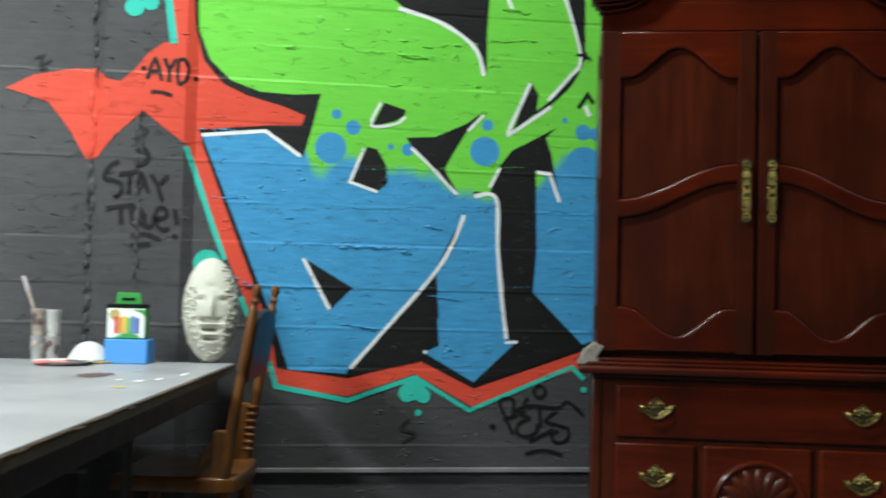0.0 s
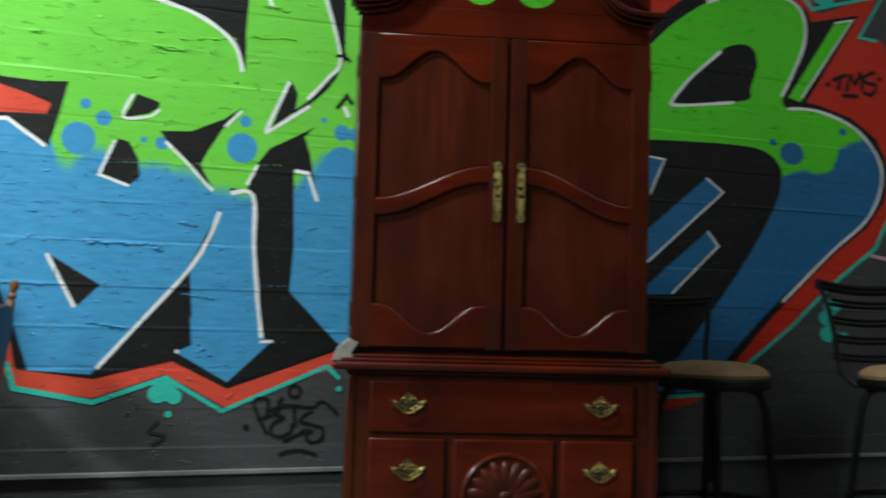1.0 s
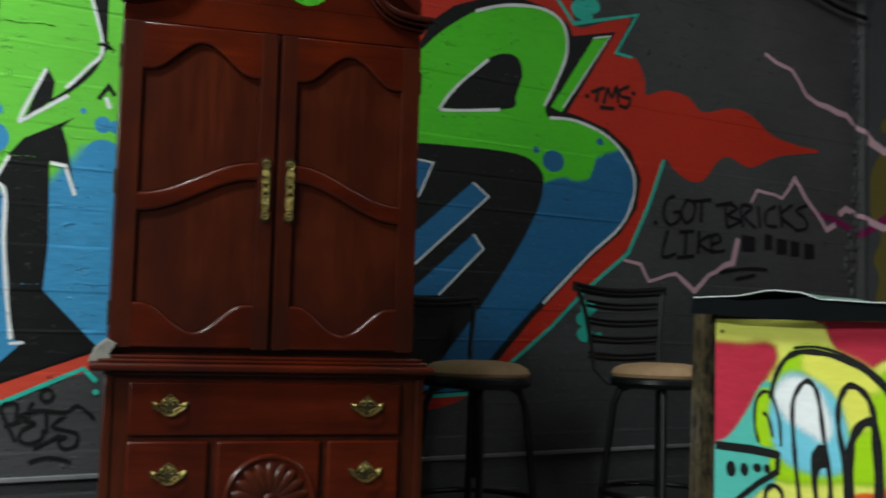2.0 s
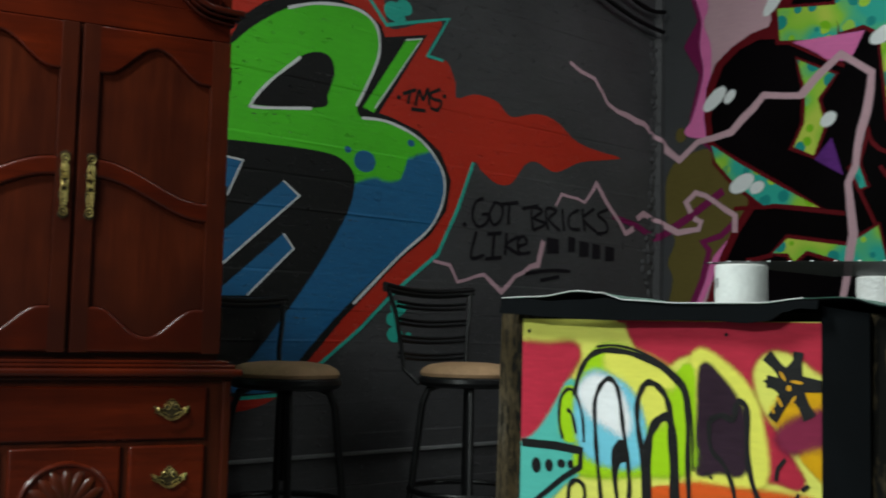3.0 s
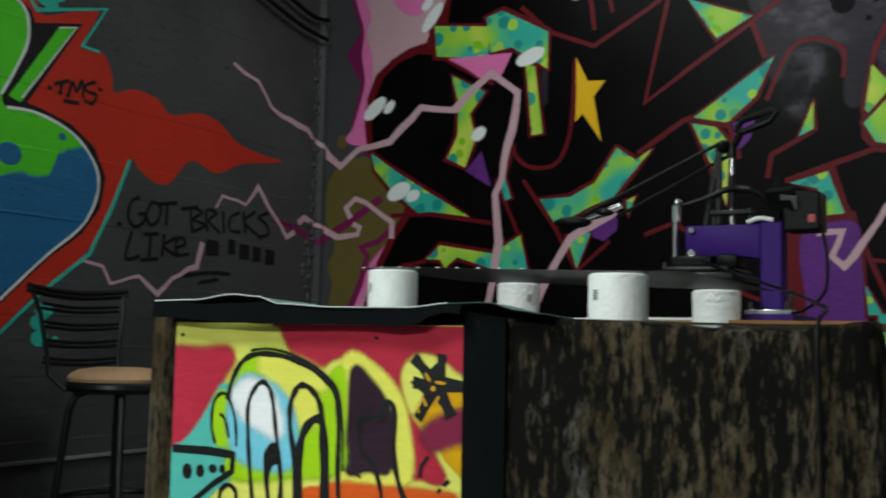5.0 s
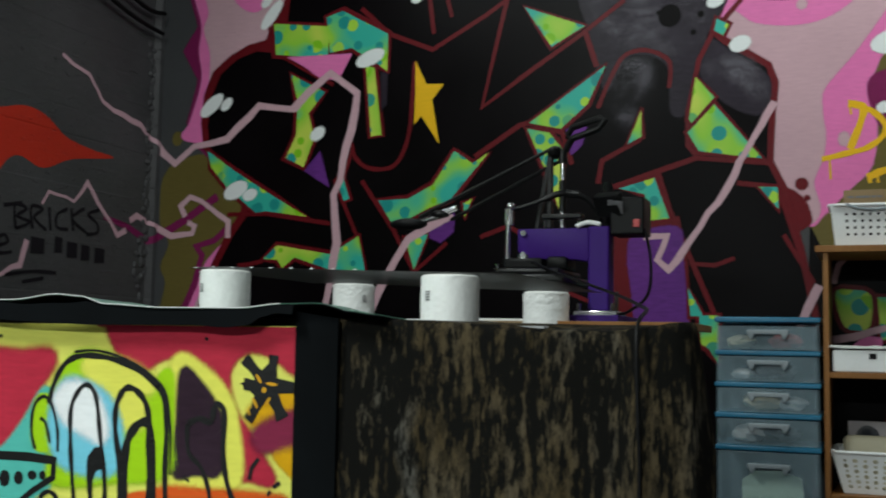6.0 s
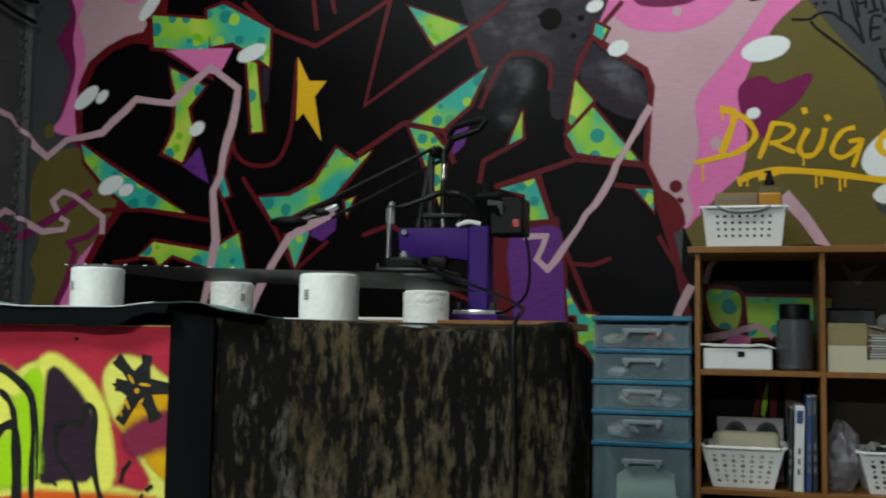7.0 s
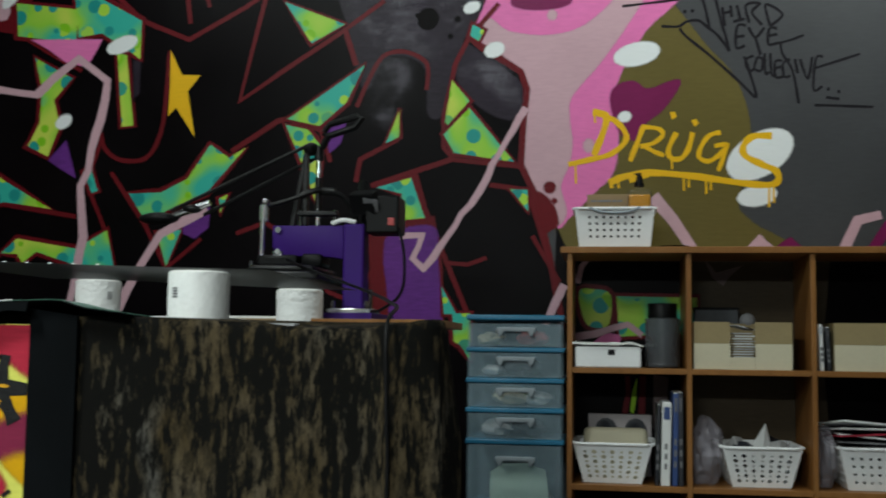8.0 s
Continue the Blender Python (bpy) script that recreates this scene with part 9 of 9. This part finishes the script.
# things on top of the shelving
c = thing("carton", "flat brown cardboard carton with printing in a basket", "box", at=facing(-0.018, 1.237, SX + 0.16))
part("box", box_bm(-0.07, 0.075, -0.02, 0.03, 0, 0.19, 0.002), CARDBOARD, c)
for k, (a, e) in enumerate(((-0.058, -0.038), (-0.034, 0.012), (0.016, 0.03), (0.034, 0.05))):
    part("print_bar", box_bm(a, e, -0.0212, -0.0203, 0.163, 0.170), GREY_PRINT, c)
o = thing("spray_bottle", "square clear bottle of amber liquid with a black pump cap", "bottle", at=facing(-0.127, 1.237, SX + 0.13))
part("liquid", box_bm(-0.0375, 0.0375, -0.018, 0.018, 0.004, 0.186, 0.008, 3), AMBER, o, "amber liquid")
glass = part("glass", joined(box_bm(-0.041, 0.041, -0.0215, 0.0215, 0, 0.203, 0.009, 3), tube_bm([(0, 0, 0.202), (0, 0, 0.213)], 0.014, 14)), BOTTLE_GLASS, o, "clear glass")
glass.visible_shadow = False
for x in (-0.0395, 0.0365):
    part("glass_edge", box_bm(x, x + 0.003, -0.0222, -0.0217, 0.008, 0.196), DULL_BRASS, o, "dark thick edge of the glass", smooth=False)
part("collar", tube_bm([(0, 0, 0.2135), (0, 0, 0.226)], 0.017, 16), BLACK_PLASTIC, o)
part("pump", joined(tube_bm([(0, 0, 0.2262), (0, 0, 0.250)], [0.013, 0.010], 14), tube_bm([(0, 0, 0.25), (0, 0, 0.262)], 0.007, 10), tube_bm([(0, 0, 0.257), (-0.016, -0.006, 0.257)], 0.004, 8)), BLACK_PLASTIC, o)
# added block behind the basket front that keeps its holes dark
solid("dark_pouch", box_bm(SX + 0.050, SX + 0.078, -0.152, 0.070, 1.238, 1.345, 0.010, 3), BLACK_CLOTH, "dark block added in a white basket to darken its holes", "pouch")
m = thing("dark_dish", "small dark dish lying on the shelving", "dish", at=pose(SX + 0.14, -0.245, 1.232))
part("dish", lathe_bm([(0.03, 0), (0.055, 0.012), (0.057, 0.012), (0.03, 0.003)], 24), BLACK_PLASTIC, m)

# upper cubes
def warped_sheet(half_x, half_y, z, thick):
    """A thin sheet with a limp, uneven surface."""
    bm = bmesh.new()
    rows = []
    for i in range(19):
        x = half_x * (i / 9 - 1)
        edge = 0.004 * noise.noise(Vector((x * 30, 1.7, 0)))
        rows.append([bm.verts.new((x, (half_y + edge) * (k / 5 - 1), z + thick + 0.006 * noise.noise(Vector((x * 22, k * 0.7, 4.1))) - (0.010 if i > 16 else 0.0) * (i - 16) / 2)) for k in range(11)])
    for a, b in zip(rows, rows[1:]):
        for k in range(10):
            bm.faces.new((a[k], b[k], b[k + 1], a[k + 1]))
    rest = bmesh.ops.extrude_face_region(bm, geom=bm.faces[:])
    for v in rest["geom"]:
        if isinstance(v, bmesh.types.BMVert):
            v.co.z = max(z, v.co.z - thick * 0.55)
    bmesh.ops.recalc_face_normals(bm, faces=bm.faces[:])
    return bm


FLOOR_1, FLOOR_2 = 0.4478, 0.8298
c = thing("white_tray", "white lidded tray with a small square hole", "box", at=facing(-0.020, FLOOR_2, SX + 0.13))
part("tray", box_bm(-0.108, 0.108, -0.12, 0.12, 0, 0.070, 0.006), WHITE_PLASTIC, c)
part("lid", warped_sheet(0.118, 0.127, 0.0705, 0.012), PAPER, c, "warped white paper lid")
part("hole", box_bm(0.0, 0.022, -0.1215, -0.119, 0.042, 0.060), BLACK_PLASTIC, c)
j = thing("smoky_jar", "smoky plastic canister with a black lid", "canister", at=pose(SX + 0.12, -0.203, FLOOR_2))
part("body", lathe_bm([(0.052, 0), (0.058, 0.004), (0.058, 0.165), (0.05, 0.168)], 32), JAR_SMOKE, j)
part("band", lathe_bm([(0.0585, 0.006), (0.0595, 0.008), (0.0595, 0.014), (0.0585, 0.016)], 32), JAR_SMOKE, j)
part("lid", lathe_bm([(0.049, 0.1685), (0.049, 0.214), (0.046, 0.218), (0.01, 0.218)], 32), BLACK_PLASTIC, j)


def build_divider_box(y, wide, label, notch=0.0):
    c = thing("card_box", label, "box", "card boxes on the shelving", facing(y, FLOOR_2, SX + 0.14))
    h, n0, n1, nz = 0.155, notch - 0.040, notch + 0.040, 0.040
    w = wide / 2
    for a, e in ((-w, n0), (n1, w)):
        part("front", box_bm(a, e, -0.12, -0.117, 0.0, 0.084, 0.0006), CREAM_CARD, c)
        part("flap", box_bm(a, e, -0.12, -0.117, 0.0842, h, 0.0006), KRAFT, c)
    part("front", box_bm(n0 + 0.0004, n1 - 0.0004, -0.12, -0.117, 0.0, nz), CREAM_CARD, c)
    for x in (-w, w - 0.003):
        part("side", box_bm(x, x + 0.003, -0.1168, 0.12, 0.0, h), KRAFT, c)
    part("rear", box_bm(-w + 0.0032, w - 0.0032, 0.117, 0.12, 0.0, h), KRAFT, c)
    part("base", box_bm(-w + 0.0032, w - 0.0032, -0.1168, 0.1168, 0.0, 0.003), CREAM_CARD, c)
    r = random.Random(int(abs(y) * 100))
    for k in range(14):
        z = 0.006 + 0.0085 * k
        part("card", turned(box_bm(-0.032, 0.032, -0.06, 0.06, 0, 0.0035), pose(notch + 0.004 + r.uniform(-0.003, 0.003), -0.052, z, 0, 0, r.uniform(-3, 3))), (WHITE_CARD, STACK_GREY, WHITE_CARD)[k % 3], c, smooth=False)
    part("card", turned(box_bm(-0.03, 0.03, -0.05, 0.05, 0, 0.003), pose(notch + 0.004, -0.04, 0.137, 0, 14, 10)), STACK_GREY, c, smooth=False)
    part("foil", turned(box_bm(-0.012, 0.012, -0.012, 0.012, 0, 0.006, 0.002), pose(notch + 0.022, -0.085, 0.131, 0, 16, 24)), CHROME, c, "shiny foil scrap", smooth=False)
    return c


build_divider_box(-0.4555, 0.314, "cream and kraft card box filled with cards")
build_divider_box(-0.902, 0.318, "cream and kraft card box beside a thin white book", 0.07)
k = thing("tool_case", "dark clear-lidded case behind a card box", "case", at=facing(-0.395, FLOOR_2, SX + 0.295))
part("case", box_bm(-0.075, 0.075, -0.03, 0.03, 0, 0.205, 0.004), JAR_SMOKE, k)
part("lid", box_bm(-0.078, 0.078, -0.032, 0.032, 0.2052, 0.212, 0.002), BLACK_PLASTIC, k)
solid("foam_ball", ball_bm((SX + 0.28, -0.502, FLOOR_2 + 0.165), 0.028, 0.028, 0.028, 18, 12), plain("grey_foam", (0.3, 0.3, 0.31), 0.8, 0, 0.2, 30, 0.2), "pale grey foam ball perched above a card box", "ball")
bpy.data.objects["foam_ball"].location.z = 0.0


def build_book(y, z, thick, high, mat, label, lean=0.0, x=SX + 0.12):
    b = thing("binder", label, "binder", at=facing(y, z, x) @ pose(0, 0, 0, 0, lean, 0))
    part("cover", box_bm(-thick / 2, thick / 2, -0.10, 0.10, 0, high, 0.003), mat, b)
    part("pages", box_bm(-thick / 2 + 0.003, thick / 2 - 0.003, -0.095, 0.1015, 0.004, high - 0.004 + 0.006), WHITE_CARD, b, smooth=False)
    part("spine_band", box_bm(-thick / 2 + 0.005, thick / 2 - 0.005, -0.1012, -0.1002, high * 0.80, high * 0.95), BOOK_BLUE if mat == WHITE_CARD else SCREEN_GREY, b, smooth=False)
    for i in range(3):
        part("spine_mark", box_bm(-0.004, 0.004, -0.1012, -0.1002, high * (0.2 + 0.12 * i), high * (0.27 + 0.12 * i)), GREY_PRINT, b, smooth=False)
    return b


build_book(-0.178, FLOOR_1, 0.010, 0.262, BOOK_DARK, "thin charcoal binder upright on a cube shelf", 2)
build_book(-0.205, FLOOR_1, 0.030, 0.270, WHITE_CARD, "white binder with a blue spine label", 1.5)
build_book(-0.236, FLOOR_1, 0.018, 0.301, BOOK_BLUE, "blue binder upright on a cube shelf", 1)
build_book(-0.256, FLOOR_1, 0.016, 0.303, BOOK_DARK, "tall charcoal binder upright on a cube shelf", 0)
build_book(-0.705, FLOOR_2, 0.012, 0.150, WHITE_CARD, "thin white book leaning beside a card box", -2)
build_book(-0.727, FLOOR_2, 0.012, 0.140, BOOK_DARK, "thin dark book beside a card box", -2)


def crumpled(centre, sx, sy, sz, seed, amount=0.22, u=22, v=14):
    bm = ball_bm((0, 0, 0), 1, 1, 1, u, v)
    for w in bm.verts:
        d = noise.noise(w.co * 2.3 + Vector((seed, 0, 0))) + 0.6 * noise.noise(w.co * 6.1 + Vector((0, seed, 0)))
        w.co *= 1 + amount * d
        w.co = Vector((w.co.x * sx, w.co.y * sy, max(w.co.z, -0.92) * sz)) + Vector(centre)
    return bm


solid("plastic_bag", crumpled((SX + 0.13, -0.345, FLOOR_1 + 0.100), 0.11, 0.055, 0.112, 3, 0.34), BAG_CLEAR, "crumpled clear plastic bag on a cube shelf", "bag", smooth=False)
solid("plastic_bag", crumpled((SX + 0.13, -0.725, FLOOR_1 + 0.095), 0.10, 0.035, 0.103, 8), BAG_CLEAR, "crumpled clear plastic bag beside a basket", "bag", smooth=False)

# what fills the baskets
p = thing("paper_pad", "thick cream paper pad standing in a basket", "paper", at=facing(-0.045, 0.4525, SX + 0.15, -3))
part("pad", turned(box_bm(-0.108, 0.108, -0.032, 0.032, 0, 0.170, 0.020, 4), pose(0, 0.0, 0.002, -6, 0, 0)), CREAM_CARD, p)
q = thing("round_tins", "pale card holding two dark round reels behind a basket", "box", at=facing(-0.06, FLOOR_1, SX + 0.29))
part("card", box_bm(-0.11, 0.11, -0.01, 0.01, 0, 0.215, 0.002), PALE_CARD, q)
for x in (-0.048, 0.055):
    part("reel", turned(lathe_bm([(0.010, 0), (0.036, 0), (0.036, 0.012), (0.02, 0.014), (0.010, 0.010)], 24), Matrix.Translation((x, -0.0102, 0.166)) @ Matrix.Rotation(radians(90), 4, "X")), BOOK_DARK, q)
r = random.Random(21)
for k in range(7):
    y = -0.512 + r.uniform(-0.09, 0.09)
    mat = (STACK_GREY, BOOK_DARK, BAG_CLEAR, BOOK_DARK)[k % 4]
    bm = turned(box_bm(-0.03, 0.03, -0.02, 0.02, -0.03, 0.03, 0.006), pose(0, 0, 0, r.uniform(-50, 50), r.uniform(-50, 50), r.uniform(0, 90)))
    lowest = min(v.co.z for v in bm.verts)
    bm = turned(bm, Matrix.Translation((SX + 0.15 + r.uniform(-0.05, 0.06), y, FLOOR_1 + 0.075 - lowest)))
    solid("packet", bm, mat, "small packet jumbled in a white basket", "packet", "packets in the basket", smooth=False)
spike = bmesh.new()
tip, heel = spike.verts.new((0.004, 0.012, 0.098)), spike.verts.new((0.0, -0.020, -0.03))
wings = [spike.verts.new((x, 0.020, -0.03)) for x in (-0.056, 0.048)]
for a, b in ((wings[0], heel), (heel, wings[1])):
    spike.faces.new((a, b, tip))
bmesh.ops.recalc_face_normals(spike, faces=spike.faces[:])
bmesh.ops.solidify(spike, geom=spike.faces[:], thickness=0.0025)
spike = turned(spike, pose(SX + 0.12, -0.525, FLOOR_1 + 0.106, 0, 6, -90))
solid("folded_card", spike, WHITE_CARD, "folded white card poking out of a basket", "card")
for k in range(6):
    bm = turned(box_bm(-0.15, 0.15, -0.10, 0.10, 0, 0.006, 0.001), pose(SX + 0.14, -0.925 + 0.01 * k, FLOOR_1 + 0.138 + 0.012 * k, 3 - 2 * k, 4 * (k % 3) - 3, -90 + 6 * k - 12))
    solid("booklet", bm, (WHITE_CARD, SCREEN_GREY, WHITE_CARD, CRIMSON_PAINT, WHITE_CARD, WHITE_PLASTIC)[k], "loose booklet piled on a full basket", "booklet", "booklets on the basket", smooth=False)

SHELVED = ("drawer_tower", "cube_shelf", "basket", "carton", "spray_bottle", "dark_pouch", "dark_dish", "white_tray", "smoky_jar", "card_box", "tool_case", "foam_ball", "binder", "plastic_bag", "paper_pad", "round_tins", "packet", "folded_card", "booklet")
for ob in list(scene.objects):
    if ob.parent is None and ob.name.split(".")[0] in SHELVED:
        ob.matrix_world = EYE_SCALE @ ob.matrix_basis
